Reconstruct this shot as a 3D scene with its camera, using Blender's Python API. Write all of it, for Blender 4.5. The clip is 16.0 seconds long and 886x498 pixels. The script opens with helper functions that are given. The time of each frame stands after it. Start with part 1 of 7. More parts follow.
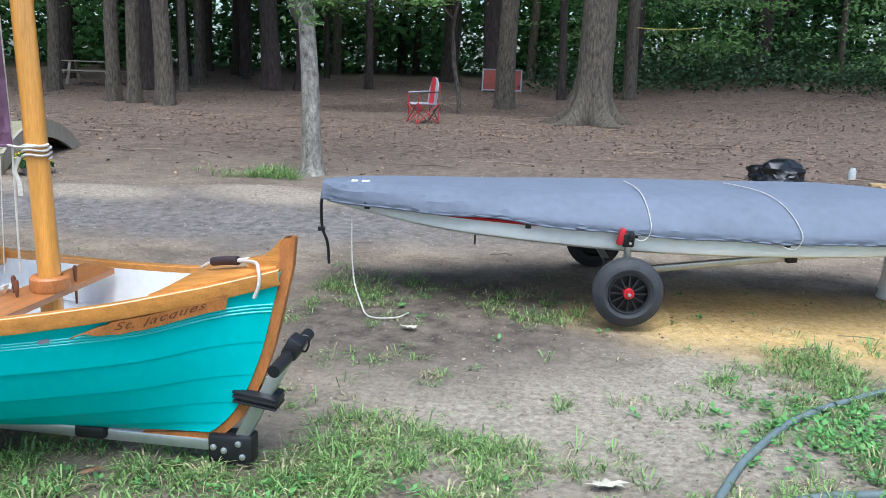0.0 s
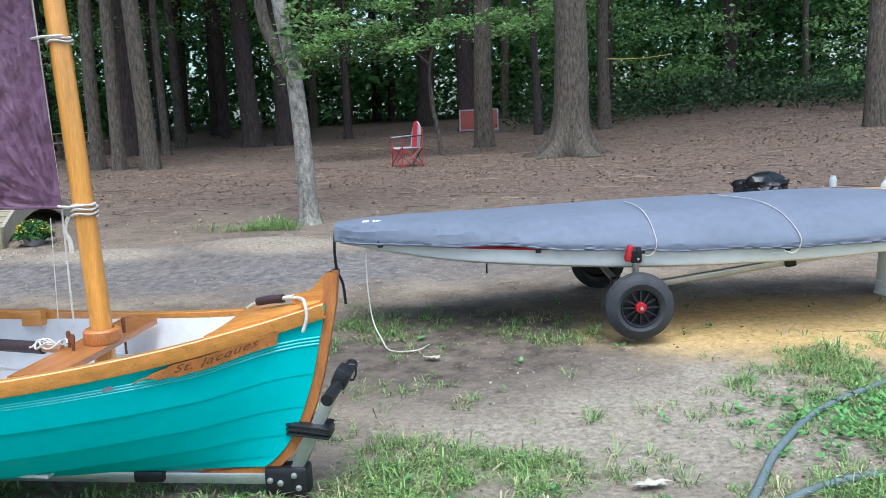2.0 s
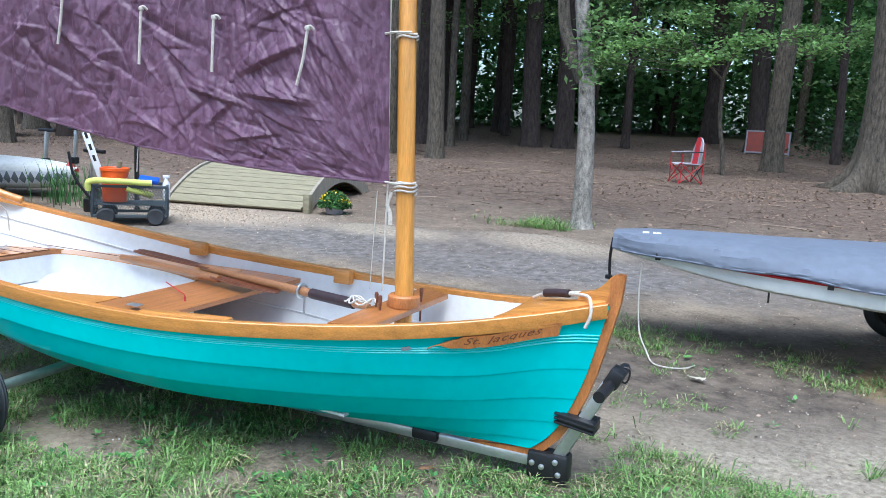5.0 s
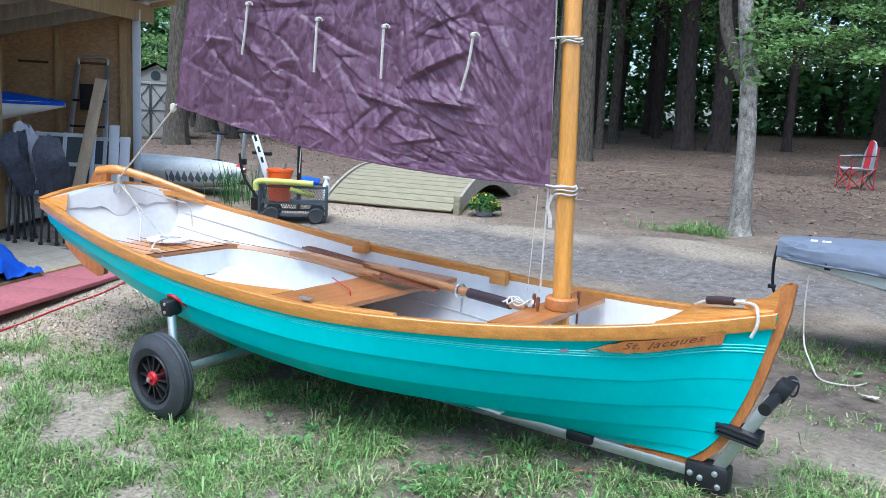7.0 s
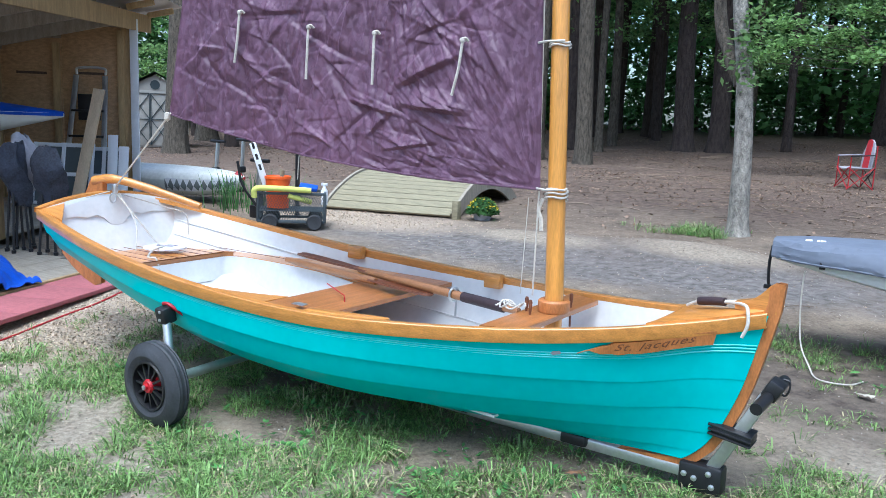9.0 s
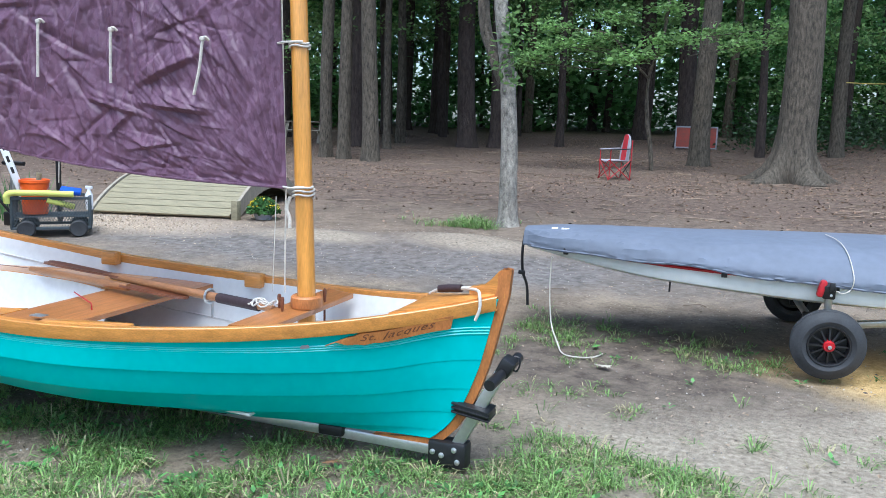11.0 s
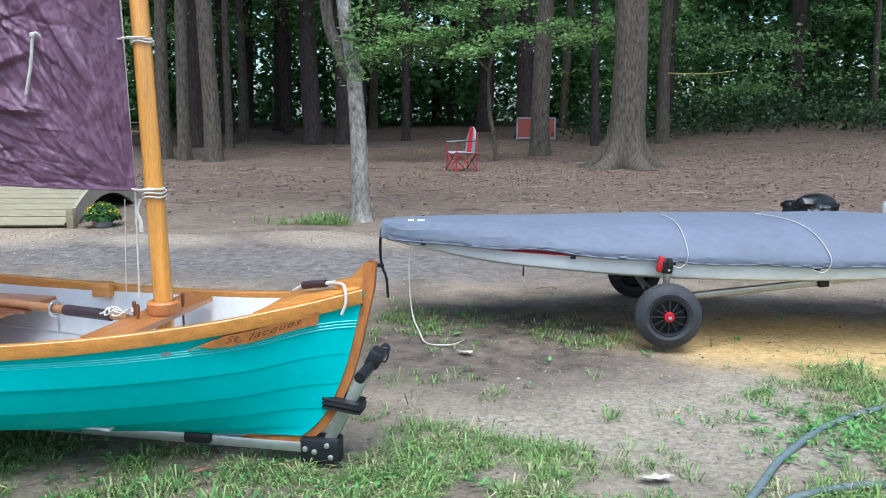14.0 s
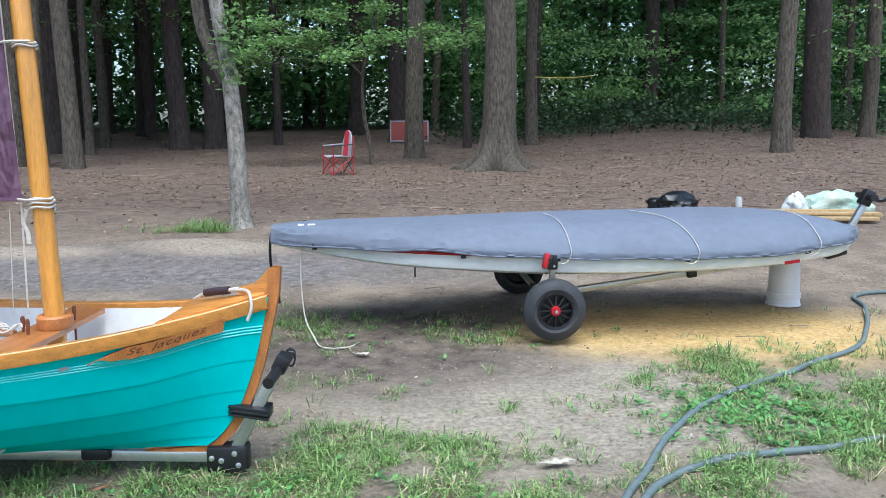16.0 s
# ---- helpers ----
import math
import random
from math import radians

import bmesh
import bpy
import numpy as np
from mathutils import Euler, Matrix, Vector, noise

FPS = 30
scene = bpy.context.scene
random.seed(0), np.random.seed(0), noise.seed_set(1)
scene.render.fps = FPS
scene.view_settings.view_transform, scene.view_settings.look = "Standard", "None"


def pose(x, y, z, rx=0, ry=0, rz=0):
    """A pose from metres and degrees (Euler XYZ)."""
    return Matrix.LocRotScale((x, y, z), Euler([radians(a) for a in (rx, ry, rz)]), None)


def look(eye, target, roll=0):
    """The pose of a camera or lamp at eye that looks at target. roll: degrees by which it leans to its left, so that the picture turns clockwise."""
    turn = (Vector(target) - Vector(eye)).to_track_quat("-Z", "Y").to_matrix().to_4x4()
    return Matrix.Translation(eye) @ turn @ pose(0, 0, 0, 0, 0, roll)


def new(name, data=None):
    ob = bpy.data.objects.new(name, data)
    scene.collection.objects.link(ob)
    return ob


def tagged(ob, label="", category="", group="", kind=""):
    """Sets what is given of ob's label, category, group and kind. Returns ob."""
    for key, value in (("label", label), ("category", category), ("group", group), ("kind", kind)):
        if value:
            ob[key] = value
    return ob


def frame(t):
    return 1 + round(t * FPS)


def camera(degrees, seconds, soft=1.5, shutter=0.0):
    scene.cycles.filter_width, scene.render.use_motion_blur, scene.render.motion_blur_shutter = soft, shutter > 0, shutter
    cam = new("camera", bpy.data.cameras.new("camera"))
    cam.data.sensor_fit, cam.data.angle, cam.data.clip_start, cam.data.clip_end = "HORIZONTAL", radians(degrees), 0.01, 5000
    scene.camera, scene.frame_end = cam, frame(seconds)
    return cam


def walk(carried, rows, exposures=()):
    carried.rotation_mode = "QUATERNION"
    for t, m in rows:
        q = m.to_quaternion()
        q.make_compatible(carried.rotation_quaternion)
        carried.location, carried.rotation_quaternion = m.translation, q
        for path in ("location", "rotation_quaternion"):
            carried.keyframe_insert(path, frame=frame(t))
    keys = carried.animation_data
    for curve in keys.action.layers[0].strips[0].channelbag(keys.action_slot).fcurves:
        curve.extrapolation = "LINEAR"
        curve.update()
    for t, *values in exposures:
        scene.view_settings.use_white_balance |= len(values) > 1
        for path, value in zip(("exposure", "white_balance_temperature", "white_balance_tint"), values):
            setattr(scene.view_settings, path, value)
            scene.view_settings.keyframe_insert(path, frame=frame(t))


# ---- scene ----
cam = camera(57.2, 16.0, soft=0.85)
PATH = [
    (0, (0.288, -0.112, 1.455), (0.057, 1.83, 1.037), 2.1),
    (0.5, (0.226, -0.154, 1.438), (-0.029, 1.796, 1.074), -0.8),
    (1, (0.145, -0.254, 1.408), (-0.132, 1.696, 1.064), -2.7),
    (1.5, (0.132, -0.293, 1.401), (-0.115, 1.664, 1.069), -2.8),
    (2, (0.132, -0.306, 1.419), (-0.064, 1.659, 1.105), -2.4),
    (2.5, (0.134, -0.313, 1.426), (-0.049, 1.656, 1.128), -1.5),
    (3, (0.135, -0.335, 1.424), (-0.081, 1.632, 1.136), -0.0),
    (3.5, (0.114, -0.362, 1.412), (-0.218, 1.59, 1.127), 1.6),
    (4, (0.087, -0.418, 1.417), (-0.42, 1.496, 1.131), 2.4),
    (4.5, (0.062, -0.454, 1.421), (-0.604, 1.409, 1.128), 2.9),
    (5, (0.034, -0.467, 1.417), (-0.764, 1.342, 1.111), 3.1),
    (7.3, (0.001, -0.556, 1.42), (-1.121, 1.069, 1.105), 2.9),
    (7.5, (0.0, -0.556, 1.418), (-1.131, 1.063, 1.105), 2.9),
    (8, (0.008, -0.552, 1.418), (-1.136, 1.058, 1.107), 2.7),
    (8.2, (0.014, -0.556, 1.42), (-1.132, 1.054, 1.11), 2.6),
    (10.5, (0.2, -0.494, 1.422), (-0.631, 1.301, 1.124), 1.5),
    (11, (0.278, -0.514, 1.436), (-0.398, 1.345, 1.14), 1.8),
    (11.5, (0.299, -0.506, 1.434), (-0.279, 1.385, 1.134), 1.9),
    (12, (0.301, -0.521, 1.429), (-0.235, 1.382, 1.129), 1.8),
    (12.5, (0.327, -0.533, 1.434), (-0.177, 1.38, 1.136), 1.9),
    (13, (0.344, -0.526, 1.434), (-0.119, 1.397, 1.138), 1.7),
    (13.5, (0.33, -0.532, 1.425), (-0.075, 1.404, 1.128), 1.2),
    (14, (0.244, -0.559, 1.427), (-0.08, 1.392, 1.127), 0.3),
    (14.5, (0.154, -0.589, 1.408), (-0.073, 1.374, 1.102), -0.4),
    (15, (0.136, -0.613, 1.419), (0.003, 1.359, 1.112), -0.6),
    (15.5, (0.13, -0.636, 1.431), (0.071, 1.34, 1.13), -0.2),
    (16, (0.133, -0.651, 1.433), (0.117, 1.327, 1.141), -0.1),
]
walk(cam, [(t, look(eye, target, roll)) for t, eye, target, roll in PATH],
     exposures=((0.0, 0.90, 5600, 4), (3.0, 0.90, 5560, 4), (5.0, 0.97, 5430, 4), (8.0, 0.99, 5330, 4), (10.5, 0.97, 5430, 4), (12.0, 0.96, 5520, 4), (14.0, 0.92, 5580, 4), (16.0, 0.91, 5600, 4)))


# ---- world, sun ----
world = bpy.data.worlds.new("sky")
scene.world = world
world.use_nodes = True
wn = world.node_tree
sky = wn.nodes.new("ShaderNodeTexSky")
sky.sky_type = "NISHITA"
sky.sun_disc = False
sky.sun_elevation, sky.sun_rotation = radians(67), radians(169)
sky.air_density, sky.dust_density = 1.0, 3.0
bg = wn.nodes["Background"]
bg.inputs["Strength"].default_value = 0.15
wn.links.new(sky.outputs["Color"], bg.inputs["Color"])
sun_data = bpy.data.lights.new("sun", "SUN")
sun_data.energy, sun_data.angle, sun_data.color = 2.1, radians(48), (1.0, 0.98, 0.95)
sun = new("sun", sun_data)
sun.matrix_world = look((1.5, -4.5, 18), (0, 3, 0))


# ---- materials ----
def mat(name, col, rough=0.6, metal=0.0, var=0.25, scale=8.0, bump=0.0, bscale=60.0, stretch=(1, 1, 1), dark=None, rand=0.0, coat=0.0, clear=0.0):
    """A surface with a coarse and a fine variation of its colour and a fine relief."""
    m = bpy.data.materials.new(name)
    m.use_nodes = True
    nt = m.node_tree
    nd, lk = nt.nodes, nt.links
    b = nd["Principled BSDF"]
    tc = nd.new("ShaderNodeTexCoord")
    mp = nd.new("ShaderNodeMapping")
    mp.inputs["Scale"].default_value = stretch
    lk.new(tc.outputs["Object"], mp.inputs["Vector"])
    n1 = nd.new("ShaderNodeTexNoise")
    n1.inputs["Scale"].default_value, n1.inputs["Detail"].default_value = scale, 6
    n2 = nd.new("ShaderNodeTexNoise")
    n2.inputs["Scale"].default_value, n2.inputs["Detail"].default_value = scale * 7, 4
    for n in (n1, n2):
        lk.new(mp.outputs["Vector"], n.inputs["Vector"])
    mix = nd.new("ShaderNodeMath")
    mix.operation = "MULTIPLY_ADD"
    mix.inputs[1].default_value = 0.45
    half = nd.new("ShaderNodeMath")
    half.operation = "MULTIPLY"
    half.inputs[1].default_value = 0.55
    lk.new(n1.outputs["Fac"], half.inputs[0])
    lk.new(n2.outputs["Fac"], mix.inputs[0])
    lk.new(half.outputs[0], mix.inputs[2])
    fac = mix.outputs[0]
    if rand:
        info = nd.new("ShaderNodeNewGeometry")
        ma = nd.new("ShaderNodeMath")
        ma.operation = "MULTIPLY_ADD"
        ma.inputs[1].default_value = rand
        lk.new(info.outputs["Random Per Island"], ma.inputs[0])
        lk.new(fac, ma.inputs[2])
        sb = nd.new("ShaderNodeMath")
        sb.operation = "SUBTRACT"
        sb.inputs[1].default_value = rand / 2
        lk.new(ma.outputs[0], sb.inputs[0])
        fac = sb.outputs[0]
    cr = nd.new("ShaderNodeValToRGB")
    lo = dark or tuple(c * (1 - var) for c in col)
    hi = tuple(min(1, c * (1 + var * 0.6)) for c in col)
    cr.color_ramp.elements[0].position, cr.color_ramp.elements[0].color = 0.33, (*lo, 1)
    cr.color_ramp.elements[1].position, cr.color_ramp.elements[1].color = 0.67, (*hi, 1)
    lk.new(fac, cr.inputs["Fac"])
    lk.new(cr.outputs["Color"], b.inputs["Base Color"])
    b.inputs["Roughness"].default_value, b.inputs["Metallic"].default_value = rough, metal
    b.inputs["Coat Weight"].default_value = coat
    b.inputs["Coat Roughness"].default_value = 0.12
    if clear:
        b.inputs["Subsurface Weight"].default_value = 0.0
    if bump:
        n3 = nd.new("ShaderNodeTexNoise")
        n3.inputs["Scale"].default_value, n3.inputs["Detail"].default_value = bscale, 5
        lk.new(mp.outputs["Vector"], n3.inputs["Vector"])
        bp = nd.new("ShaderNodeBump")
        bp.inputs["Strength"].default_value = bump
        bp.inputs["Distance"].default_value = 0.6 / bscale
        lk.new(n3.outputs["Fac"], bp.inputs["Height"])
        lk.new(bp.outputs["Normal"], b.inputs["Normal"])
    return m


def leafy(name, col, var=0.5, rand=0.5, through_light=0.35):
    """Leaves and blades: light goes through in part."""
    m = mat(name, col, rough=0.55, var=var, scale=0.7, rand=rand)
    nd, lk = m.node_tree.nodes, m.node_tree.links
    b, out = nd["Principled BSDF"], nd["Material Output"]
    tr = nd.new("ShaderNodeBsdfTranslucent")
    ramp = [n for n in nd if n.type == "VALTORGB"][0]
    lk.new(ramp.outputs["Color"], tr.inputs["Color"])
    mx = nd.new("ShaderNodeMixShader")
    mx.inputs["Fac"].default_value = through_light
    lk.new(b.outputs["BSDF"], mx.inputs[1])
    lk.new(tr.outputs["BSDF"], mx.inputs[2])
    lk.new(mx.outputs["Shader"], out.inputs["Surface"])
    return m


M_TEAL = mat("teal_paint", (0.004, 0.525, 0.535), 0.38, var=0.08, scale=3, coat=0.03)
M_WHITE = mat("white_paint", (0.68, 0.675, 0.66), 0.45, var=0.1, scale=4)
M_VARN = mat("varnished_wood", (0.60, 0.255, 0.055), 0.3, var=0.35, scale=3, stretch=(1.2, 14, 14), bump=0.05, bscale=20, coat=0.5)
M_VARN_X = mat("varnished_thwart", (0.40, 0.155, 0.045), 0.35, var=0.4, scale=3, stretch=(14, 1.2, 14), bump=0.05, bscale=20, coat=0.3)
M_SPAR = mat("varnished_spar", (0.66, 0.30, 0.055), 0.28, var=0.3, scale=3, stretch=(12, 12, 1.0), coat=0.6)
M_STEM = mat("worn_stem_wood", (0.45, 0.165, 0.045), 0.45, var=0.4, scale=4, stretch=(6, 6, 2), bump=0.05)
M_OAR = mat("oar_wood", (0.33, 0.15, 0.06), 0.4, var=0.35, scale=3, stretch=(2, 12, 12))
M_BLADE = mat("oar_blade_wood", (0.16, 0.055, 0.025), 0.4, var=0.4, scale=3, stretch=(2, 12, 12))
M_LEATHER = mat("dark_leather", (0.035, 0.018, 0.02), 0.6, var=0.3, scale=20, bump=0.2)
def crumpled_cloth(name, col, tack):
    """Crisp cloth set into small flat facets, drawn into a fan of creases near the tack."""
    m = mat(name, col, 0.52, var=0.28, scale=2.2)
    nd, lk = m.node_tree.nodes, m.node_tree.links
    b = nd["Principled BSDF"]
    tc = nd.new("ShaderNodeTexCoord")

    def vec(op, a, c):
        n = nd.new("ShaderNodeVectorMath")
        n.operation = op
        for i, v in enumerate((a, c)):
            if v is None:
                continue
            if isinstance(v, tuple):
                n.inputs[i].default_value = v
            else:
                lk.new(v, n.inputs[i])
        return n.outputs["Vector"]

    def num(op, a, c):
        n = nd.new("ShaderNodeMath")
        n.operation = op
        for i, v in enumerate((a, c)):
            if isinstance(v, (int, float)):
                n.inputs[i].default_value = v
            else:
                lk.new(v, n.inputs[i])
        return n.outputs[0]

    def facets(co, scale, amount, warp):
        wn_ = nd.new("ShaderNodeTexNoise")
        wn_.inputs["Scale"].default_value, wn_.inputs["Detail"].default_value = scale * 0.8, 3
        lk.new(co, wn_.inputs["Vector"])
        off = vec("MULTIPLY", vec("SUBTRACT", wn_.outputs["Color"], (0.5, 0.5, 0.5)), (warp / scale,) * 3)
        vo = nd.new("ShaderNodeTexVoronoi")
        vo.inputs["Scale"].default_value = scale
        lk.new(vec("ADD", co, off), vo.inputs["Vector"])
        return vec("MULTIPLY", vec("SUBTRACT", vo.outputs["Color"], (0.5, 0.5, 0.5)), (amount,) * 3)

    flat = vec("MULTIPLY", tc.outputs["Object"], (1, 0.2, 0.8))
    sep = nd.new("ShaderNodeSeparateXYZ")
    rel = vec("SUBTRACT", tc.outputs["Object"], tack)
    lk.new(rel, sep.inputs[0])
    ang = num("ARCTAN2", sep.outputs["Z"], num("MULTIPLY", sep.outputs["X"], -1.0))
    ln = nd.new("ShaderNodeVectorMath")
    ln.operation = "LENGTH"
    lk.new(vec("MULTIPLY", rel, (1, 0, 1)), ln.inputs[0])
    cm = nd.new("ShaderNodeCombineXYZ")
    lk.new(num("MULTIPLY", ang, 2.2), cm.inputs["X"])
    lk.new(num("MULTIPLY", ln.outputs["Value"], 0.8), cm.inputs["Y"])
    fan = nd.new("ShaderNodeMapRange")
    fan.inputs["From Min"].default_value, fan.inputs["From Max"].default_value = 1.05, 0.45
    lk.new(ln.outputs["Value"], fan.inputs["Value"])
    total = vec("ADD", vec("ADD", facets(flat, 7, 0.10, 1.4), facets(flat, 20, 0.17, 1.2)), facets(flat, 52, 0.28, 0.9))
    rays = vec("ADD", facets(cm.outputs[0], 9, 0.14, 1.8), facets(cm.outputs[0], 22, 0.2, 1.4))
    sc = nd.new("ShaderNodeVectorMath")
    sc.operation = "SCALE"
    lk.new(rays, sc.inputs[0])
    lk.new(fan.outputs["Result"], sc.inputs["Scale"])
    geo = nd.new("ShaderNodeNewGeometry")
    out = vec("NORMALIZE", vec("ADD", vec("ADD", geo.outputs["Normal"], total), sc.outputs["Vector"]), None)
    lk.new(out, b.inputs["Normal"])
    return m


M_SAIL = crumpled_cloth("tanbark_sailcloth", (0.120, 0.056, 0.096), (0.035, 0.0, 0.0))
M_ROPE = mat("white_rope", (0.54, 0.50, 0.44), 0.8, var=0.3, scale=60, bump=0.4, bscale=180)
M_RAIL = mat("pale_bead_teal", (0.10, 0.66, 0.66), 0.3, var=0.05)
M_COVER = mat("grey_boat_cover", (0.130, 0.150, 0.195), 0.75, var=0.15, scale=2.5, bump=0.15, bscale=400)
M_GEL = mat("white_gelcoat", (0.80, 0.82, 0.80), 0.35, var=0.1, scale=2)
M_ALU = mat("aluminium_tube", (0.56, 0.57, 0.57), 0.38, metal=0.85, var=0.15, scale=8)
M_RUBBER = mat("tyre_rubber", (0.036, 0.038, 0.043), 0.65, var=0.4, scale=14, bump=0.1)
M_BLACK = mat("black_plastic", (0.012, 0.012, 0.014), 0.45, var=0.3, scale=20)
M_RED = mat("red_plastic", (0.42, 0.012, 0.02), 0.4, var=0.2)
M_REDCLOTH = mat("red_cloth", (0.5, 0.025, 0.035), 0.8, var=0.2)
M_GREYCLOTH = mat("grey_cloth", (0.34, 0.33, 0.36), 0.85, var=0.2)
M_BARK = mat("grey_bark", (0.115, 0.095, 0.071), 0.95, var=0.9, scale=8, stretch=(3, 3, 0.8), bump=1.0, bscale=20)
M_PINE = mat("pine_bark", (0.062, 0.045, 0.038), 0.95, var=0.75, scale=5, stretch=(3, 3, 0.8), bump=1.0, bscale=12)
M_PALE = mat("pale_bark", (0.30, 0.275, 0.235), 0.95, var=0.8, scale=9, stretch=(2, 2, 1), bump=1.0, bscale=22)
M_LEAF = leafy("green_leaves", (0.105, 0.235, 0.072), rand=0.8, through_light=0.55)
M_LEAF_B = leafy("bright_leaves", (0.22, 0.37, 0.12), rand=0.5, through_light=0.5)
# low brush: the leaf green darkened, its shade put into the colour
M_BRUSH = leafy("shaded_brush_leaves", (0.050, 0.100, 0.038), rand=0.7, through_light=0.3)
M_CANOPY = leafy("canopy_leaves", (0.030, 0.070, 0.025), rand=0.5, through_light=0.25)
M_GRASS = leafy("grass_blades", (0.235, 0.365, 0.115), rand=0.9, through_light=0.35)
M_DRYGRASS = leafy("dry_grass_blades", (0.40, 0.36, 0.20), rand=0.7, through_light=0.2)
M_WEED = leafy("weed_leaves", (0.13, 0.32, 0.085), rand=0.6)
M_DRY = leafy("dry_leaf_litter", (0.225, 0.145, 0.095), var=0.6, rand=0.9, through_light=0.05)
M_TWIG = mat("dead_twigs", (0.25, 0.185, 0.135), 0.9, var=0.5, scale=2, rand=0.5)
M_POST = mat("treated_pine_post", (0.42, 0.29, 0.14), 0.75, var=0.35, scale=4, stretch=(5, 5, 0.7), bump=0.1)
M_DECK = mat("weathered_deck", (0.33, 0.29, 0.23), 0.85, var=0.3, scale=4, stretch=(1, 8, 1))
M_PLANK = mat("bridge_plank", (0.265, 0.235, 0.150), 0.85, var=0.3, scale=3, stretch=(1.2, 10, 10), bump=0.1)
M_ORANGE = mat("orange_plastic", (0.78, 0.11, 0.012), 0.4, var=0.12)
M_BUCKET = mat("white_plastic", (0.74, 0.75, 0.78), 0.4, var=0.06)
M_HOSE = mat("grey_green_hose", (0.12, 0.155, 0.155), 0.6, var=0.25, scale=20)
M_BAG = mat("black_bag_film", (0.008, 0.008, 0.009), 0.28, var=0.4, bump=0.4, bscale=30)
M_BLUE = mat("blue_nylon", (0.01, 0.08, 0.52), 0.6, var=0.3, scale=6, bump=0.2, bscale=30)
M_OSB = mat("osb_board", (0.46, 0.29, 0.15), 0.85, var=0.4, scale=14, stretch=(1, 1, 2.5), bump=0.2)
M_STAMP = mat("stamp_ink", (0.10, 0.07, 0.05), 0.9, var=0.6, scale=30)
M_MAT = mat("red_rubber_paver", (0.36, 0.115, 0.125), 0.9, var=0.25, scale=30, bump=0.3, bscale=150)


# ---- mesh helpers ----
def thing(name, label, category, at=(0, 0, 0), group="", kind=""):
    ob = new(name)
    ob.empty_display_size = 0.1
    ob.location = at
    return tagged(ob, label, category, group, kind)


def put(name, bm, material, smooth=True):
    me = bpy.data.meshes.new(name)
    bmesh.ops.recalc_face_normals(bm, faces=bm.faces[:])
    bm.to_mesh(me)
    bm.free()
    me.materials.append(material)
    if smooth:
        me.shade_smooth()
        me.set_sharp_from_angle(angle=radians(38))
    return me


def part(name, bm, material, parent, label="", smooth=True):
    """One mesh under a thing or a part; the mesh is given in world metres."""
    root = parent
    while root.parent:
        root = root.parent
    bmesh.ops.translate(bm, vec=-root.location, verts=bm.verts[:])
    ob = new(name, put(name, bm, material, smooth))
    ob.parent = parent
    if label:
        ob["label"] = label
    return ob


def solo(name, bm, material, label, category, group="", kind="", smooth=True):
    return tagged(new(name, put(name, bm, material, smooth)), label, category, group, kind)


def box(bm, size, m=Matrix(), bevel=0.0):
    r = bmesh.ops.create_cube(bm, size=1.0, matrix=m @ Matrix.Diagonal((*size, 1)))
    if bevel:
        es = list({e for v in r["verts"] for e in v.link_edges})
        bmesh.ops.bevel(bm, geom=es, offset=bevel, segments=2, profile=0.5, affect="EDGES")
    return bm


def beam(bm, a, b, w, h, bevel=0.004, up=(0, 0, 1)):
    """A squared bar from a to b, w wide and h high."""
    a, b = Vector(a), Vector(b)
    d = b - a
    x = d.normalized()
    y = Vector(up).cross(x).normalized()
    z = x.cross(y)
    m = Matrix((x, y, z)).transposed().to_4x4()
    m.translation = (a + b) / 2
    return box(bm, (d.length, w, h), m, bevel)


def tube(bm, pts, r, seg=8, cap=True):
    """A round bar along points; r is one radius or one for each point."""
    pts = [Vector(p) for p in pts]
    rs = r if isinstance(r, (list, tuple)) else [r] * len(pts)
    ref = Vector((0.31, 0.17, 0.93)).normalized()
    rings = []
    for i, p in enumerate(pts):
        d = (pts[min(i + 1, len(pts) - 1)] - pts[max(i - 1, 0)]).normalized()
        if abs(d.dot(ref)) > 0.97:
            ref = Vector((0.9, 0.3, 0.1)).normalized()
        a = d.cross(ref).normalized()
        c = d.cross(a)
        rings.append([bm.verts.new(p + rs[i] * (math.cos(2 * math.pi * k / seg) * a + math.sin(2 * math.pi * k / seg) * c)) for k in range(seg)])
    for s, t in zip(rings, rings[1:]):
        for k in range(seg):
            bm.faces.new((s[k], s[(k + 1) % seg], t[(k + 1) % seg], t[k]))
    if cap:
        bm.faces.new(rings[0])
        bm.faces.new(rings[-1][::-1])
    return bm


def lathe(bm, profile, seg=24, m=Matrix()):
    """A turned shape round the z axis from (radius, height) pairs."""
    rings = []
    for r, z in profile:
        rings.append([bm.verts.new(m @ Vector((max(r, 1e-4) * math.cos(2 * math.pi * k / seg), max(r, 1e-4) * math.sin(2 * math.pi * k / seg), z))) for k in range(seg)])
    for s, t in zip(rings, rings[1:]):
        for k in range(seg):
            bm.faces.new((s[k], s[(k + 1) % seg], t[(k + 1) % seg], t[k]))
    return bm


def grid(bm, rows, thick=0.0):
    """A sheet through rows of points; thick gives it a second side along the normals."""
    vs = [[bm.verts.new(p) for p in row] for row in rows]
    fs = [bm.faces.new((a[i], a[i + 1], b[i + 1], b[i])) for a, b in zip(vs, vs[1:]) for i in range(len(a) - 1)]
    if thick:
        bmesh.ops.recalc_face_normals(bm, faces=fs)
        bmesh.ops.solidify(bm, geom=fs, thickness=thick)
    return bm


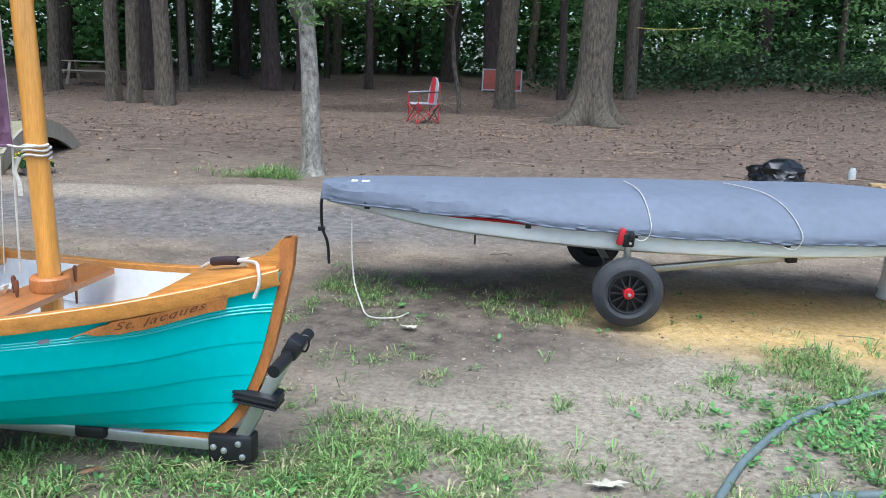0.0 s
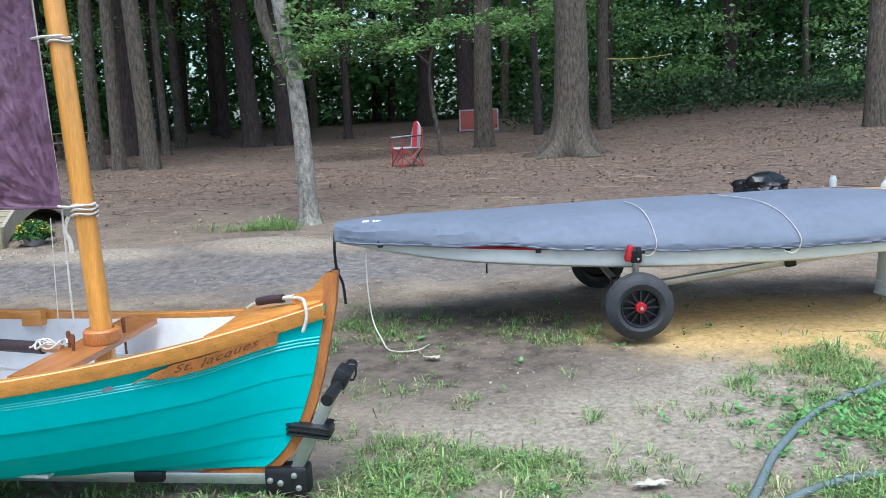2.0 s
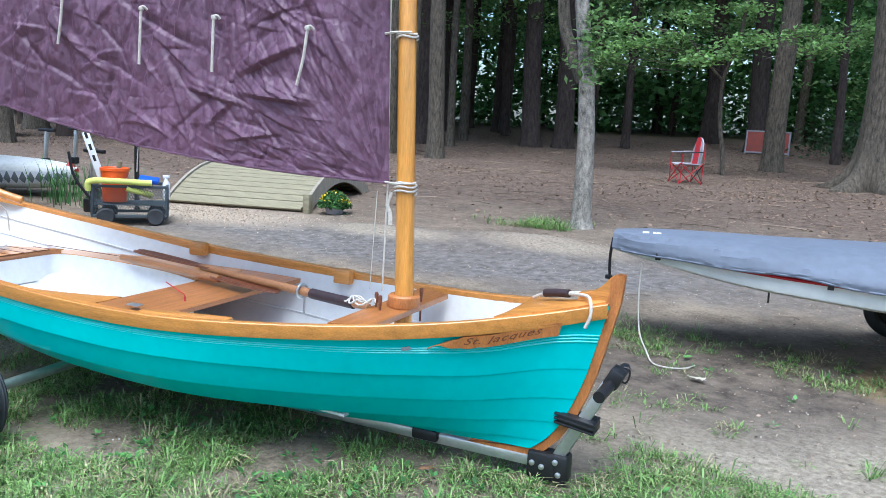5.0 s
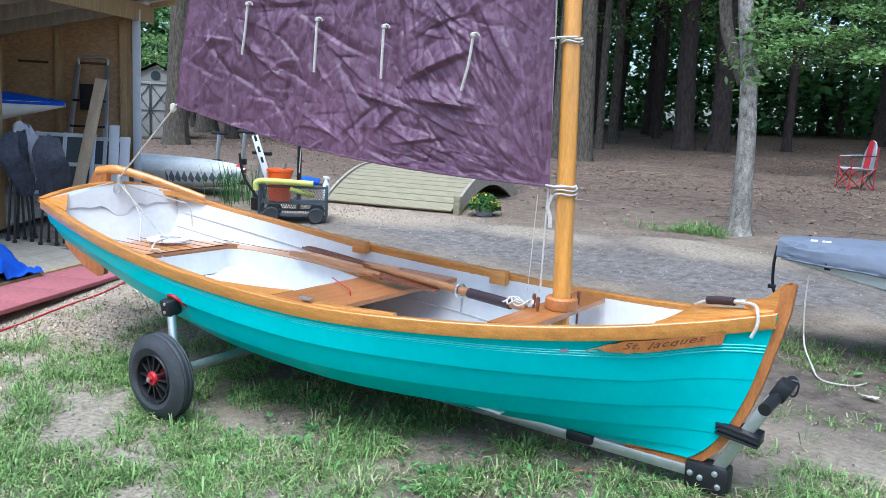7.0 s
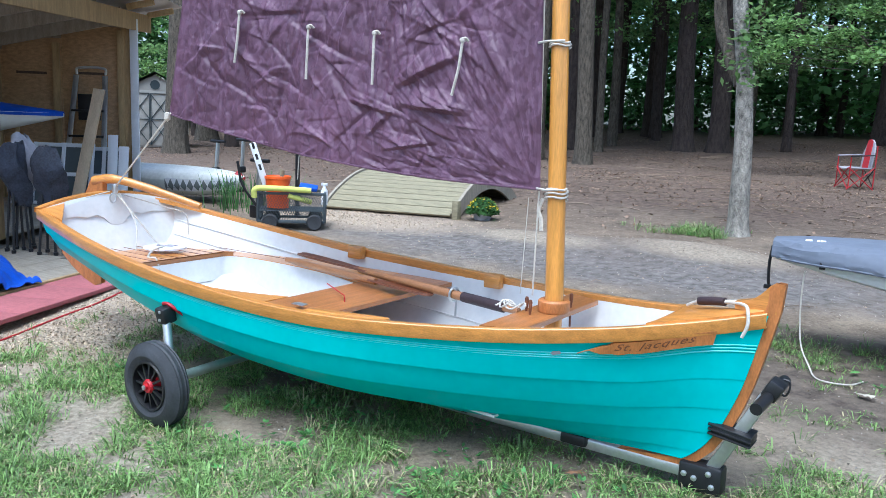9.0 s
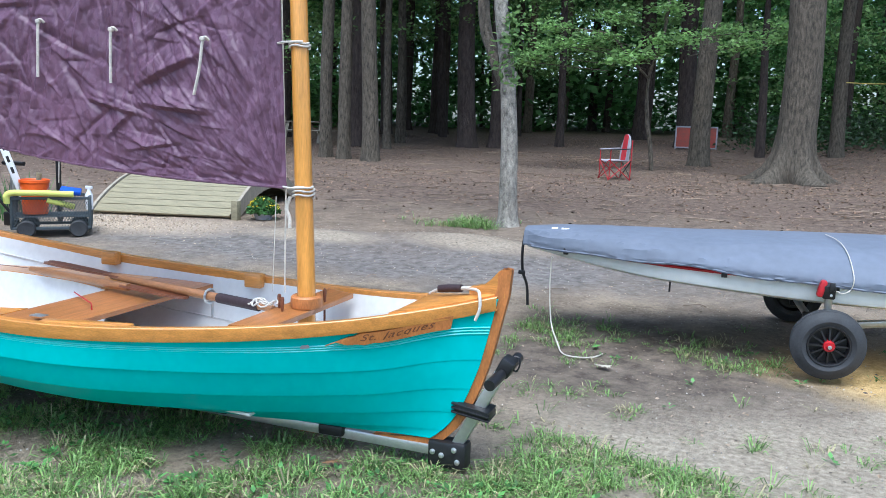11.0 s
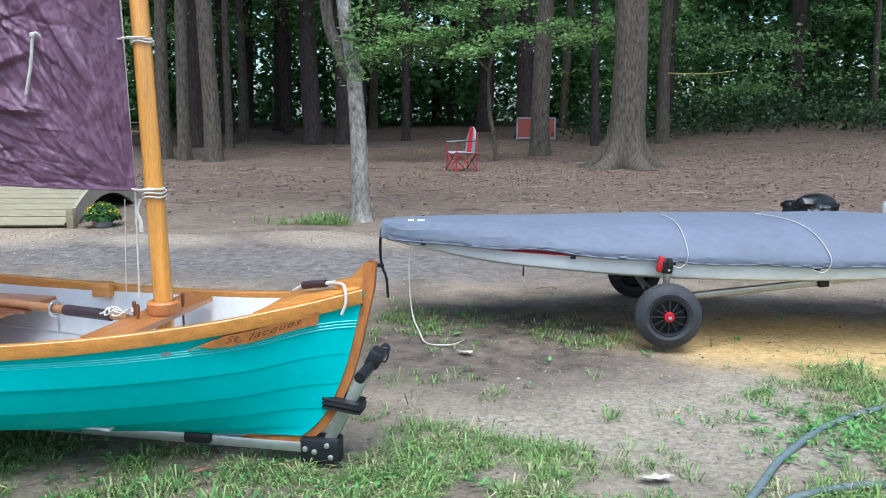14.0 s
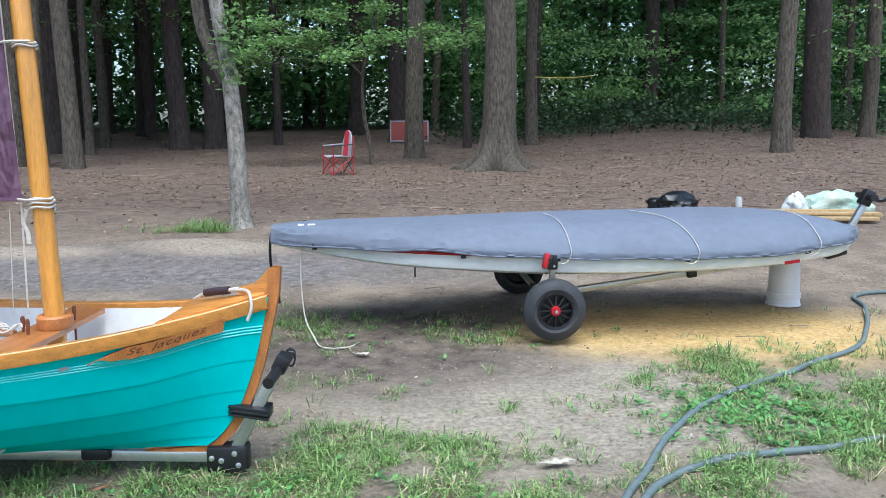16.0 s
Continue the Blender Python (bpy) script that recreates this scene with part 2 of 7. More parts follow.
def smooth_path(pts, n=8):
    """Catmull-Rom through points."""
    p = [Vector(q) for q in pts]
    p = [2 * p[0] - p[1]] + p + [2 * p[-1] - p[-2]]
    out = []
    for i in range(1, len(p) - 2):
        for k in range(n):
            t = k / n
            out.append(0.5 * (2 * p[i] + (p[i + 1] - p[i - 1]) * t + (2 * p[i - 1] - 5 * p[i] + 4 * p[i + 1] - p[i + 2]) * t * t + (3 * p[i] - p[i - 1] - 3 * p[i + 1] + p[i + 2]) * t ** 3))
    out.append(p[-2])
    return out


def curve_of(pairs):
    """A smooth function through (x, y) pairs."""
    path = smooth_path([(a, b, 0) for a, b in pairs], 12)
    xs, ys = [v.x for v in path], [v.y for v in path]
    if xs[0] > xs[-1]:
        xs, ys = xs[::-1], ys[::-1]
    return lambda x: float(np.interp(x, xs, ys))


def quads(name, corners, material):
    """Very many loose four-cornered leaves: corners is an array (n, 4, 3)."""
    n = len(corners)
    me = bpy.data.meshes.new(name)
    me.vertices.add(4 * n)
    me.vertices.foreach_set("co", np.ascontiguousarray(corners, dtype=np.float32).ravel())
    me.loops.add(4 * n)
    me.loops.foreach_set("vertex_index", np.arange(4 * n, dtype=np.int32))
    me.polygons.add(n)
    me.polygons.foreach_set("loop_start", np.arange(0, 4 * n, 4, dtype=np.int32))
    me.update(calc_edges=True)
    me.materials.append(material)
    return me


def leaf_quads(rng, centres, size, flat=0.5, long=1.6):
    """Kite-shaped leaves of uneven size and turn at the centres."""
    n = len(centres)
    a = rng.normal(size=(n, 3)) * np.array([1, 1, flat])
    a /= np.linalg.norm(a, axis=1)[:, None]
    b = rng.normal(size=(n, 3)) * np.array([1, 1, flat])
    b -= (a * b).sum(1)[:, None] * a
    b /= np.linalg.norm(b, axis=1)[:, None] + 1e-6
    s = (size * rng.uniform(0.55, 1.3, n))[:, None]
    c = np.asarray(centres)
    droop = np.array([0, 0, -0.18]) * s
    return np.stack([c - a * s * long / 2, c + b * s * 0.45 - a * s * 0.1, c + a * s * long / 2 + droop, c - b * s * 0.45 - a * s * 0.1], axis=1)


# ---- ground ----
G_Y = [-60, 4, 5.5, 9.5, 18.6, 27, 36, 60, 400]
G_Z = [0, 0, 0.06, 0.25, 0.45, 0.80, 1.25, 1.8, 4]


def soft_step(t):
    t = np.clip(t, 0, 1)
    return t * t * (3 - 2 * t)


def lie(x, y):
    """The height of the ground."""
    return np.interp(y, G_Y, G_Z) + 0.5 * soft_step((np.asarray(y) - 10) / 10) * soft_step((np.asarray(x) - 1) / 8)


def bumps(x, y):
    near = 1 - soft_step((math.hypot(x + 1, y - 4) - 10) / 8)
    v = 0.014 * noise.noise((x * 1.1, y * 1.1, 3)) + 0.007 * noise.noise((x * 3.3, y * 3.3, 7))
    w = 0.10 * math.exp(-((x + 2.6) / 0.9) ** 2 - ((y - 7.9) / 0.35) ** 2) + 0.06 * math.exp(-((x + 4.2) / 1.0) ** 2 - ((y - 7.6) / 0.4) ** 2)
    return v * (0.3 + 0.7 * near) + 0.05 * (1 - near) * noise.noise((x * 0.35, y * 0.35, 1)) + w - 0.045 * float(soft_step((-1.6 - x) / 1.4) * (1 - soft_step((y - 2.0) / 1.6)))


def floor_z(x, y):
    return float(lie(x, y)) + bumps(x, y)


def ground_material():
    """Bare grey-brown soil, pale sand, ochre sand, leaf litter under the trees, darker olive far back."""
    m = bpy.data.materials.new("soil")
    m.use_nodes = True
    nt = m.node_tree
    nd, lk = nt.nodes, nt.links
    b = nd["Principled BSDF"]
    geo = nd.new("ShaderNodeNewGeometry")
    pos = geo.outputs["Position"]

    def noise_of(scale, detail=6, rough=0.6):
        n = nd.new("ShaderNodeTexNoise")
        n.inputs["Scale"].default_value, n.inputs["Detail"].default_value, n.inputs["Roughness"].default_value = scale, detail, rough
        lk.new(pos, n.inputs["Vector"])
        return n.outputs["Fac"]

    def ramp(fac, stops):
        r = nd.new("ShaderNodeValToRGB")
        for i, (p, c) in enumerate(stops):
            e = r.color_ramp.elements[i] if i < 2 else r.color_ramp.elements.new(p)
            e.position, e.color = p, (*c, 1)
        lk.new(fac, r.inputs["Fac"])
        return r.outputs["Color"]

    def blend(fac, a, c):
        x = nd.new("ShaderNodeMix")
        x.data_type = "RGBA"
        lk.new(fac, x.inputs["Factor"])
        lk.new(a, x.inputs["A"])
        lk.new(c, x.inputs["B"])
        return x.outputs["Result"]

    def patch(cx, cy, rx, ry, wob=0.5, soft=0.35):
        """One inside an uneven oval, nought outside."""
        sep = nd.new("ShaderNodeVectorMath")
        sep.operation = "SUBTRACT"
        lk.new(pos, sep.inputs[0])
        sep.inputs[1].default_value = (cx, cy, 0)
        sc = nd.new("ShaderNodeVectorMath")
        sc.operation = "MULTIPLY"
        lk.new(sep.outputs[0], sc.inputs[0])
        sc.inputs[1].default_value = (1 / rx, 1 / ry, 0)
        ln = nd.new("ShaderNodeVectorMath")
        ln.operation = "LENGTH"
        lk.new(sc.outputs[0], ln.inputs[0])
        ad = nd.new("ShaderNodeMath")
        ad.operation = "MULTIPLY_ADD"
        lk.new(noise_of(1.6), ad.inputs[0])
        ad.inputs[1].default_value = wob * 2
        lk.new(ln.outputs["Value"], ad.inputs[2])
        mr = nd.new("ShaderNodeMapRange")
        mr.inputs["From Min"].default_value, mr.inputs["From Max"].default_value = 1 + wob + soft, 1 + wob - soft
        lk.new(ad.outputs[0], mr.inputs["Value"])
        return mr.outputs["Result"]

    fine = ramp(noise_of(34, 10, 0.78), [(0.36, (0.120, 0.092, 0.070)), (0.64, (0.45, 0.365, 0.272))])
    coarse = ramp(noise_of(2.2, 12, 0.72), [(0.42, (0.155, 0.120, 0.090)), (0.58, (0.40, 0.32, 0.235))])
    half = nd.new("ShaderNodeValue")
    half.outputs[0].default_value = 0.5
    soil = blend(half.outputs[0], fine, coarse)
    pale = ramp(noise_of(30, 8, 0.7), [(0.35, (0.27, 0.225, 0.17)), (0.65, (0.55, 0.47, 0.365))])
    grey = ramp(noise_of(11, 8, 0.7), [(0.35, (0.115, 0.103, 0.097)), (0.65, (0.30, 0.275, 0.255))])
    ochre = ramp(noise_of(24, 8, 0.7), [(0.35, (0.52, 0.34, 0.12)), (0.65, (0.78, 0.56, 0.27))])
    gravel = ramp(noise_of(45, 4, 0.8), [(0.35, (0.36, 0.27, 0.19)), (0.65, (0.68, 0.58, 0.46))])
    litter = ramp(noise_of(9, 10, 0.75), [(0.36, (0.070, 0.050, 0.040)), (0.5, (0.150, 0.108, 0.083)), (0.66, (0.25, 0.19, 0.150))])
    far_floor = ramp(noise_of(3, 8, 0.7), [(0.36, (0.030, 0.032, 0.016)), (0.66, (0.10, 0.085, 0.05))])
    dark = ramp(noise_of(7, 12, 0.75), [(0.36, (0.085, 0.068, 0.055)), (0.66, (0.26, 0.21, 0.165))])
    damp = nd.new("ShaderNodeMapRange")
    damp.inputs["From Min"].default_value, damp.inputs["From Max"].default_value, damp.inputs["To Max"].default_value = 0.50, 0.64, 0.75
    lk.new(noise_of(1.3, 7, 0.65), damp.inputs["Value"])
    soil = blend(damp.outputs["Result"], soil, dark)
    col = blend(patch(0.72, 3.48, 1.35, 0.95), soil, pale)
    col = blend(patch(-3.6, 1.2, 2.1, 0.85), col, pale)
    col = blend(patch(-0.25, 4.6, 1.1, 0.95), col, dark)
    col = blend(patch(-3.2, 6.9, 3.6, 0.85), col, grey)
    col = blend(patch(-2.35, 7.75, 0.75, 0.28, 0.4), col, pale)
    col = blend(patch(-4.2, 7.5, 0.8, 0.25, 0.4), col, pale)
    col = blend(patch(2.1, 4.85, 1.35, 0.62), col, ochre)
    col = blend(patch(-4.95, 2.65, 0.9, 1.2, 0.3), col, gravel)
    col = blend(patch(-6.9, 7.6, 1.6, 0.7, 0.3), col, gravel)
    sy = nd.new("ShaderNodeSeparateXYZ")
    lk.new(pos, sy.inputs[0])
    wob = nd.new("ShaderNodeMath")
    wob.operation = "MULTIPLY_ADD"
    lk.new(noise_of(0.5), wob.inputs[0])
    wob.inputs[1].default_value = 6
    lk.new(sy.outputs["Y"], wob.inputs[2])
    far = nd.new("ShaderNodeMapRange")
    far.inputs["From Min"].default_value, far.inputs["From Max"].default_value = 9.0, 15
    lk.new(wob.outputs[0], far.inputs["Value"])
    col = blend(far.outputs["Result"], col, litter)
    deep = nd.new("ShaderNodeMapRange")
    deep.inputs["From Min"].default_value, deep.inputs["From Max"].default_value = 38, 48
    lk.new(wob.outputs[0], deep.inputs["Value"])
    col = blend(deep.outputs["Result"], col, far_floor)
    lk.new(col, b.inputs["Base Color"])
    b.inputs["Roughness"].default_value = 0.95
    b.inputs["Specular IOR Level"].default_value = 0.2
    bp = nd.new("ShaderNodeBump")
    bp.inputs["Strength"].default_value, bp.inputs["Distance"].default_value = 1.0, 0.03
    lk.new(noise_of(32, 8, 0.75), bp.inputs["Height"])
    lk.new(bp.outputs["Normal"], b.inputs["Normal"])
    return m


def spread(lo, hi, near_lo, near_hi, step, far_n):
    inner = np.arange(near_lo, near_hi + 1e-6, step)
    left = near_lo - (near_lo - lo) * (np.linspace(1, 0, far_n, endpoint=False) ** 2.2)
    right = near_hi + (hi - near_hi) * (np.linspace(0, 1, far_n + 1)[1:] ** 2.2)
    return np.concatenate([left, inner, right])


gx, gy = spread(-400, 400, -9, 7, 0.09, 34), spread(-300, 500, -1, 10, 0.09, 40)
verts = [(float(x), float(y), floor_z(x, y)) for y in gy for x in gx]
w = len(gx)
faces = [(j * w + i, j * w + i + 1, (j + 1) * w + i + 1, (j + 1) * w + i) for j in range(len(gy) - 1) for i in range(w - 1)]
gm = bpy.data.meshes.new("ground")
gm.from_pydata(verts, [], faces)
gm.materials.append(ground_material())
gm.shade_smooth()
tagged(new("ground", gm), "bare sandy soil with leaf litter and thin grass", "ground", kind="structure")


# ---- trees ----
def trunk_mesh(rng, x, y, d, height, lean=(0.0, 0.0), flare=1.35, seg=14):
    """A tapered, slightly wavering trunk with a root flare."""
    z0 = floor_z(x, y)
    bm = bmesh.new()
    levels = [-0.25, 0.0, 0.12, 0.3, 0.6, 1.1, 1.8, 2.8, 4.0, 5.5, 7.5, 10, 13, height]
    rings = []
    ph, amp = rng.uniform(0, 6.28, 3), d * 0.10
    for h in levels:
        r = d / 2 * (1 - 0.55 * max(h, 0) / height) * (1 + (flare - 1) * math.exp(-max(h, 0) / 0.32))
        cx = x + lean[0] * h + amp * math.sin(h * 0.7 + ph[0])
        cy = y + lean[1] * h + amp * math.sin(h * 0.6 + ph[1])
        ring = []
        for k in range(seg):
            a = 2 * math.pi * k / seg
            lobe = 1 + (flare - 1) * 0.8 * math.exp(-max(h, 0) / 0.30) * (abs(math.sin(3 * a + ph[2] + 0.4 * math.sin(2 * a))) ** 2 - 0.5) * 1.3 + 0.05 * noise.noise((math.cos(a) * 2 + x, math.sin(a) * 2 + y, h * 0.8))
            ring.append(bm.verts.new((cx + r * lobe * math.cos(a), cy + r * lobe * math.sin(a), z0 + h)))
        rings.append(ring)
    for s, t in zip(rings, rings[1:]):
        for k in range(seg):
            bm.faces.new((s[k], s[(k + 1) % seg], t[(k + 1) % seg], t[k]))
    bm.faces.new(rings[-1][::-1])
    return bm, Vector((x + lean[0] * height, y + lean[1] * height, z0 + height))


def tree(rng, x, y, d, bark, label, height=None, lean=(0, 0), flare=1.35, leaves=520, crown_from=0.45, seg=14):
    height = height or rng.uniform(15, 19)
    z0 = floor_z(x, y)
    t = thing("tree", label, "tree", (x, y, z0), group="woodland trees")
    bm, top = trunk_mesh(rng, x, y, d, height, lean, flare, seg)
    tr = part("trunk", bm, bark, t)
    centres = []
    for k in range(5):
        h = height * rng.uniform(crown_from, 0.95)
        a = rng.uniform(0, 6.28)
        s = Vector((x + lean[0] * h, y + lean[1] * h, z0 + h))
        ln = rng.uniform(1.6, 3.4)
        e = s + Vector((math.cos(a) * ln, math.sin(a) * ln, rng.uniform(0.5, 1.6)))
        limb = tube(bmesh.new(), [s, (s + e) / 2 + Vector((0, 0, 0.25)), e], [d * 0.16, d * 0.1, 0.02], 6)
        part("limb", limb, bark, tr)
        centres += [s.lerp(e, f) for f in (0.5, 0.8, 1.0)]
    # crown leaves mostly out of view, added dark and dense to shade the wood
    centres = np.array([tuple(c) for c in centres])
    pick = centres[rng.integers(0, len(centres), leaves)]
    pts = pick + rng.normal(size=(leaves, 3)) * np.array([1.5, 1.5, 0.8])
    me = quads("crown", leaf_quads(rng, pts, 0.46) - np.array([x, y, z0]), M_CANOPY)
    cr = new("crown", me)
    cr.parent = t
    return t


rng = np.random.default_rng(5)
OAK, PIN = "tall straight tree with furrowed grey bark among litter", "tall dark pine with rough brown bark in the wood"
# the trees that stand out, one by one: place, girth, bark
TREES = [
    (-9.07, 19.2, 0.44, M_BARK), (-9.95, 19.5, 0.36, M_BARK), (-10.75, 19.9, 0.36, M_BARK), (-12.0, 24.5, 0.8, M_PINE),
    (-8.77, 26.4, 0.66, M_PINE), (-7.75, 26.7, 0.66, M_PINE), (-13.0, 34.6, 0.55, M_PINE), (-11.6, 27.2, 0.32, M_BARK),
    (-10.7, 23.9, 0.25, M_BARK), (-6.0, 28.6, 0.28, M_PINE), (-7.8, 45.4, 0.5, M_PINE), (-6.8, 44.0, 0.4, M_PINE),
    (-3.9, 35.2, 0.75, M_PINE), (-1.85, 30.6, 0.68, M_PINE), (-0.82, 22.6, 0.54, M_BARK), (2.92, 27.4, 0.43, M_BARK),
    (8.8, 35.2, 0.66, M_PINE), (10.9, 38.5, 0.58, M_PINE), (13.1, 43, 0.45, M_BARK), (11.0, 32.4, 0.25, M_BARK),
    (7.9, 18.5, 0.42, M_BARK), (17.5, 36.3, 0.4, M_BARK), (12.8, 24.4, 0.45, M_BARK), (-13.3, 26.4, 0.64, M_PINE),
    (-17.1, 28.1, 0.65, M_PINE), (-14.2, 22.9, 0.36, M_BARK), (-12.4, 33.8, 0.5, M_PINE), (-18.6, 13.9, 0.62, M_BARK),
    (-24.0, 19.3, 0.72, M_BARK), (-13.2, 31, 0.36, M_BARK), (-20.7, 17.6, 0.4, M_PINE), (-15.5, 37, 0.5, M_PINE),
]
for x, y, d, bark in TREES:
    tree(rng, x, y, d, bark, PIN if bark is M_PINE else OAK, flare=1.25, lean=(rng.normal() * 0.008, rng.normal() * 0.008))
# far rows of the wood
far_spots = []
while len(far_spots) < 95:
    a, r = rng.uniform(-62, 42), rng.uniform(33, 70)
    x, y = math.sin(radians(a)) * r, math.cos(radians(a)) * r
    if all(math.hypot(x - p, y - q) > 1.6 for p, q in far_spots) and all(math.hypot(x - s[0], y - s[1]) > 1.3 for s in TREES):
        far_spots.append((x, y))
for x, y in far_spots:
    tree(rng, x, y, rng.uniform(0.22, 0.55), M_PINE if rng.random() < 0.65 else M_BARK, "slim dark trunk far back in the shaded wood", flare=1.15, lean=(rng.normal() * 0.02, rng.normal() * 0.02), leaves=220, crown_from=0.35)
# unseen trees added behind and beside the camera's ground to close the place
for x, y in ((-22, -8), (18, -9), (24, 6), (-26, 4), (20, 14), (-10, -22), (9, -24), (0, -28)):
    tree(rng, x, y, 0.5, M_BARK, OAK, leaves=500)
tree(rng, 1.25, 18.9, 0.80, M_BARK, "very thick oak with a flared root foot in leaf litter", height=20, flare=1.95, lean=(0.006, 0), seg=44)
tree(rng, 11.0, 23.6, 0.78, M_PINE, "thick leaning pine with plated reddish-brown bark", height=19, flare=1.1, lean=(-0.075, 0))

# the foliage between the trunks
def foliage(name, label, spots, size, material, each, sd, category="foliage"):
    c = np.repeat(np.array(spots), each, axis=0)
    c = c + rng.normal(size=c.shape) * np.array(sd)
    ob = new(name, quads(name, leaf_quads(rng, c, size), material))
    return tagged(ob, label, category, kind="stuff")


def around(lo, hi, near, far):
    a, r = rng.uniform(lo, hi), rng.uniform(near, far)
    return a, math.sin(radians(a)) * r, math.cos(radians(a)) * r


spots = []
for _ in range(1900):
    a, x, y = around(-62, 42, 40, 66)
    h = rng.uniform(0.2, 12)
    # a thin place in the leaves where the far clearing shows
    if 3 < a < 26 and 1.6 < h < 4.2 and rng.random() < 0.6:
        continue
    spots.append((x, y, float(lie(x, y)) + h))
foliage("understorey", "dense dark green understorey leaves behind the trunks", spots, 0.30, M_LEAF, 85, (1.2, 0.8, 0.5))
# flat leafy boughs at several depths
for near, far, count, size, each in ((24, 30, 60, 0.10, 170), (30, 38, 150, 0.13, 150), (38, 46, 210, 0.17, 110)):
    spots = []
    for _ in range(count):
        a, x, y = around(-58, 41, near, far)
        h = rng.uniform(2.6, 9) if a < 2 or near < 30 else rng.uniform(0.8, 9)
        for _ in range(3):
            spots.append((x + rng.normal() * 0.9, y + rng.normal() * 0.6, float(lie(x, y)) + h + rng.normal() * 0.22))
    foliage("leafy_boughs", "lighter green flat leaf sprays between the trunks", spots, size, M_LEAF_B, each // 3, (0.55, 0.4, 0.085))
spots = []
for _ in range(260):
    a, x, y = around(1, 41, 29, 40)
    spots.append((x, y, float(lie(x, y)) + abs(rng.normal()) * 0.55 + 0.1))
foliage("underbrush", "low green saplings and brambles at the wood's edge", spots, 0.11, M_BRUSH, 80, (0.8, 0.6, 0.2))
spots = []
for _ in range(240):
    a, x, y = around(2, 41, 37, 42)
    spots.append((x, y, float(lie(x, y)) + abs(rng.normal()) * 2.4 + 0.2))
foliage("saplings", "taller green saplings behind the wood's edge", spots, 0.16, M_LEAF, 120, (0.9, 0.6, 0.3))


# ---- the lapstrake sailing dinghy ----
AX = 2.58                                   # its middle line runs along x at this y
sheer = curve_of([(-4.95, 0.86), (-4.6, 0.80), (-4.0, 0.72), (-3.3, 0.648), (-2.7, 0.615), (-2.17, 0.605), (-1.6, 0.625), (-1.16, 0.665), (-0.85, 0.715), (-0.58, 0.775)])
breadth = curve_of([(-4.95, 0.40), (-4.6, 0.49), (-4.0, 0.60), (-3.4, 0.665), (-2.7, 0.69), (-2.17, 0.645), (-1.6, 0.485), (-1.16, 0.315), (-0.85, 0.165), (-0.58, 0.022)])
keel_z = curve_of([(-4.95, 0.47), (-4.6, 0.38), (-4.0, 0.30), (-3.4, 0.225), (-2.8, 0.175), (-2.2, 0.145), (-1.5, 0.118), (-0.95, 0.122), (-0.58, 0.14)])
stem_x = curve_of([(0.10, -0.98), (0.13, -0.885), (0.2, -0.80), (0.3, -0.735), (0.45, -0.675), (0.6, -0.635), (0.78, -0.595), (0.9, -0.565)])
R_STEM, R_MID, R_END = (0.03, 0.10, 0.24, 0.41, 0.61, 1.0), (0.0, 0.07, 0.20, 0.42, 0.66, 1.0), (0.0, 0.16, 0.33, 0.52, 0.73, 1.0)
Q_BOW, Q_MID, Q_END = (0.04, 0.22, 0.42, 0.62, 0.80, 1.0), (0.03, 0.40, 0.70, 0.89, 0.97, 1.0), (0.05, 0.30, 0.58, 0.80, 0.93, 1.0)


def hull_point(t, k, side, out=0.0):
    """A point on edge k of the planking, t from stem to transom."""
    f = k - int(k)
    i = min(int(k), 4) if k < 5 else 5
    def mixed(row):
        return row[5] if i == 5 else row[i] + (row[i + 1] - row[i]) * f
    z_stem = 0.12 + (0.765 - 0.12) * mixed(R_STEM)
    x_end = -4.69 + 0.20 * (1 - mixed(R_END))
    x0 = stem_x(z_stem)
    x = x0 + (x_end - x0) * t
    a, b = float(soft_step(t / 0.42)), float(soft_step((t - 0.55) / 0.45))
    r = (mixed(R_STEM) * (1 - a) + mixed(R_MID) * a) * (1 - b) + mixed(R_END) * b
    q = (mixed(Q_BOW) * (1 - a) + mixed(Q_MID) * a) * (1 - b) + mixed(Q_END) * b
    xs = -0.58 + (x - x0) * (x_end + 0.58) / (x_end - x0)
    zk, zs = keel_z(x), sheer(x)
    z = zk + (zs - zk) * r
    bow = float(soft_step(t / 0.10))
    z = z * bow + (z_stem + (zs - sheer(x0) if k == 5 else 0)) * (1 - bow)
    y = 0.022 + (breadth(xs) - 0.022) * q
    return Vector((x, AX + side * (y + out), z))


TS = [0, 0.006, 0.012, 0.02, 0.03, 0.042, 0.055, 0.07, 0.085] + [0.1 + 0.9 * i / 44 for i in range(45)]
boat = thing("sailing_dinghy", "turquoise lapstrake sailing dinghy with varnished rails on a launching dolly", "boat", (-2.7, AX, 0.0))
hull = part("hull", grid(bmesh.new(), [[hull_point(t, k, 1, -0.014) + Vector((0, 0, 0.006 * (5 - k))) for k in (5, 4.5, 4, 3.5, 3, 2.5, 2, 1.5, 1, 0.5, 0)] for t in TS]), M_WHITE, boat, "white-painted inside of the hull")
part("hull_lining", grid(bmesh.new(), [[hull_point(t, k, -1, -0.014) + Vector((0, 0, 0.006 * (5 - k))) for k in (5, 4.5, 4, 3.5, 3, 2.5, 2, 1.5, 1, 0.5, 0)] for t in TS]), M_WHITE, boat, "white-painted inside of the hull")
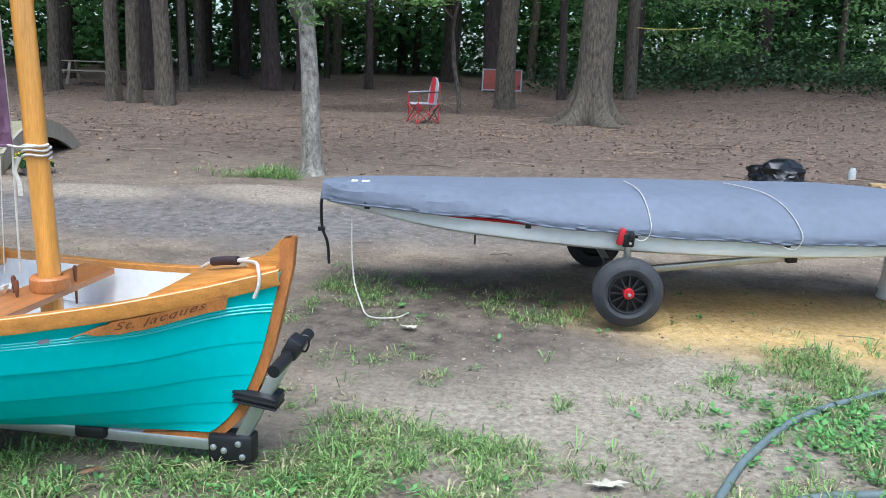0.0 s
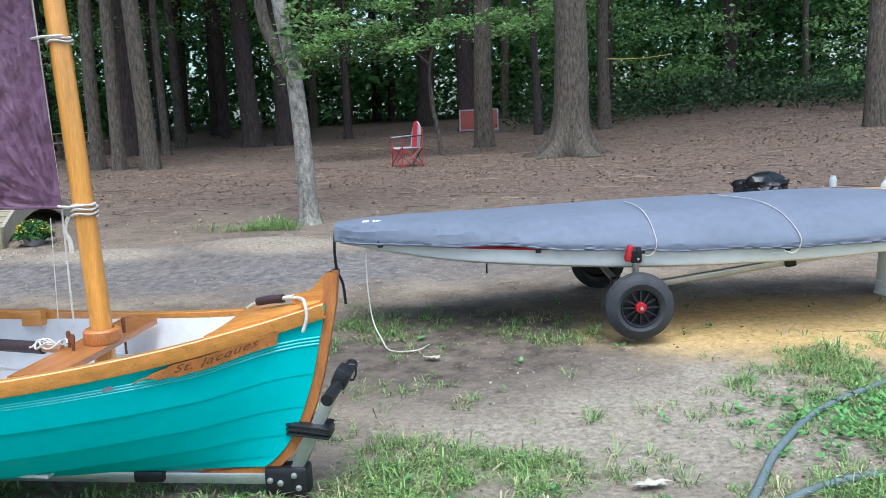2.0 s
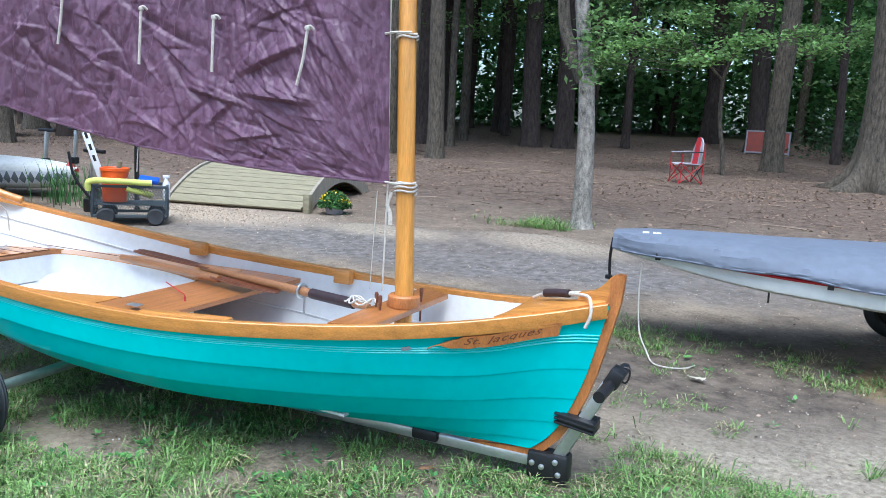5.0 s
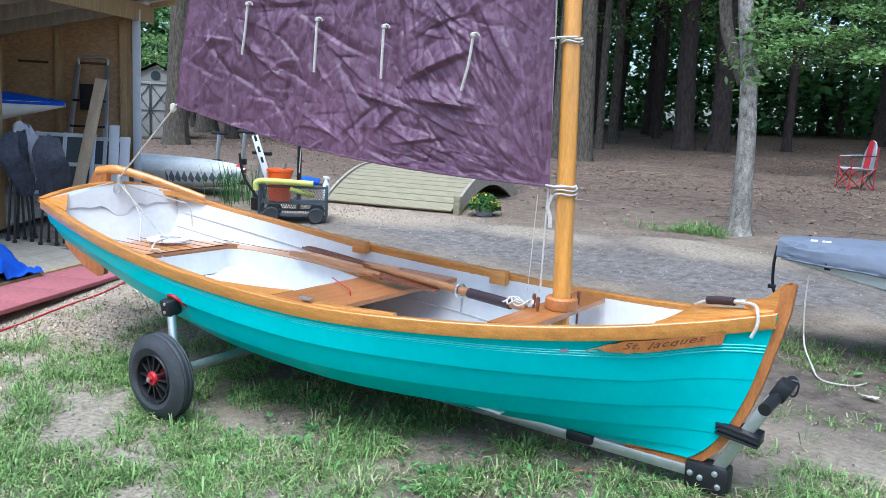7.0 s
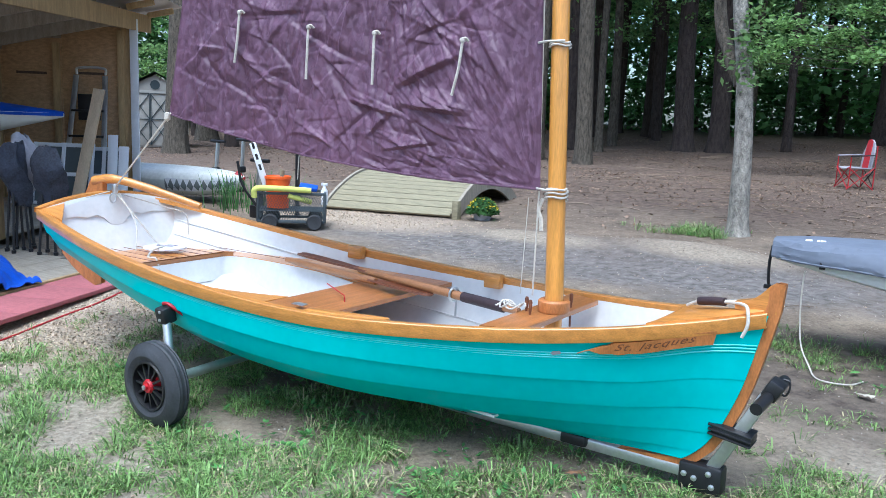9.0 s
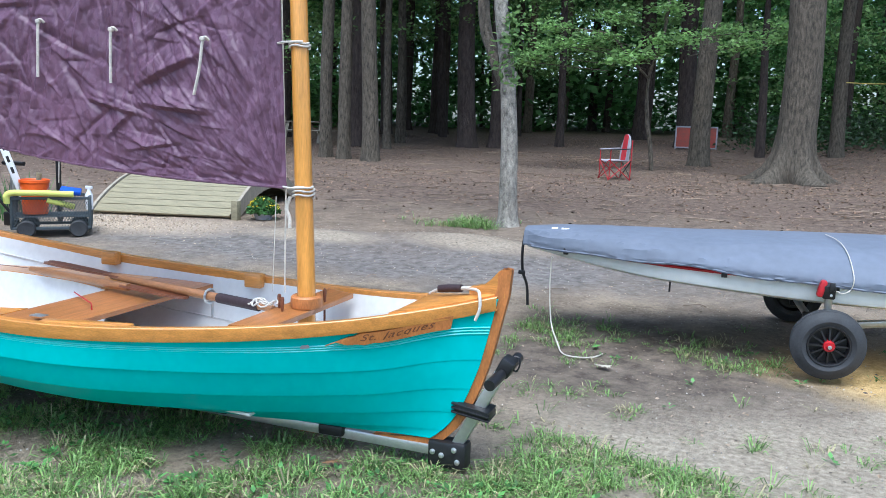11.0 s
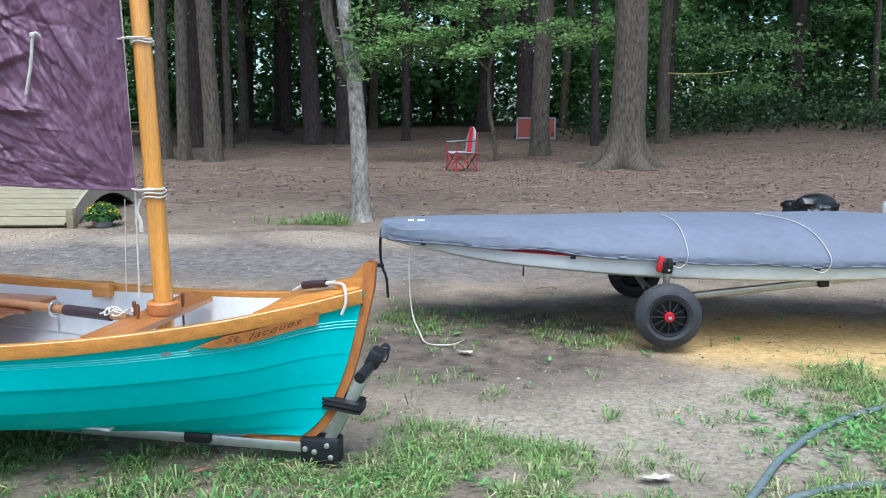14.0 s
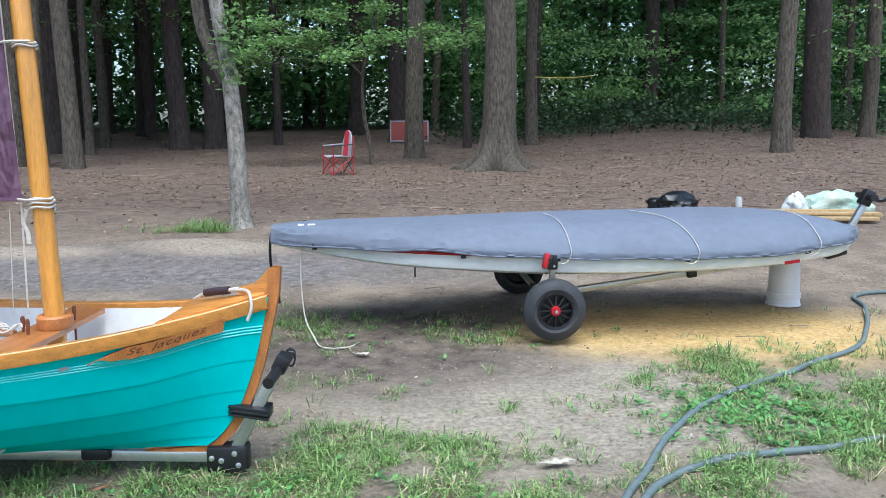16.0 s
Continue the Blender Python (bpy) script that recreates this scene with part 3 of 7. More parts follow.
for side in (-1, 1):
    for k in range(5):
        rows = [[hull_point(t, k + f - (0.05 if f == 0 and k else 0), side, 0.011 * (1 - f) * (0.25 + 0.75 * float(soft_step((t - 0.02) / 0.25)))) for f in (0, 0.25, 0.5, 0.75, 1)] for t in TS]
        part("strake", grid(bmesh.new(), rows, -0.006 if side > 0 else 0.006), M_TEAL, hull, "turquoise painted plank")
    for n, kk in enumerate((4.425, 4.475, 4.525)):
        ts = np.linspace(0.0, 0.995, 60)
        part("rubbing_bead", tube(bmesh.new(), [hull_point(t, kk + 0.06 * float(soft_step(t / 0.4)), side, 0.0085) for t in ts], 0.0042, 6), M_RAIL, hull, "raised paler turquoise bead")
    # rails: outer and inner
    rows = []
    for t in np.linspace(0.0, 1.0, 70):
        p = hull_point(t, 5, side)
        wo, wi = 0.022, (0.016 if t > 0.08 else 0.010)
        rows.append([p + Vector((0, side * a, b)) for a, b in ((0.004, -0.046), (wo - 0.002, -0.046), (wo, -0.043), (wo, 0.007), (wo - 0.003, 0.010), (-wi, 0.010), (-wi - 0.003, 0.007), (-wi - 0.003, -0.035), (-wi + 0.004, -0.037), (0.004, -0.046))])
    part("gunwale", grid(bmesh.new(), rows), M_VARN, boat, "varnished wooden gunwale")

# stem with its raised head, keel strip
bm = bmesh.new()
prof = [(-1.5, 0.066, 0.093), (-1.15, 0.07, 0.10)] + [(stem_x(z) , z, 0) for z in (0.12, 0.16, 0.22, 0.3, 0.4, 0.5, 0.6, 0.7, 0.8)]
fwd, aft = [], []
for x, z, zi in prof:
    if zi:
        fwd.append(Vector((x, AX, z)))
        aft.append(Vector((x, AX, zi + 0.01)))
    else:
        fwd.append(Vector((x + 0.034, AX, z - 0.02)))
        aft.append(Vector((x - 0.012, AX, z + 0.012)))
fwd += [Vector((-0.548, AX, 0.875)), Vector((-0.548, AX, 0.885))]
aft += [Vector((-0.60, AX, 0.872)), Vector((-0.575, AX, 0.887))]
rows = [[f + Vector((0, -0.018, 0)), a + Vector((0, -0.024, 0)), a + Vector((0, 0.024, 0)), f + Vector((0, 0.018, 0)), f + Vector((0, -0.018, 0))] for f, a in zip(fwd, aft)]
part("stem", grid(bm, rows), M_STEM, boat, "worn reddish varnished stem and keel strip")
bm = bmesh.new()
tri = [(-0.585, 0.885), (-0.60, 0.875), (-0.63, 0.84), (-0.66, 0.815), (-0.72, 0.80), (-0.72, 0.77), (-0.57, 0.77)]
rows = [[Vector((x, AX + s, z)) for x, z in tri] for s in (-0.02, 0.02)]
grid(bm, rows)
for r in rows:
    bm.faces.new([bm.verts.new(v) for v in r])
part("stem_knee", bm, M_VARN, boat, "varnished knee behind the stem head")
# foredeck
rows = []
for t in np.linspace(0.004, 0.095, 9):
    p, q = hull_point(t, 5, -1, -0.004), hull_point(t, 5, 1, -0.004)
    cut = max(0.0, (t - 0.06) / 0.035) * 0.10
    rows.append([p.lerp(q, f) + Vector((0.34 * cut * math.sin(math.pi * f) ** 0.7, 0, 0.017 + 0.012 * math.sin(math.pi * f))) for f in np.linspace(0, 1, 9)])
part("foredeck", grid(bmesh.new(), rows, 0.016), M_VARN, boat, "varnished wooden foredeck")

# transom with rounded top, white within, teal outside
bm = bmesh.new()
edge = [hull_point(1.0, k, 1) for k in (0, 0.5, 1, 1.5, 2, 2.5, 3, 3.5, 4, 4.5, 5)]
rows = []
for p in edge:
    rows.append([Vector((p.x, AX + (p.y - AX) * f, p.z + (0.075 * (1 - f * f) if p is edge[-1] else 0))) for f in np.linspace(-1, 1, 15)])
part("transom", grid(bm, rows, 0.022), M_WHITE, boat, "white-painted transom")
cap = [Vector((edge[-1].x - 0.005, AX + (edge[-1].y - AX) * f, edge[-1].z + 0.075 * (1 - f * f) + 0.012)) for f in np.linspace(-1.03, 1.03, 25)]
rows = [[c + Vector((a, 0, b)) for a, b in ((-0.03, -0.02), (-0.03, 0.008), (0.025, 0.008), (0.025, -0.02), (-0.03, -0.02))] for c in cap]
part("transom_cap", grid(bmesh.new(), rows), M_VARN, boat, "varnished rail on the transom")
for s in (-1, 1):
    bm = bmesh.new()
    a = hull_point(1.0, 5, s)
    b2 = hull_point(0.93, 5, s)
    tri = [a, a + Vector((0, -s * 0.16, 0.03)), b2 + Vector((0, -s * 0.03, 0))]
    top = [bm.verts.new(v + Vector((0, 0, 0.013))) for v in tri]
    bot = [bm.verts.new(v - Vector((0, 0, 0.012))) for v in tri]
    bm.faces.new(top), bm.faces.new(bot[::-1])
    for i in range(3):
        bm.faces.new((top[i], bot[i], bot[(i + 1) % 3], top[(i + 1) % 3]))
    part("quarter_knee", bm, M_VARN, boat, "varnished corner knee")

# thwarts and benches
def across(x0, x1, z, name, material, inset=0.01, thick=0.022):
    rows = []
    for x in np.linspace(x0, x1, 5):
        t = (x + 0.6) / (-4.85 + 0.6)
        k = 4.0
        p = hull_point(t, 4.3, 1)
        hb = p.y - AX - inset
        rows.append([Vector((x, AX + hb * f, z)) for f in np.linspace(-1, 1, 5)])
    return part(name, grid(bmesh.new(), rows, thick), material, boat)


across(-1.43, -1.595, 0.632, "mast_thwart", M_VARN_X)
across(-2.44, -2.82, 0.533, "middle_thwart", M_VARN_X)
well = curve_of([(-2.82, 0.25), (-3.0, 0.315), (-3.2, 0.36), (-3.4, 0.385), (-3.65, 0.40), (-3.9, 0.395)])


def well_half(x):
    """Half the breadth of the open well between the side benches."""
    if x > -3.84:
        return well(x)
    f = min(1.0, (-3.84 - x) / 0.14)
    return well(x) * (1 - 0.28 * (1 - math.sqrt(1 - f * f))) if f < 1 else 0.0


def half_at(x, z):
    """Half the breadth inside the planking at a station and a height."""
    last = 0.05
    for k in np.linspace(0.5, 5, 46):
        t = (x + 0.6) / -4.25
        for _ in range(3):
            t += (hull_point(min(t, 1.0), k, 1).x - x) / 4.1
        p = hull_point(min(max(t, 0.0), 1.0), k, 1)
        if p.z > z:
            break
        last = p.y - AX
    return last - 0.022


def bench_rows(side, xs, z):
    rows = []
    for x in xs:
        hb = half_at(x, z)
        inner = well_half(x)
        rows.append([Vector((x, AX + side * (inner + (hb - inner) * f), z)) for f in np.linspace(0, 1, 6)])
    return rows


BZ = 0.535
side_xs = list(np.linspace(-2.824, -3.84, 18)) + list(np.linspace(-3.85, -3.975, 10))
for side in (-1, 1):
    part("side_bench", grid(bmesh.new(), bench_rows(side, side_xs, BZ), 0.02), M_VARN, boat, "varnished slatted side bench")
rows = []
for x in np.concatenate([np.linspace(-3.976, -4.0, 3), np.linspace(-4.05, -4.64, 10)]):
    hb = half_at(x, BZ)
    rows.append([Vector((x - 0.012 * (1 - (f * 1.1) ** 2 if x > -3.99 else 0), AX + hb * f, BZ)) for f in np.linspace(-1, 1, 13)])
part("stern_bench", grid(bmesh.new(), rows, 0.02), M_VARN, boat, "varnished slatted stern bench")
for y in np.arange(-0.44, 0.45, 0.088):
    y = float(y)
    x0 = -3.3 if abs(y) > 0.42 else -3.995
    x1 = -4.60 if abs(y) < 0.2 else -4.42 if abs(y) < 0.3 else -4.15
    part("bench_seam", tube(bmesh.new(), [(x0, AX + y, BZ + 0.0205), (x1, AX + y, BZ + 0.0205)], 0.0022, 5), M_BLADE, boat, "dark seam between bench slats")
rim = [r[0] for r in bench_rows(-1, side_xs, BZ)] + [r[0] for r in bench_rows(1, side_xs, BZ)][::-1]
part("bench_front", grid(bmesh.new(), [[p + Vector((0, 0, -0.004)), p + Vector((0, (AX - p.y) * 0.03, -0.12)), Vector((p.x, AX + (p.y - AX) * 0.9, keel_z(p.x) + 0.09))] for p in rim], 0.008), M_WHITE, boat, "white-painted bench front")
part("bench_trim", grid(bmesh.new(), [[p + Vector((0, 0, -0.02)), p + Vector((0, 0, 0.026)), p + Vector((0, (p.y - AX) * 0.05, 0.027)), p + Vector((0, (p.y - AX) * 0.05, 0.0215))] for p in rim[len(side_xs) - 4:len(side_xs) + 4]], 0.006), M_VARN_X, boat, "raised varnished lip of the stern bench")
part("socket_plate", box(bmesh.new(), (0.07, 0.045, 0.005), Matrix.Translation((-2.60, AX - 0.40, 0.556)), 0.002), M_ALU, boat, "metal socket plate on the thwart")
part("socket_plate", box(bmesh.new(), (0.06, 0.04, 0.005), Matrix.Translation((-3.93, AX - 0.40, 0.558)), 0.002), M_ALU, boat, "metal plate on the bench")
# floor inside
rows = [[Vector((x, AX + f * 0.26, keel_z(x) + 0.075)) for f in (-1, 0, 1)] for x in np.linspace(-1.6, -4.2, 8)]
part("floorboard", grid(bmesh.new(), rows, 0.012), M_WHITE, boat, "white-painted bottom board")
for side in (-1, 1):
    for k in (2, 3, 4):
        part("inner_lap", tube(bmesh.new(), [hull_point(t, k + 0.06, side, -0.018) + Vector((0, 0, 0.006 * (5 - k))) for t in np.linspace(0.08, 0.99, 40)], 0.006, 5), M_WHITE, boat, "lap seam inside the hull")
# small blocks under the rails
for x in (-2.19, -3.235):
    p = hull_point((x + 0.6) / -4.25, 5, 1, -0.045)
    part("rowlock_block", box(bmesh.new(), (0.10, 0.06, 0.075), Matrix.Translation(p + Vector((0, 0, -0.012))), 0.008), M_VARN, boat, "varnished rowlock block")
p, q = hull_point((-2.02 + 0.6) / -4.25, 5, -1, -0.05), hull_point((-2.42 + 0.6) / -4.25, 5, -1, -0.05)
part("rowlock_block", beam(bmesh.new(), p + Vector((0, 0, -0.014)), q + Vector((0, 0, -0.014)), 0.06, 0.045, 0.008), M_VARN, boat, "long varnished rowlock pad inside the rail")
# inspection port on the stern bench
HC = Vector((-4.36, AX + 0.17, BZ + 0.021))
port = part("hatch_ring", lathe(bmesh.new(), [(0.0, 0.0), (0.135, 0.0), (0.135, 0.010), (0.122, 0.016), (0.118, 0.012), (0.0, 0.012)], 40, Matrix.Translation(HC)), M_BUCKET, boat, "white round inspection hatch")
part("grip", box(bmesh.new(), (0.11, 0.022, 0.008), Matrix.Translation(HC + Vector((0, 0, 0.016))) @ pose(0, 0, 0, 0, 0, 30), 0.003), M_GREYCLOTH, port)
part("grip", box(bmesh.new(), (0.07, 0.018, 0.008), Matrix.Translation(HC + Vector((0.02, 0.04, 0.016))) @ pose(0, 0, 0, 0, 0, 30), 0.003), M_GREYCLOTH, port)
# scalloped white apron on the inside of the transom
lobe = [(-1.0, -0.075), (-0.8, -0.082), (-0.6, -0.095), (-0.45, -0.12), (-0.3, -0.115), (-0.2, -0.14), (-0.1, -0.185), (0.0, -0.195), (0.1, -0.185), (0.2, -0.14), (0.3, -0.115), (0.45, -0.12), (0.6, -0.095), (0.8, -0.082), (1.0, -0.075)]
tt_ = hull_point(1.0, 5, 1)
rows = [[Vector((tt_.x + 0.030 + 0.31 * max(0.0, -(z + 0.0)) * 0.6, AX + (tt_.y - AX) * f * 0.95, tt_.z + 0.075 * (1 - f * f) + z)) for z in (-0.012, d0 * 0.5, d0)] for f, d0 in lobe]
part("transom_apron", grid(bmesh.new(), rows, 0.012), M_WHITE, boat, "scalloped white-painted transom knee")

# rudder and tiller
bm = bmesh.new()
rud = [(-4.74, 0.99), (-4.86, 0.99), (-4.95, 0.86), (-5.12, 0.70), (-5.24, 0.54), (-5.235, 0.44), (-5.13, 0.37), (-4.99, 0.30), (-4.86, 0.265), (-4.79, 0.29), (-4.765, 0.45), (-4.755, 0.7)]
rows = [[Vector((x, AX + s, z)) for x, z in rud] for s in (-0.016, 0.016)]
for r in (rows[0], rows[1]):
    bm.faces.new([bm.verts.new(v) for v in r])
grid(bm, [r + r[:1] for r in rows])
part("rudder", bm, M_STEM, boat, "varnished wooden rudder hung on the transom")
part("tiller", tube(bmesh.new(), smooth_path([(-4.85, AX, 0.965), (-4.66, AX + 0.03, 0.985), (-4.42, AX + 0.15, 0.925), (-4.17, AX + 0.30, 0.835)]), [0.032] * 8 + [0.028] * 9 + [0.024] * 8, 10), M_VARN, boat, "curved varnished tiller")

# mast with partner
mast = part("mast", tube(bmesh.new(), [(-1.475, AX, 0.20), (-1.48, AX, 0.7), (-1.525, AX, 1.9), (-1.63, AX, 4.6)], [0.038, 0.040, 0.037, 0.026], 20), M_SPAR, boat, "varnished round mast")
part("mast_partner", lathe(bmesh.new(), [(0.043, 0.0), (0.068, 0.0), (0.071, 0.01), (0.069, 0.046), (0.062, 0.053), (0.043, 0.053)], 24, Matrix.Translation((-1.479, AX, 0.634))), M_STEM, boat, "dark varnished mast collar")
def lashing(c, r, turns, dz, name="lashing", thick=0.005):
    pts = [Vector(c) + Vector((r * math.cos(a), r * math.sin(a), dz * a / (2 * math.pi) + 0.004 * math.sin(3 * a))) for a in np.linspace(0, 2 * math.pi * turns, 16 * turns)]
    return part(name, tube(bmesh.new(), pts, thick, 6), M_ROPE, mast, "white rope turns")


lashing((-1.498, AX, 1.115), 0.047, 3, 0.017)
lashing((-1.520, AX, 1.745), 0.044, 2, 0.012)
part("hanging_end", tube(bmesh.new(), smooth_path([(-1.545, AX - 0.03, 1.12), (-1.555, AX - 0.045, 1.07), (-1.54, AX - 0.045, 1.03), (-1.535, AX - 0.05, 0.985)]), 0.009, 6), M_ROPE, mast, "knotted rope end")
part("halyard", tube(bmesh.new(), [(-1.56, AX - 0.05, 0.70), (-1.555, AX - 0.05, 1.15), (-1.60, AX - 0.045, 2.6), (-1.66, AX - 0.03, 4.5)], 0.0042, 6), M_ROPE, boat, "white halyard")
part("downhaul", tube(bmesh.new(), [(-1.615, AX - 0.06, 0.70), (-1.60, AX - 0.055, 1.12)], 0.002, 5), M_ROPE, boat, "thin white downhaul")
for x, y in ((-1.46, 0.13), (-1.53, -0.12), (-1.575, -0.07)):
    part("belaying_pin", lathe(bmesh.new(), [(0.005, -0.09), (0.005, 0.0), (0.007, 0.02), (0.009, 0.05), (0.006, 0.06), (0.0, 0.062)], 12, Matrix.Translation((x, AX + y, 0.635))), M_BLADE, boat, "dark turned belaying pin")
coil = [Vector((-1.60 + 0.045 * math.cos(a) - 0.02 * a / 6.28, AX - 0.12 + 0.03 * math.sin(a), 0.66 + 0.012 * math.sin(2.3 * a))) for a in np.linspace(0, 16, 70)]
part("rope_coil", tube(bmesh.new(), coil, 0.004, 6), M_ROPE, boat, "coiled white rope on the mast thwart")

# painter on the foredeck with a leather chafe sleeve
part("painter", tube(bmesh.new(), smooth_path([(-0.93, AX + 0.08, 0.735), (-0.87, AX + 0.05, 0.765), (-0.76, AX + 0.01, 0.785), (-0.68, AX - 0.045, 0.795), (-0.655, AX - 0.085, 0.775), (-0.65, AX - 0.10, 0.73), (-0.665, AX - 0.105, 0.685)]), 0.0066, 8), M_ROPE, boat, "white rope painter")
part("chafe_sleeve", tube(bmesh.new(), [(-0.875, AX + 0.052, 0.766), (-0.82, AX + 0.03, 0.778), (-0.765, AX + 0.012, 0.785)], 0.0165, 10), M_LEATHER, boat, "dark leather sleeve")
part("painter_end", tube(bmesh.new(), smooth_path([(-0.765, AX + 0.012, 0.785), (-0.71, AX + 0.03, 0.79), (-0.64, AX + 0.03, 0.79)]), 0.008, 8), M_ROPE, boat)

# name board on the bow
def side_frame(t, k, side=-1, out=0.0):
    p = hull_point(t, k, side, out)
    dx = (hull_point(t + 0.02, k, side, out) - hull_point(t - 0.02, k, side, out)).normalized()
    dz = (hull_point(t, min(k + 0.2, 5), side, out) - hull_point(t, k - 0.2, side, out)).normalized()
    return p, dx, dz


nb0, nb1 = 0.035, 0.145
top, bot = [], []
for i, t in enumerate(np.linspace(nb0, nb1, 24)):
    f = i / 23
    hi = 4.775
    lo = 4.555 + (0.10 * max(0, (f - 0.72) / 0.28) ** 1.5) + (0.012 * math.sin(i * 1.9) if f > 0.6 else 0)
    hi2 = hi - (0.17 * max(0, (f - 0.80) / 0.20) ** 1.3 if f > 0.80 else 0) - (0.05 if 0.78 < f else 0)
    lo2 = min(lo, hi2 - 0.015)
    top.append(hull_point(t, hi2, -1, 0.020))
    bot.append(hull_point(t, lo2, -1, 0.022))
rows = [[b, b.lerp(a, 0.33), b.lerp(a, 0.66), a] for a, b in zip(top, bot)]
board = part("name_board", grid(bmesh.new(), rows, 0.012), M_STEM, boat, "carved varnished name board")
p, dx, dz = side_frame(0.085, 4.745, -1, 0.033)
fc = bpy.data.curves.new("lettering", "FONT")
fc.offset = 0.0004
fc.body, fc.size, fc.shear, fc.extrude, fc.align_x, fc.align_y, fc.space_character = "St. Jacques", 0.052, 0.35, 0.001, "CENTER", "CENTER", 1.15
tmp = bpy.data.objects.new("lettering", fc)
scene.collection.objects.link(tmp)
bpy.context.view_layer.update()
lm = bpy.data.meshes.new_from_object(tmp.evaluated_get(bpy.context.evaluated_depsgraph_get()))
bpy.data.objects.remove(tmp)
for v in lm.vertices:
    tt, kk = 0.082 - v.co.x / 4.05, 4.668 + v.co.y / 0.29
    v.co = hull_point(tt, kk, -1, 0.0345 + v.co.z) - boat.location
lm.materials.clear()
lm.materials.append(M_BLADE)
lt = new("lettering", lm)
lt.parent, lt["label"] = board, "dark carved lettering St. Jacques"
# chipped paint
for t, k, s in ((0.165, 4.55, 0.02), (0.16, 4.93, 0.05), (0.17, 4.95, 0.035), (0.745, 4.62, 0.02), (0.735, 4.75, 0.016), (0.755, 4.78, 0.014)):
    p, dx, dz = side_frame(t, k, -1, 0.0145)
    m2 = Matrix((dx, dz, dx.cross(dz))).transposed().to_4x4()
    m2.translation = p
    bm = bmesh.new()
    bmesh.ops.create_circle(bm, cap_ends=True, segments=9, radius=1.0, matrix=m2 @ Matrix.Diagonal((s, 0.010, 1, 1)))
    for v in bm.verts:
        v.co += Vector((noise.noise(v.co * 40), 0, noise.noise(v.co * 55 + Vector((9, 1, 1))))) * 0.006
    part("chipped_paint", bm, M_GREYCLOTH, boat, "chip in the paint down to grey primer")

# oars: things of their own lying over the thwarts
def oar(a, b, label, leather=(0.05, 0.20)):
    a, b = Vector(a), Vector(b)
    o = thing("oar", label, "oar", tuple(a), group="pair of oars")
    d = (b - a).normalized()
    part("shaft", tube(bmesh.new(), [a, a + d * 0.09, a + d * 0.10, a.lerp(b, 0.5), a.lerp(b, 0.66)], [0.016, 0.017, 0.021, 0.021, 0.018], 12), M_OAR, o)
    if leather:
        part("leather", tube(bmesh.new(), [a.lerp(b, leather[0]), a.lerp(b, leather[1])], 0.0245, 12), M_LEATHER, o, "dark leather sleeve")
    y = d.cross(Vector((0, 0, 1))).normalized()
    n = d.cross(y)
    rows = [[a.lerp(b, f) + y * w * s + n * 0.005 * (1 - s * s) for s in (-1, -0.5, 0, 0.5, 1)] for f, w in ((0.60, 0.017), (0.68, 0.026), (0.78, 0.038), (0.93, 0.042), (0.985, 0.036), (1.0, 0.02))]
    part("blade", grid(bmesh.new(), rows, 0.011), M_BLADE, o, "dark brown oar blade")
    return o, d


o1, d1 = oar((-1.66, AX + 0.02, 0.60), (-3.42, AX + 0.44, 0.60), "wooden oar with a dark leather sleeve across the thwarts")
ring = Vector((-2.075, AX + 0.12, 0.60))
part("rowlock", tube(bmesh.new(), [ring + Vector((0.008 * math.cos(a), 0.032 * math.cos(a), 0.034 * math.sin(a))) for a in np.linspace(0, 6.28, 14)] + [ring + Vector((0, 0.02, -0.03)), ring + Vector((0, 0.018, -0.11))], 0.006, 6), M_ALU, o1, "bronze rowlock ring")
oar((-3.42, AX + 0.33, 0.578), (-2.22, AX + 0.13, 0.572), "second wooden oar lying the other way beside the first", None)

# lines in the stern
for pts, r, nm in (([(-4.62, AX, 0.90), (-4.50, AX + 0.06, 0.75), (-4.40, AX + 0.13, 0.60), (-4.36, AX + 0.17, 0.566)], 0.005, "mainsheet"),
                   ([(-4.66, AX - 0.02, 0.91), (-4.67, AX - 0.2, 0.87), (-4.655, AX - 0.40, 0.80)], 0.0035, "cord"),
                   ([(-4.62, AX + 0.02, 0.90), (-4.45, AX + 0.02, 0.72), (-4.34, AX - 0.06, 0.566)], 0.0035, "cord"),
                   ([(-4.64, AX + 0.05, 0.89), (-4.52, AX + 0.30, 0.80), (-4.46, AX + 0.41, 0.75), (-4.45, AX + 0.43, 0.60)], 0.004, "traveller"),
                   ([(-4.36, AX + 0.17, 0.566), (-4.22, AX - 0.02, 0.58), (-4.05, AX - 0.18, 0.575), (-3.99, AX - 0.17, 0.57), (-3.965, AX - 0.16, 0.48)], 0.006, "sheet_tail")):
    part(nm, tube(bmesh.new(), smooth_path(pts), r, 6), M_ROPE, boat, "white line in the stern")
part("sheet_block", box(bmesh.new(), (0.035, 0.03, 0.06), Matrix.Translation((-4.63, AX, 0.93)), 0.01), M_ALU, boat, "metal sheet block")
part("shackle", tube(bmesh.new(), [Vector((-4.625 + 0.008 * math.cos(a), AX - 0.02 + 0.016 * math.cos(a), 0.87 + 0.03 * math.sin(a))) for a in np.linspace(0, 6.28, 12)], 0.005, 6), M_ALU, boat, "steel shackle")
part("red_cord", tube(bmesh.new(), [(-2.83, AX + 0.04, 0.558), (-2.57, AX - 0.12, 0.558), (-2.55, AX - 0.14, 0.553), (-2.545, AX - 0.145, 0.52)], 0.0035, 5), M_RED, boat, "thin red cord over the thwart")

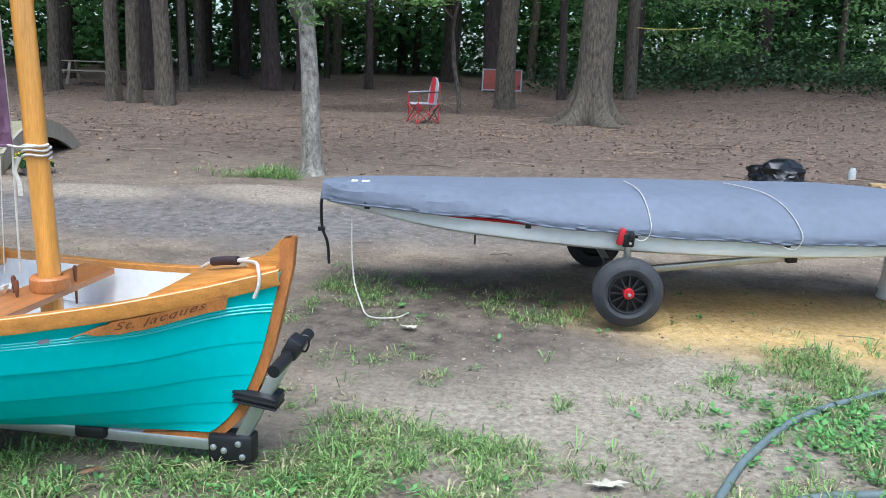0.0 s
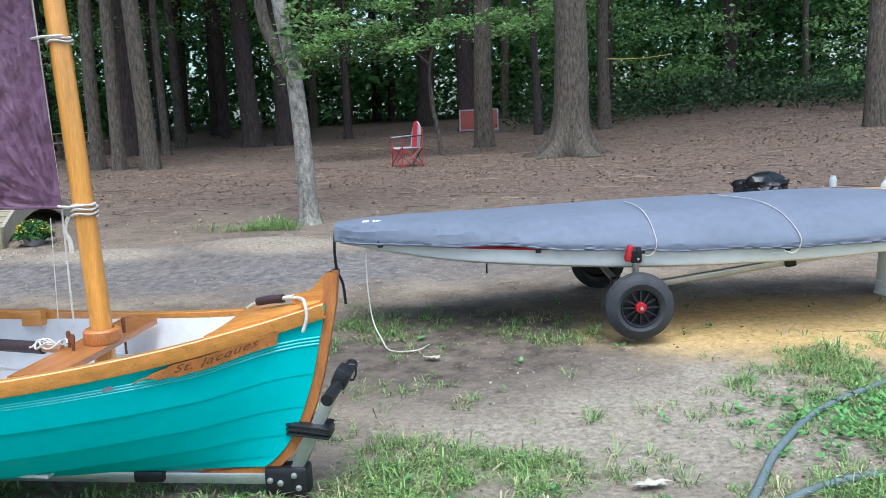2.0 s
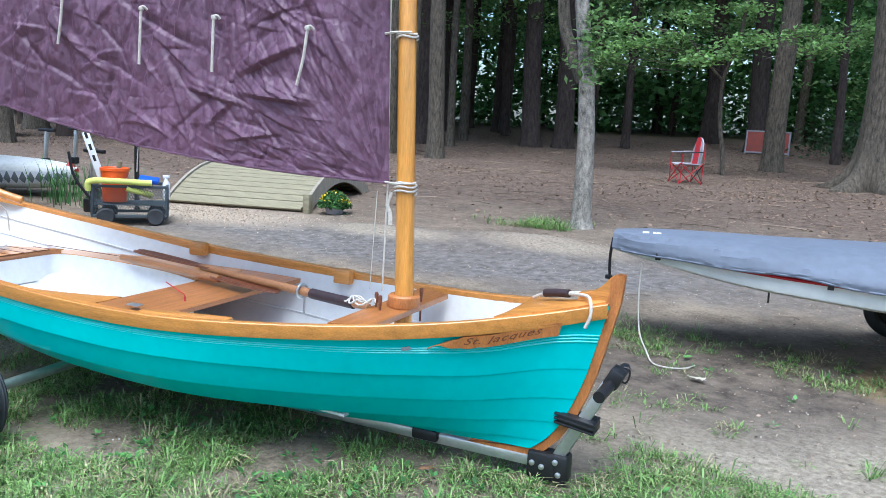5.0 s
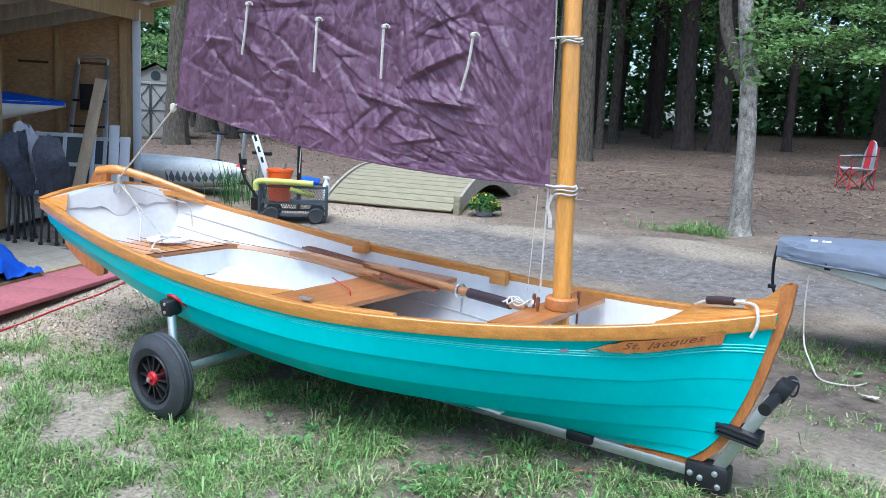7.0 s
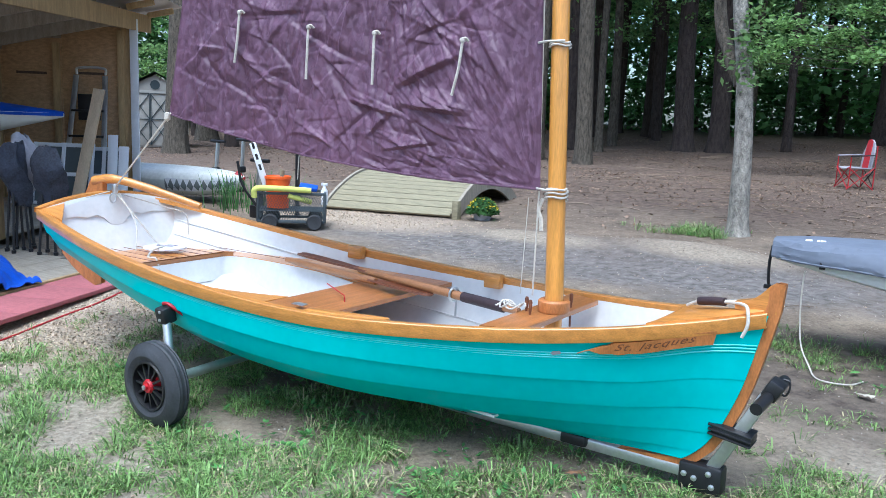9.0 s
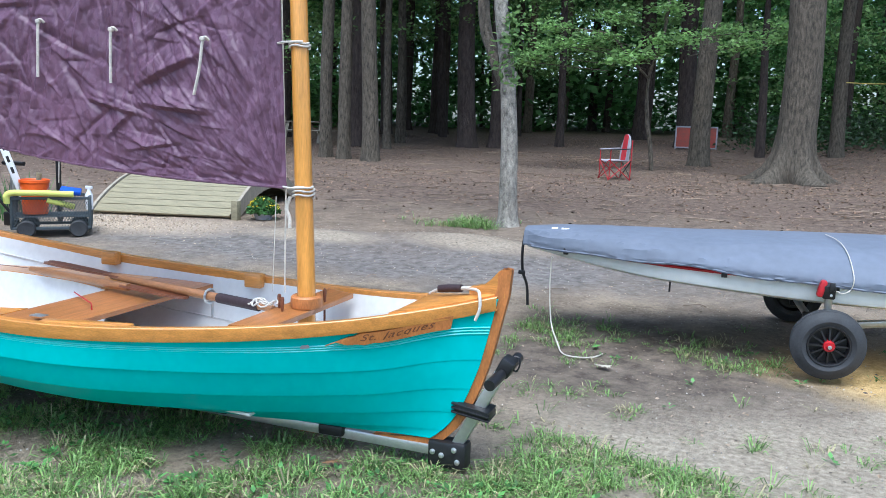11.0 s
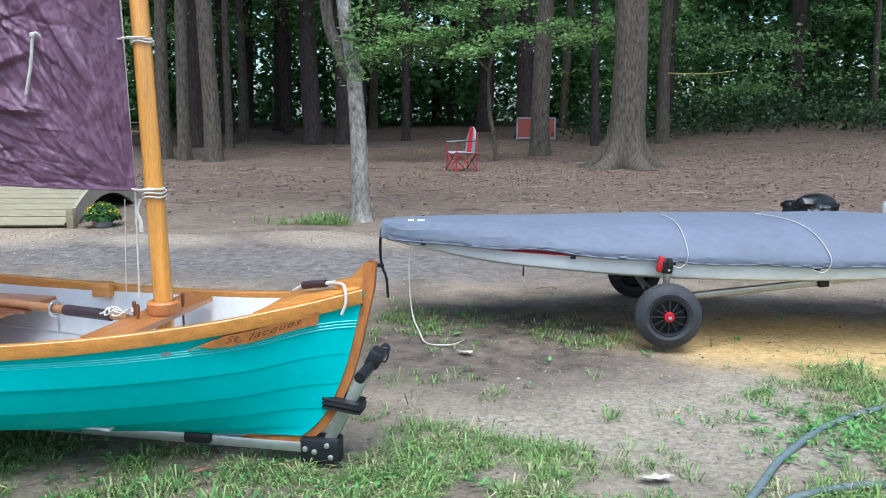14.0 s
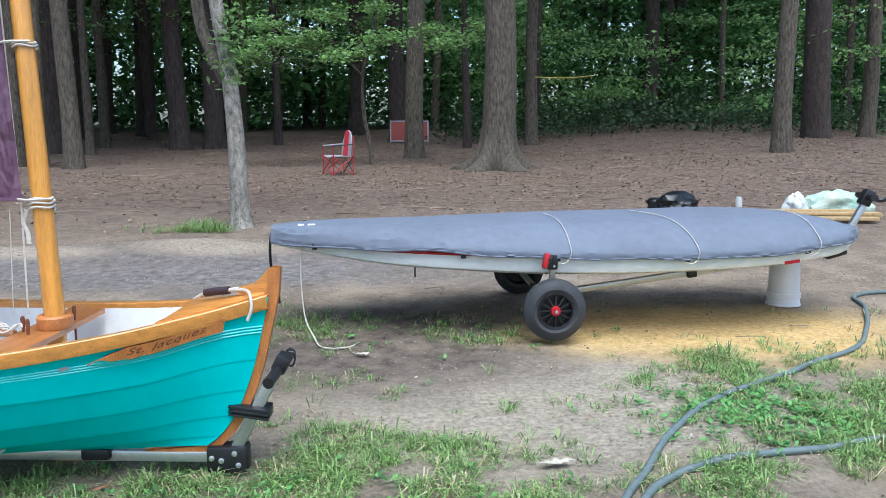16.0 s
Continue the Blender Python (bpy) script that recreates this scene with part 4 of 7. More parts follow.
# ---- the sail ----
sail = thing("sail", "wrinkled purple-brown lugsail with white reef ties, laced to the mast", "sail", (-1.6, AX, 1.15))
# creases in the cloth: place, direction, length, width and height; those near the tack fan out from it
crng = np.random.default_rng(21)
NC = 760
CRX, CRZ = crng.uniform(0.02, 2.5, NC), 1.3 * crng.random(NC) ** 1.2
tang = crng.uniform(0, math.pi, NC)
low = (np.hypot(CRX, CRZ * 1.3) < 1.0) & (crng.random(NC) < 0.85)
tang = np.where(low, np.arctan2(CRZ, CRX) + crng.normal(0, 0.2, NC) + 0.12, np.where(crng.random(NC) < 0.45, 1.5 + crng.normal(0, 0.15, NC), tang))
CRC, CRS = np.cos(tang), np.sin(tang)
CRW = np.where(low, crng.uniform(0.010, 0.026, NC), 0.010 + 0.045 * crng.random(NC) ** 3)
CRL = np.where(low, crng.uniform(0.06, 0.20, NC), CRW * crng.uniform(2.0, 6.0, NC))
CRA = CRW * crng.uniform(0.14, 0.36, NC) * np.where(crng.random(NC) < 0.5, -1, 1)
CRK = crng.normal(0, 0.6, NC)
# the large set folds: place, slope, half length, width, height
FOLDS = [(0.66, 0.50, -0.42, 0.24, 0.10, 0.030), (0.62, 0.33, 0.02, 0.24, 0.09, 0.034), (1.0, 0.30, 0.10, 0.22, 0.08, 0.022), (0.95, 0.22, -0.75, 0.12, 0.06, 0.020),
         (0.30, 0.62, 0.95, 0.22, 0.09, 0.026), (0.86, 0.60, 1.30, 0.14, 0.05, 0.016), (1.25, 0.45, 0.5, 0.20, 0.06, 0.012), (1.7, 0.6, -0.9, 0.25, 0.07, 0.012), (2.1, 0.5, 1.1, 0.25, 0.07, 0.010), (0.75, 0.14, -0.2, 0.2, 0.05, 0.016), (1.4, 0.85, 0.3, 0.3, 0.08, 0.012)]


def sail_point(u, v):
    """u from the mast aft, v from the foot up."""
    lo = Vector((-1.540, AX, 1.155)).lerp(Vector((-3.975, AX, 1.41)), u)
    hi = Vector((-1.66, AX, 3.9)).lerp(Vector((-3.35, AX, 4.5)), u)
    p = lo.lerp(hi, v)
    p.z -= 0.075 * math.sin(math.pi * u) * (1 - v) ** 2
    belly = 0.08 * math.sin(math.pi * min(1, u * 1.05)) * (0.3 + v)
    x, z = u * 2.5, v * 3.0
    fold = 0.018 * noise.noise((x * 1.3 + z * 0.7, z * 1.2 - x * 0.5, 4)) + 0.006 * abs(noise.noise((x * 5 - z * 2.2, z * 4.5 + x, 9)))
    for fx_, fz_, amp, sd in ((3.6, 4.1, 0.006, 6), (7.5, 6.0, 0.005, 12), (15, 12, 0.003, 17)):
        fold += amp * (1 - abs(noise.noise((x * fx_ + 0.8 * z, z * fz_ - 0.6 * x, sd)))) ** 6
    ds, dp = (x - CRX) * CRC + (z - CRZ) * CRS, (z - CRZ) * CRC - (x - CRX) * CRS
    dp = dp + CRK * ds * ds
    fold += float(np.sum(CRA * np.exp(-(ds / CRL) ** 2) * np.maximum(0, 1 - np.abs(dp) / (CRW * np.where(dp < 0, 0.35, 1.0)))))
    for fx_, fz_, sl, ln, w_, h_ in FOLDS:
        c_, s_ = math.cos(sl), math.sin(sl)
        a_, b_ = (x - fx_) * c_ + (z - fz_) * s_, (z - fz_) * c_ - (x - fx_) * s_
        fold -= h_ * max(0.0, 1 - abs(a_ / ln) ** 2) * max(0.0, 1 - abs(b_) / (w_ * (0.22 if b_ < 0 else 1.0)))
    p.y += belly - 0.07 + fold * (0.25 + 0.75 * min(1, u * 6)) * (0.15 + 0.85 * min(1, (1 - u) * 10))
    return p


us, vs = np.linspace(0, 1, 440), np.concatenate([np.linspace(0, 0.36, 230), np.linspace(0.38, 1, 24)])
rows = [[sail_point(u, v) for u in us] for v in vs]
cloth = part("sailcloth", grid(bmesh.new(), rows, 0.0015), M_SAIL, sail)
part("foot_hem", tube(bmesh.new(), [sail_point(u, 0.002) + Vector((0, -0.002, 0)) for u in np.linspace(0, 1, 60)], 0.005, 5), M_SAIL, sail, "stitched hem of the foot")
part("leech_hem", tube(bmesh.new(), [sail_point(0.998, v) for v in np.linspace(0, 1, 40)], 0.005, 5), M_SAIL, sail)
for u, v, dx, ln in ((0.172, 0.215, -0.044, 0.235), (0.398, 0.213, -0.004, 0.237), (0.580, 0.207, -0.010, 0.253), (0.790, 0.208, -0.034, 0.256)):
    a = sail_point(u, v) + Vector((0, -0.022, 0))
    tie = part("reef_tie", tube(bmesh.new(), smooth_path([a + Vector((0.02, 0.01, 0.0)), a + Vector((0.012, -0.006, 0.012)), a + Vector((0, -0.008, -0.01)), a + Vector((dx * 0.3, -0.012, -ln * 0.5)), a + Vector((dx, -0.012, -ln))]), 0.0068, 6), M_ROPE, sail, "white knotted reef tie")
    part("knot", lathe(bmesh.new(), [(0.0, -0.012), (0.012, -0.008), (0.014, 0.0), (0.011, 0.009), (0.0, 0.012)], 10, Matrix.Translation(a + Vector((0, -0.006, 0.004)))), M_ROPE, tie)
for dx, dz in ((0.0, 0.0), (0.0, 0.60), (0.0, 1.2), (0.0, 1.9)):
    a = sail_point(0.0, dz / 2.75 + 0.003)
    part("lacing", tube(bmesh.new(), [a + Vector((-0.02, 0, 0)), a + Vector((0.05, -0.05, 0.0)), a + Vector((0.11, -0.02, 0.004))], 0.005, 5), M_ROPE, sail, "white lacing to the mast")
c = sail_point(1, 0)
part("clew_line", tube(bmesh.new(), [c + Vector((0.02, -0.01, 0.01)), c + Vector((-0.05, 0, -0.04)), Vector((-4.62, AX, 0.945))], 0.006, 6), M_ROPE, sail, "white sheet from the clew")
part("clew_knot", lathe(bmesh.new(), [(0.0, -0.03), (0.018, -0.015), (0.02, 0.0), (0.016, 0.02), (0.0, 0.028)], 10, Matrix.Translation(c + Vector((-0.015, -0.005, -0.01)))), M_ROPE, sail)


# ---- launching dollies ----
def wheel(parent, c, axis, r=0.205, w=0.11):
    """An inflated tyre on a black spoked rim with a red hub; axis points outwards."""
    m = Matrix.Translation(c) @ Vector(axis).to_track_quat("Z", "Y").to_matrix().to_4x4()
    wh = part("wheel", lathe(bmesh.new(), [(r - 0.085, -w / 2 + 0.012), (r - 0.06, -w / 2), (r - 0.025, -w / 2 + 0.008), (r - 0.008, -w / 2 + 0.028), (r - 0.001, -w / 4 + 0.002), (r - 0.004, -w / 4 + 0.006), (r, -0.012), (r - 0.004, -0.008), (r - 0.004, 0.0), (r, 0.012), (r - 0.004, w / 4 - 0.006), (r - 0.001, w / 4 - 0.002), (r - 0.008, w / 2 - 0.028), (r - 0.025, w / 2 - 0.008), (r - 0.06, w / 2), (r - 0.085, w / 2 - 0.012), (r - 0.095, 0), (r - 0.085, -w / 2 + 0.012)], 40, m), M_RUBBER, parent, "black inflated tyre")
    part("rim", lathe(bmesh.new(), [(r - 0.083, w / 2 - 0.014), (r - 0.088, w / 2 - 0.004), (r - 0.096, w / 2 - 0.006), (r - 0.10, w / 2 - 0.03), (r - 0.10, -w / 2 + 0.03), (r - 0.088, -w / 2 + 0.006), (r - 0.083, -w / 2 + 0.014)], 32, m), M_BLACK, wh)
    part("rim_back", lathe(bmesh.new(), [(0.0, 0.0), (r - 0.10, 0.0)], 24, m), M_BLACK, wh)
    for k in range(12):
        a = 2 * math.pi * k / 12
        e = Vector((math.cos(a), math.sin(a), 0))
        part("spoke", beam(bmesh.new(), m @ (e * 0.02 + Vector((0, 0, w / 2 - 0.02))), m @ (e * (r - 0.098) + Vector((0, 0, w / 2 - 0.03))), 0.010, 0.02, 0, up=Vector(axis)), M_BLACK, wh)
    part("hub", lathe(bmesh.new(), [(0.034, w / 2 - 0.06), (0.034, w / 2 - 0.01), (0.028, w / 2), (0.014, w / 2), (0.013, w / 2 + 0.012), (0.0, w / 2 + 0.012)], 20, m), M_RED, wh, "red hub")
    part("axle_end", lathe(bmesh.new(), [(0.011, w / 2), (0.011, w / 2 + 0.018), (0.0, w / 2 + 0.02)], 12, m), M_ALU, wh, "metal axle end")
    return wh


def chock(parent, top, foot, inward, slack=False):
    """A strut from the axle with a black pad bracket and a red strap."""
    part("strut", tube(bmesh.new(), [foot, top], 0.021, 12), M_ALU, parent, "aluminium strut")
    m = Matrix.Translation(top)
    cr = part("cradle", box(bmesh.new(), (0.07, 0.075, 0.085), m @ pose(0, 0, 0.0, 12 * inward, 0, 0), 0.012), M_BLACK, parent, "black cradle bracket")
    if not slack:
        part("clip", box(bmesh.new(), (0.038, 0.06, 0.10), Matrix.Translation(Vector(top) + Vector((-0.040, -0.012 * inward, 0.012))) @ pose(0, 0, 0, 0, 14, 0), 0.014), M_RED, cr, "red plastic clip")
        part("buckle", box(bmesh.new(), (0.03, 0.02, 0.05), Matrix.Translation(Vector(top) + Vector((0.012, -0.045 * inward, 0.03))), 0.005), M_BLACK, cr)
    for dz in (-0.02, 0.02):
        part("bolt", lathe(bmesh.new(), [(0.008, 0.0), (0.008, 0.005), (0.0, 0.007)], 10, Matrix.Translation(Vector(top) + Vector((0.01, -0.041 * inward, dz))) @ pose(0, 0, 0, 90 * inward, 0, 0)), M_ALU, cr, "steel bolt")
    if slack:
        part("strap", tube(bmesh.new(), smooth_path([Vector(top) + Vector((-0.02, 0, 0.052)), Vector(top) + Vector((0.02, 0, 0.056)), Vector(top) + Vector((0.055, 0.02 * inward, 0.03)), Vector(top) + Vector((0.10, 0.07 * inward, -0.02)), Vector(top) + Vector((0.16, 0.13 * inward, -0.07))]), 0.009, 6), M_RED, cr, "red webbing strap")


def dolly(name, label, wl, wr, front, tops, slack, group="launching dollies"):
    mid = (Vector(wl) + Vector(wr)) / 2
    d = thing(name, label, "boat dolly", (mid.x, mid.y, 0.0), group=group)
    ax = (Vector(wl) - Vector(wr)).normalized()
    wheel(d, wl, ax)
    wheel(d, wr, -ax)
    part("axle", tube(bmesh.new(), [Vector(wl) - ax * 0.03, Vector(wr) + ax * 0.03], 0.024, 14), M_ALU, d, "aluminium axle tube")
    part("tongue", beam(bmesh.new(), mid - Vector((0, 0, 0.07)), front, 0.05, 0.045, 0.006), M_ALU, d, "aluminium tongue")
    part("tongue_clamp", box(bmesh.new(), (0.07, 0.07, 0.13), Matrix.Translation(mid - Vector((0, 0, 0.04))), 0.01), M_BLACK, d, "black clamp under the axle")
    for w_, s in ((wl, 1), (wr, -1)):
        a = Vector(w_) - ax * s * 0.09
        part("axle_bracket", box(bmesh.new(), (0.06, 0.045, 0.13), Matrix.Translation(a), 0.01), M_BLACK, d)
    for (tp, s, w_) in ((tops[0], 1, wl), (tops[1], -1, wr)):
        chock(d, tp, Vector(w_) - ax * s * 0.085, s, slack)
    return d, mid, ax


D1_FRONT = Vector((-0.84, AX, 0.085))
d1, mid1, ax1 = dolly("boat_dolly", "aluminium launching dolly with black pneumatic wheels under the dinghy", (-3.10, 1.75, 0.165), (-3.10, 3.38, 0.205), D1_FRONT, ((-3.21, 1.89, 0.455), (-3.21, 3.26, 0.475)), True)
blk = part("corner_joint", box(bmesh.new(), (0.17, 0.085, 0.115), Matrix.Translation((-0.79, AX, 0.078)), 0.014), M_BLACK, d1, "black bolted corner joint")
for dx, dz in ((-0.06, 0.0), (-0.02, -0.01), (0.035, 0.02), (0.05, -0.03)):
    part("bolt", lathe(bmesh.new(), [(0.012, 0.0), (0.012, 0.006), (0.006, 0.009), (0.0, 0.009)], 10, Matrix.Translation((-0.79 + dx, AX - 0.042, 0.088 + dz)) @ pose(0, 0, 0, 90, 0, 0)), M_ALU, blk, "steel bolt")
arm0, arm1 = Vector((-0.77, AX, 0.09)), Vector((-0.555, AX, 0.50))
part("upright", beam(bmesh.new(), arm0, arm1, 0.048, 0.048, 0.006, up=(1, 0, 0)), M_ALU, d1, "aluminium upright")
sn = part("bow_snubber", box(bmesh.new(), (0.16, 0.10, 0.05), Matrix.Translation((-0.685, AX, 0.285)) @ pose(0, 0, 0, 0, 8, 0), 0.018), M_BLACK, d1, "black ribbed bow rest")
for dz in (-0.018, 0.0, 0.018):
    part("rib", box(bmesh.new(), (0.165, 0.11, 0.009), Matrix.Translation((-0.69, AX, 0.285 + dz)) @ pose(0, 0, 0, 0, 8, 0), 0.004), M_BLACK, sn)
dirn = (arm1 - arm0).normalized()
hd = part("handle", tube(bmesh.new(), [(-0.578, AX - 0.165, 0.448), (-0.552, AX + 0.165, 0.480)], 0.023, 14), M_BLACK, d1, "black rubber grip")
part("clamp", box(bmesh.new(), (0.06, 0.085, 0.075), Matrix.Translation(arm1 + Vector((0.0, 0, -0.015))) @ pose(0, 0, 0, 0, 27, 0), 0.01), M_BLACK, d1, "black clamp")
part("clamp_ring", tube(bmesh.new(), smooth_path([arm1 + Vector((0.03, 0, 0.03)), arm1 + Vector((0.05, 0, 0.025)), arm1 + Vector((0.052, 0, -0.005)), arm1 + Vector((0.04, 0, -0.03)), arm1 + Vector((0.02, 0, -0.025))]), 0.004, 6), M_BLACK, d1)
for x, sz in ((-1.33, 0.12), (-1.93, 0.13)):
    part("keel_pad", box(bmesh.new(), (sz, 0.11, 0.05), Matrix.Translation((x, AX, 0.075 + (-0.84 - x) * 0.02 + 0.02)), 0.012), M_BLACK, d1, "black keel pad")


# ---- the covered racing dinghy ----
LB, LE = Vector((-1.095, 5.06, 0)), Vector((3.01, 5.42, 0))
LX = (LE - LB).normalized()
LY = Vector((-LX.y, LX.x, 0))
LLEN = (LE - LB).length
l_half = curve_of([(0.0, 0.10), (0.03, 0.17), (0.1, 0.29), (0.25, 0.46), (0.45, 0.59), (0.6, 0.62), (0.8, 0.58), (0.93, 0.47), (0.975, 0.38), (1.0, 0.25)])
l_gun = curve_of([(0.0, 0.665), (0.07, 0.660), (0.17, 0.645), (0.26, 0.632), (0.4, 0.618), (0.5, 0.608), (0.62, 0.60), (0.75, 0.60), (0.85, 0.618), (0.94, 0.655), (1.0, 0.68)])
l_bot = curve_of([(0.0, 0.63), (0.07, 0.585), (0.17, 0.525), (0.26, 0.495), (0.4, 0.468), (0.5, 0.462), (0.62, 0.465), (0.75, 0.48), (0.85, 0.505), (0.94, 0.54), (1.0, 0.585)])
l_top = curve_of([(0.0, 0.765), (0.03, 0.775), (0.06, 0.78), (0.17, 0.792), (0.26, 0.796), (0.41, 0.812), (0.52, 0.822), (0.66, 0.833), (0.8, 0.842), (0.9, 0.825), (0.96, 0.79), (1.0, 0.74)])


def at_l(u, y, z):
    return LB + LX * (u * LLEN) + LY * y + Vector((0, 0, z))


laser = thing("racing_dinghy", "white one-design racing dinghy under a grey fitted cover", "boat", tuple(LB.lerp(LE, 0.5)))
bm = bmesh.new()
rows = []
for u in np.linspace(0, 1, 48):
    hb, zg, zb = l_half(u), l_gun(u), l_bot(u)
    rows.append([at_l(u, hb * s, zb + (zg + 0.02 - zb) * h) for s, h in ((-0.97, 1.0), (-1.0, 0.95), (-1.005, 0.6), (-1.0, 0.35), (-0.975, 0.18), (-0.9, 0.07), (-0.4, 0.01), (0, 0), (0.4, 0.01), (0.9, 0.07), (0.975, 0.18), (1.0, 0.35), (1.005, 0.6), (1.0, 0.95), (0.97, 1.0))])
bm2 = grid(bmesh.new(), rows)
for r in (rows[0], rows[-1]):
    bm2.faces.new([bm2.verts.new(v) for v in r])
part("hull", bm2, M_GEL, laser, "white gelcoat hull")
part("deck", grid(bmesh.new(), [[at_l(u, l_half(u) * s * 0.97, l_gun(u) + 0.015) for s in (-1, 0, 1)] for u in np.linspace(0, 1, 24)], 0.01), M_RED, laser, "red deck edge")
cov = []
for u in np.linspace(-0.006, 1.004, 300):
    uu = min(max(u, 0), 1)
    hb, zg, zt = l_half(uu) + 0.03, l_gun(uu), l_top(uu)
    drop = 0.016 + 0.004 * math.sin(uu * 40) - 0.022 * math.exp(-((uu - 0.25) / 0.07) ** 2)
    row = []
    for s in np.linspace(-1, 1, 61):
        a = abs(s)
        if a > 0.80:
            f = (a - 0.80) / 0.20
            y = hb * (1.0 + 0.02 * math.sin(f * 3))
            z = zg + 0.05 - (0.05 + drop) * f
            wr = 0.010 * f * noise.noise((uu * 70 + 14 * f, s * 3, 2)) + 0.010 * (0.3 + f) * noise.noise((uu * 26 + 10 * f, f * 3, 5))
            y += 0.012 * f + abs(wr) * 1.2
            z += 0.004 * noise.noise((uu * 60, 1, 1)) * f
        else:
            f = a / 0.80
            y = hb * f ** 0.9
            z = zt + (zg + 0.05 - zt) * f ** 3.6
            z += 0.006 * noise.noise((uu * 6, s * 2, 4)) + 0.0015 * noise.noise((uu * 26 + s * 4, s * 5, 8))
            if s < 0 and f > 0.45:
                # slack folds that run up from the hem
                q = (f - 0.45) / 0.55
                z += (0.013 * (1 - abs(noise.noise((uu * 11 + 5 * q, q * 0.7 - uu * 3, 14)))) ** 8 + 0.006 * (1 - abs(noise.noise((uu * 22 + 8 * q, q * 0.8, 21)))) ** 7) * q * (1.3 if uu < 0.35 else 0.8)
        if f > 0.5 and uu < 0.16:
            z += 0.005 * noise.noise((uu * 60, s * 6, 3)) * (0.16 - uu) / 0.16
        row.append(at_l(u, y * (1 if s >= 0 else -1), z))
    cov.append(row)
bm = grid(bmesh.new(), cov)
for r in (cov[0], cov[-1]):
    bm.faces.new([bm.verts.new(v) for v in r])
cover = part("cover", bm, M_COVER, laser, "grey woven boat cover with gathered hem")
for s in (-1, 1):
    part("hem", tube(bmesh.new(), [at_l(u, s * (l_half(u) + 0.045 + 0.006 * math.sin(u * 210)), l_gun(u) - 0.014 - 0.004 * math.sin(u * 40) + 0.022 * math.exp(-((u - 0.25) / 0.07) ** 2)) for u in np.linspace(0.01, 0.99, 150)], 0.008, 6), M_COVER, cover, "gathered hem")
for u0, w0 in ((0.045, 0.10),):
    for dx in (0.0, 0.055, 0.075, 0.09):
        part("mark", box(bmesh.new(), (0.04 if dx == 0 else 0.016, 0.03, 0.002), Matrix.Translation(at_l(u0, -0.12, l_top(u0) + 0.002 - 0.004) + LX * dx) @ pose(0, 0, 0, 14, 0, 5), 0), M_BUCKET, cover, "small pale printed mark")
for u0 in (0.458, 0.668, 0.88, 0.07, 0.31):
    p = at_l(u0, -(l_half(u0) + 0.038), l_gun(u0) - 0.015)
    part("cover_loop", box(bmesh.new(), (0.035, 0.012, 0.045), Matrix.Translation(p) @ pose(0, 0, 0, 0, 0, 5), 0.004), M_BLACK, cover, "black webbing loop")
for u0, u1 in ((0.468, 0.455), (0.675, 0.61), (0.89, 0.875)):
    hb = l_half(u0) + 0.058
    pts = [at_l(u0 - 0.014, -hb, l_gun(u0) - 0.03), at_l(u0 - 0.002, -hb - 0.01, l_gun(u0) - 0.045), at_l(u0 + 0.008, -hb, l_gun(u0) - 0.015), at_l(u0 + 0.010, -hb, l_gun(u0) + 0.04)]
    for f in np.linspace(0.06, 1.0, 9):
        uu = u0 + 0.010 + (u1 - u0) * f
        q = 1 - f
        pts.append(at_l(uu, -(l_half(uu) + 0.035) * q, l_top(uu) + (l_gun(uu) + 0.05 - l_top(uu)) * q ** 4 + 0.012))
    part("tie_rope", tube(bmesh.new(), smooth_path(pts, 6), 0.0032, 6), M_ROPE, laser, "white rope over the cover")
part("red_stripe", tube(bmesh.new(), [at_l(u, -(l_half(u) + 0.010), l_gun(u) - 0.012) for u in np.linspace(0.15, 0.36, 20)], 0.012, 6), M_RED, laser, "red stripe along the hull's edge")
# bow strap and painter
p = at_l(-0.008, -0.03, 0.71)
part("bow_strap", tube(bmesh.new(), smooth_path([p, p + Vector((-0.01, -0.01, -0.12)), p + Vector((0.0, -0.02, -0.26)), p + Vector((0.035, -0.02, -0.36)), p + Vector((0.05, -0.03, -0.50))]), 0.010, 5), M_BLACK, laser, "black hanging strap")
part("buckle", box(bmesh.new(), (0.05, 0.02, 0.03), Matrix.Translation(p + Vector((-0.005, -0.02, -0.27))), 0.006), M_BLACK, laser)
p = at_l(0.045, -0.20, 0.56)
part("painter", tube(bmesh.new(), smooth_path([p + Vector((0.01, 0, 0.03)), p, p + Vector((0.0, -0.01, -0.2)), p + Vector((0.03, -0.05, -0.42)), Vector((-0.77, 4.62, 0.06)), Vector((-0.71, 4.50, 0.03)), Vector((-0.62, 4.45, 0.03)), Vector((-0.52, 4.49, 0.03)), Vector((-0.47, 4.60, 0.03))]), 0.0052, 6), M_ROPE, laser, "white rope painter trailing on the ground")
p = at_l(0.235, -0.3, 0.50)
part("drain_cord", tube(bmesh.new(), [p, p + Vector((0, 0, -0.07))], 0.006, 6), M_BLACK, laser)
p = at_l(0.855, -(l_half(0.855) + 0.006), 0.535)
part("marking", box(bmesh.new(), (0.11, 0.004, 0.022), Matrix.Translation(p) @ pose(0, 0, 0, 0, -7, 8), 0), M_RED, laser, "small red marking on the hull")

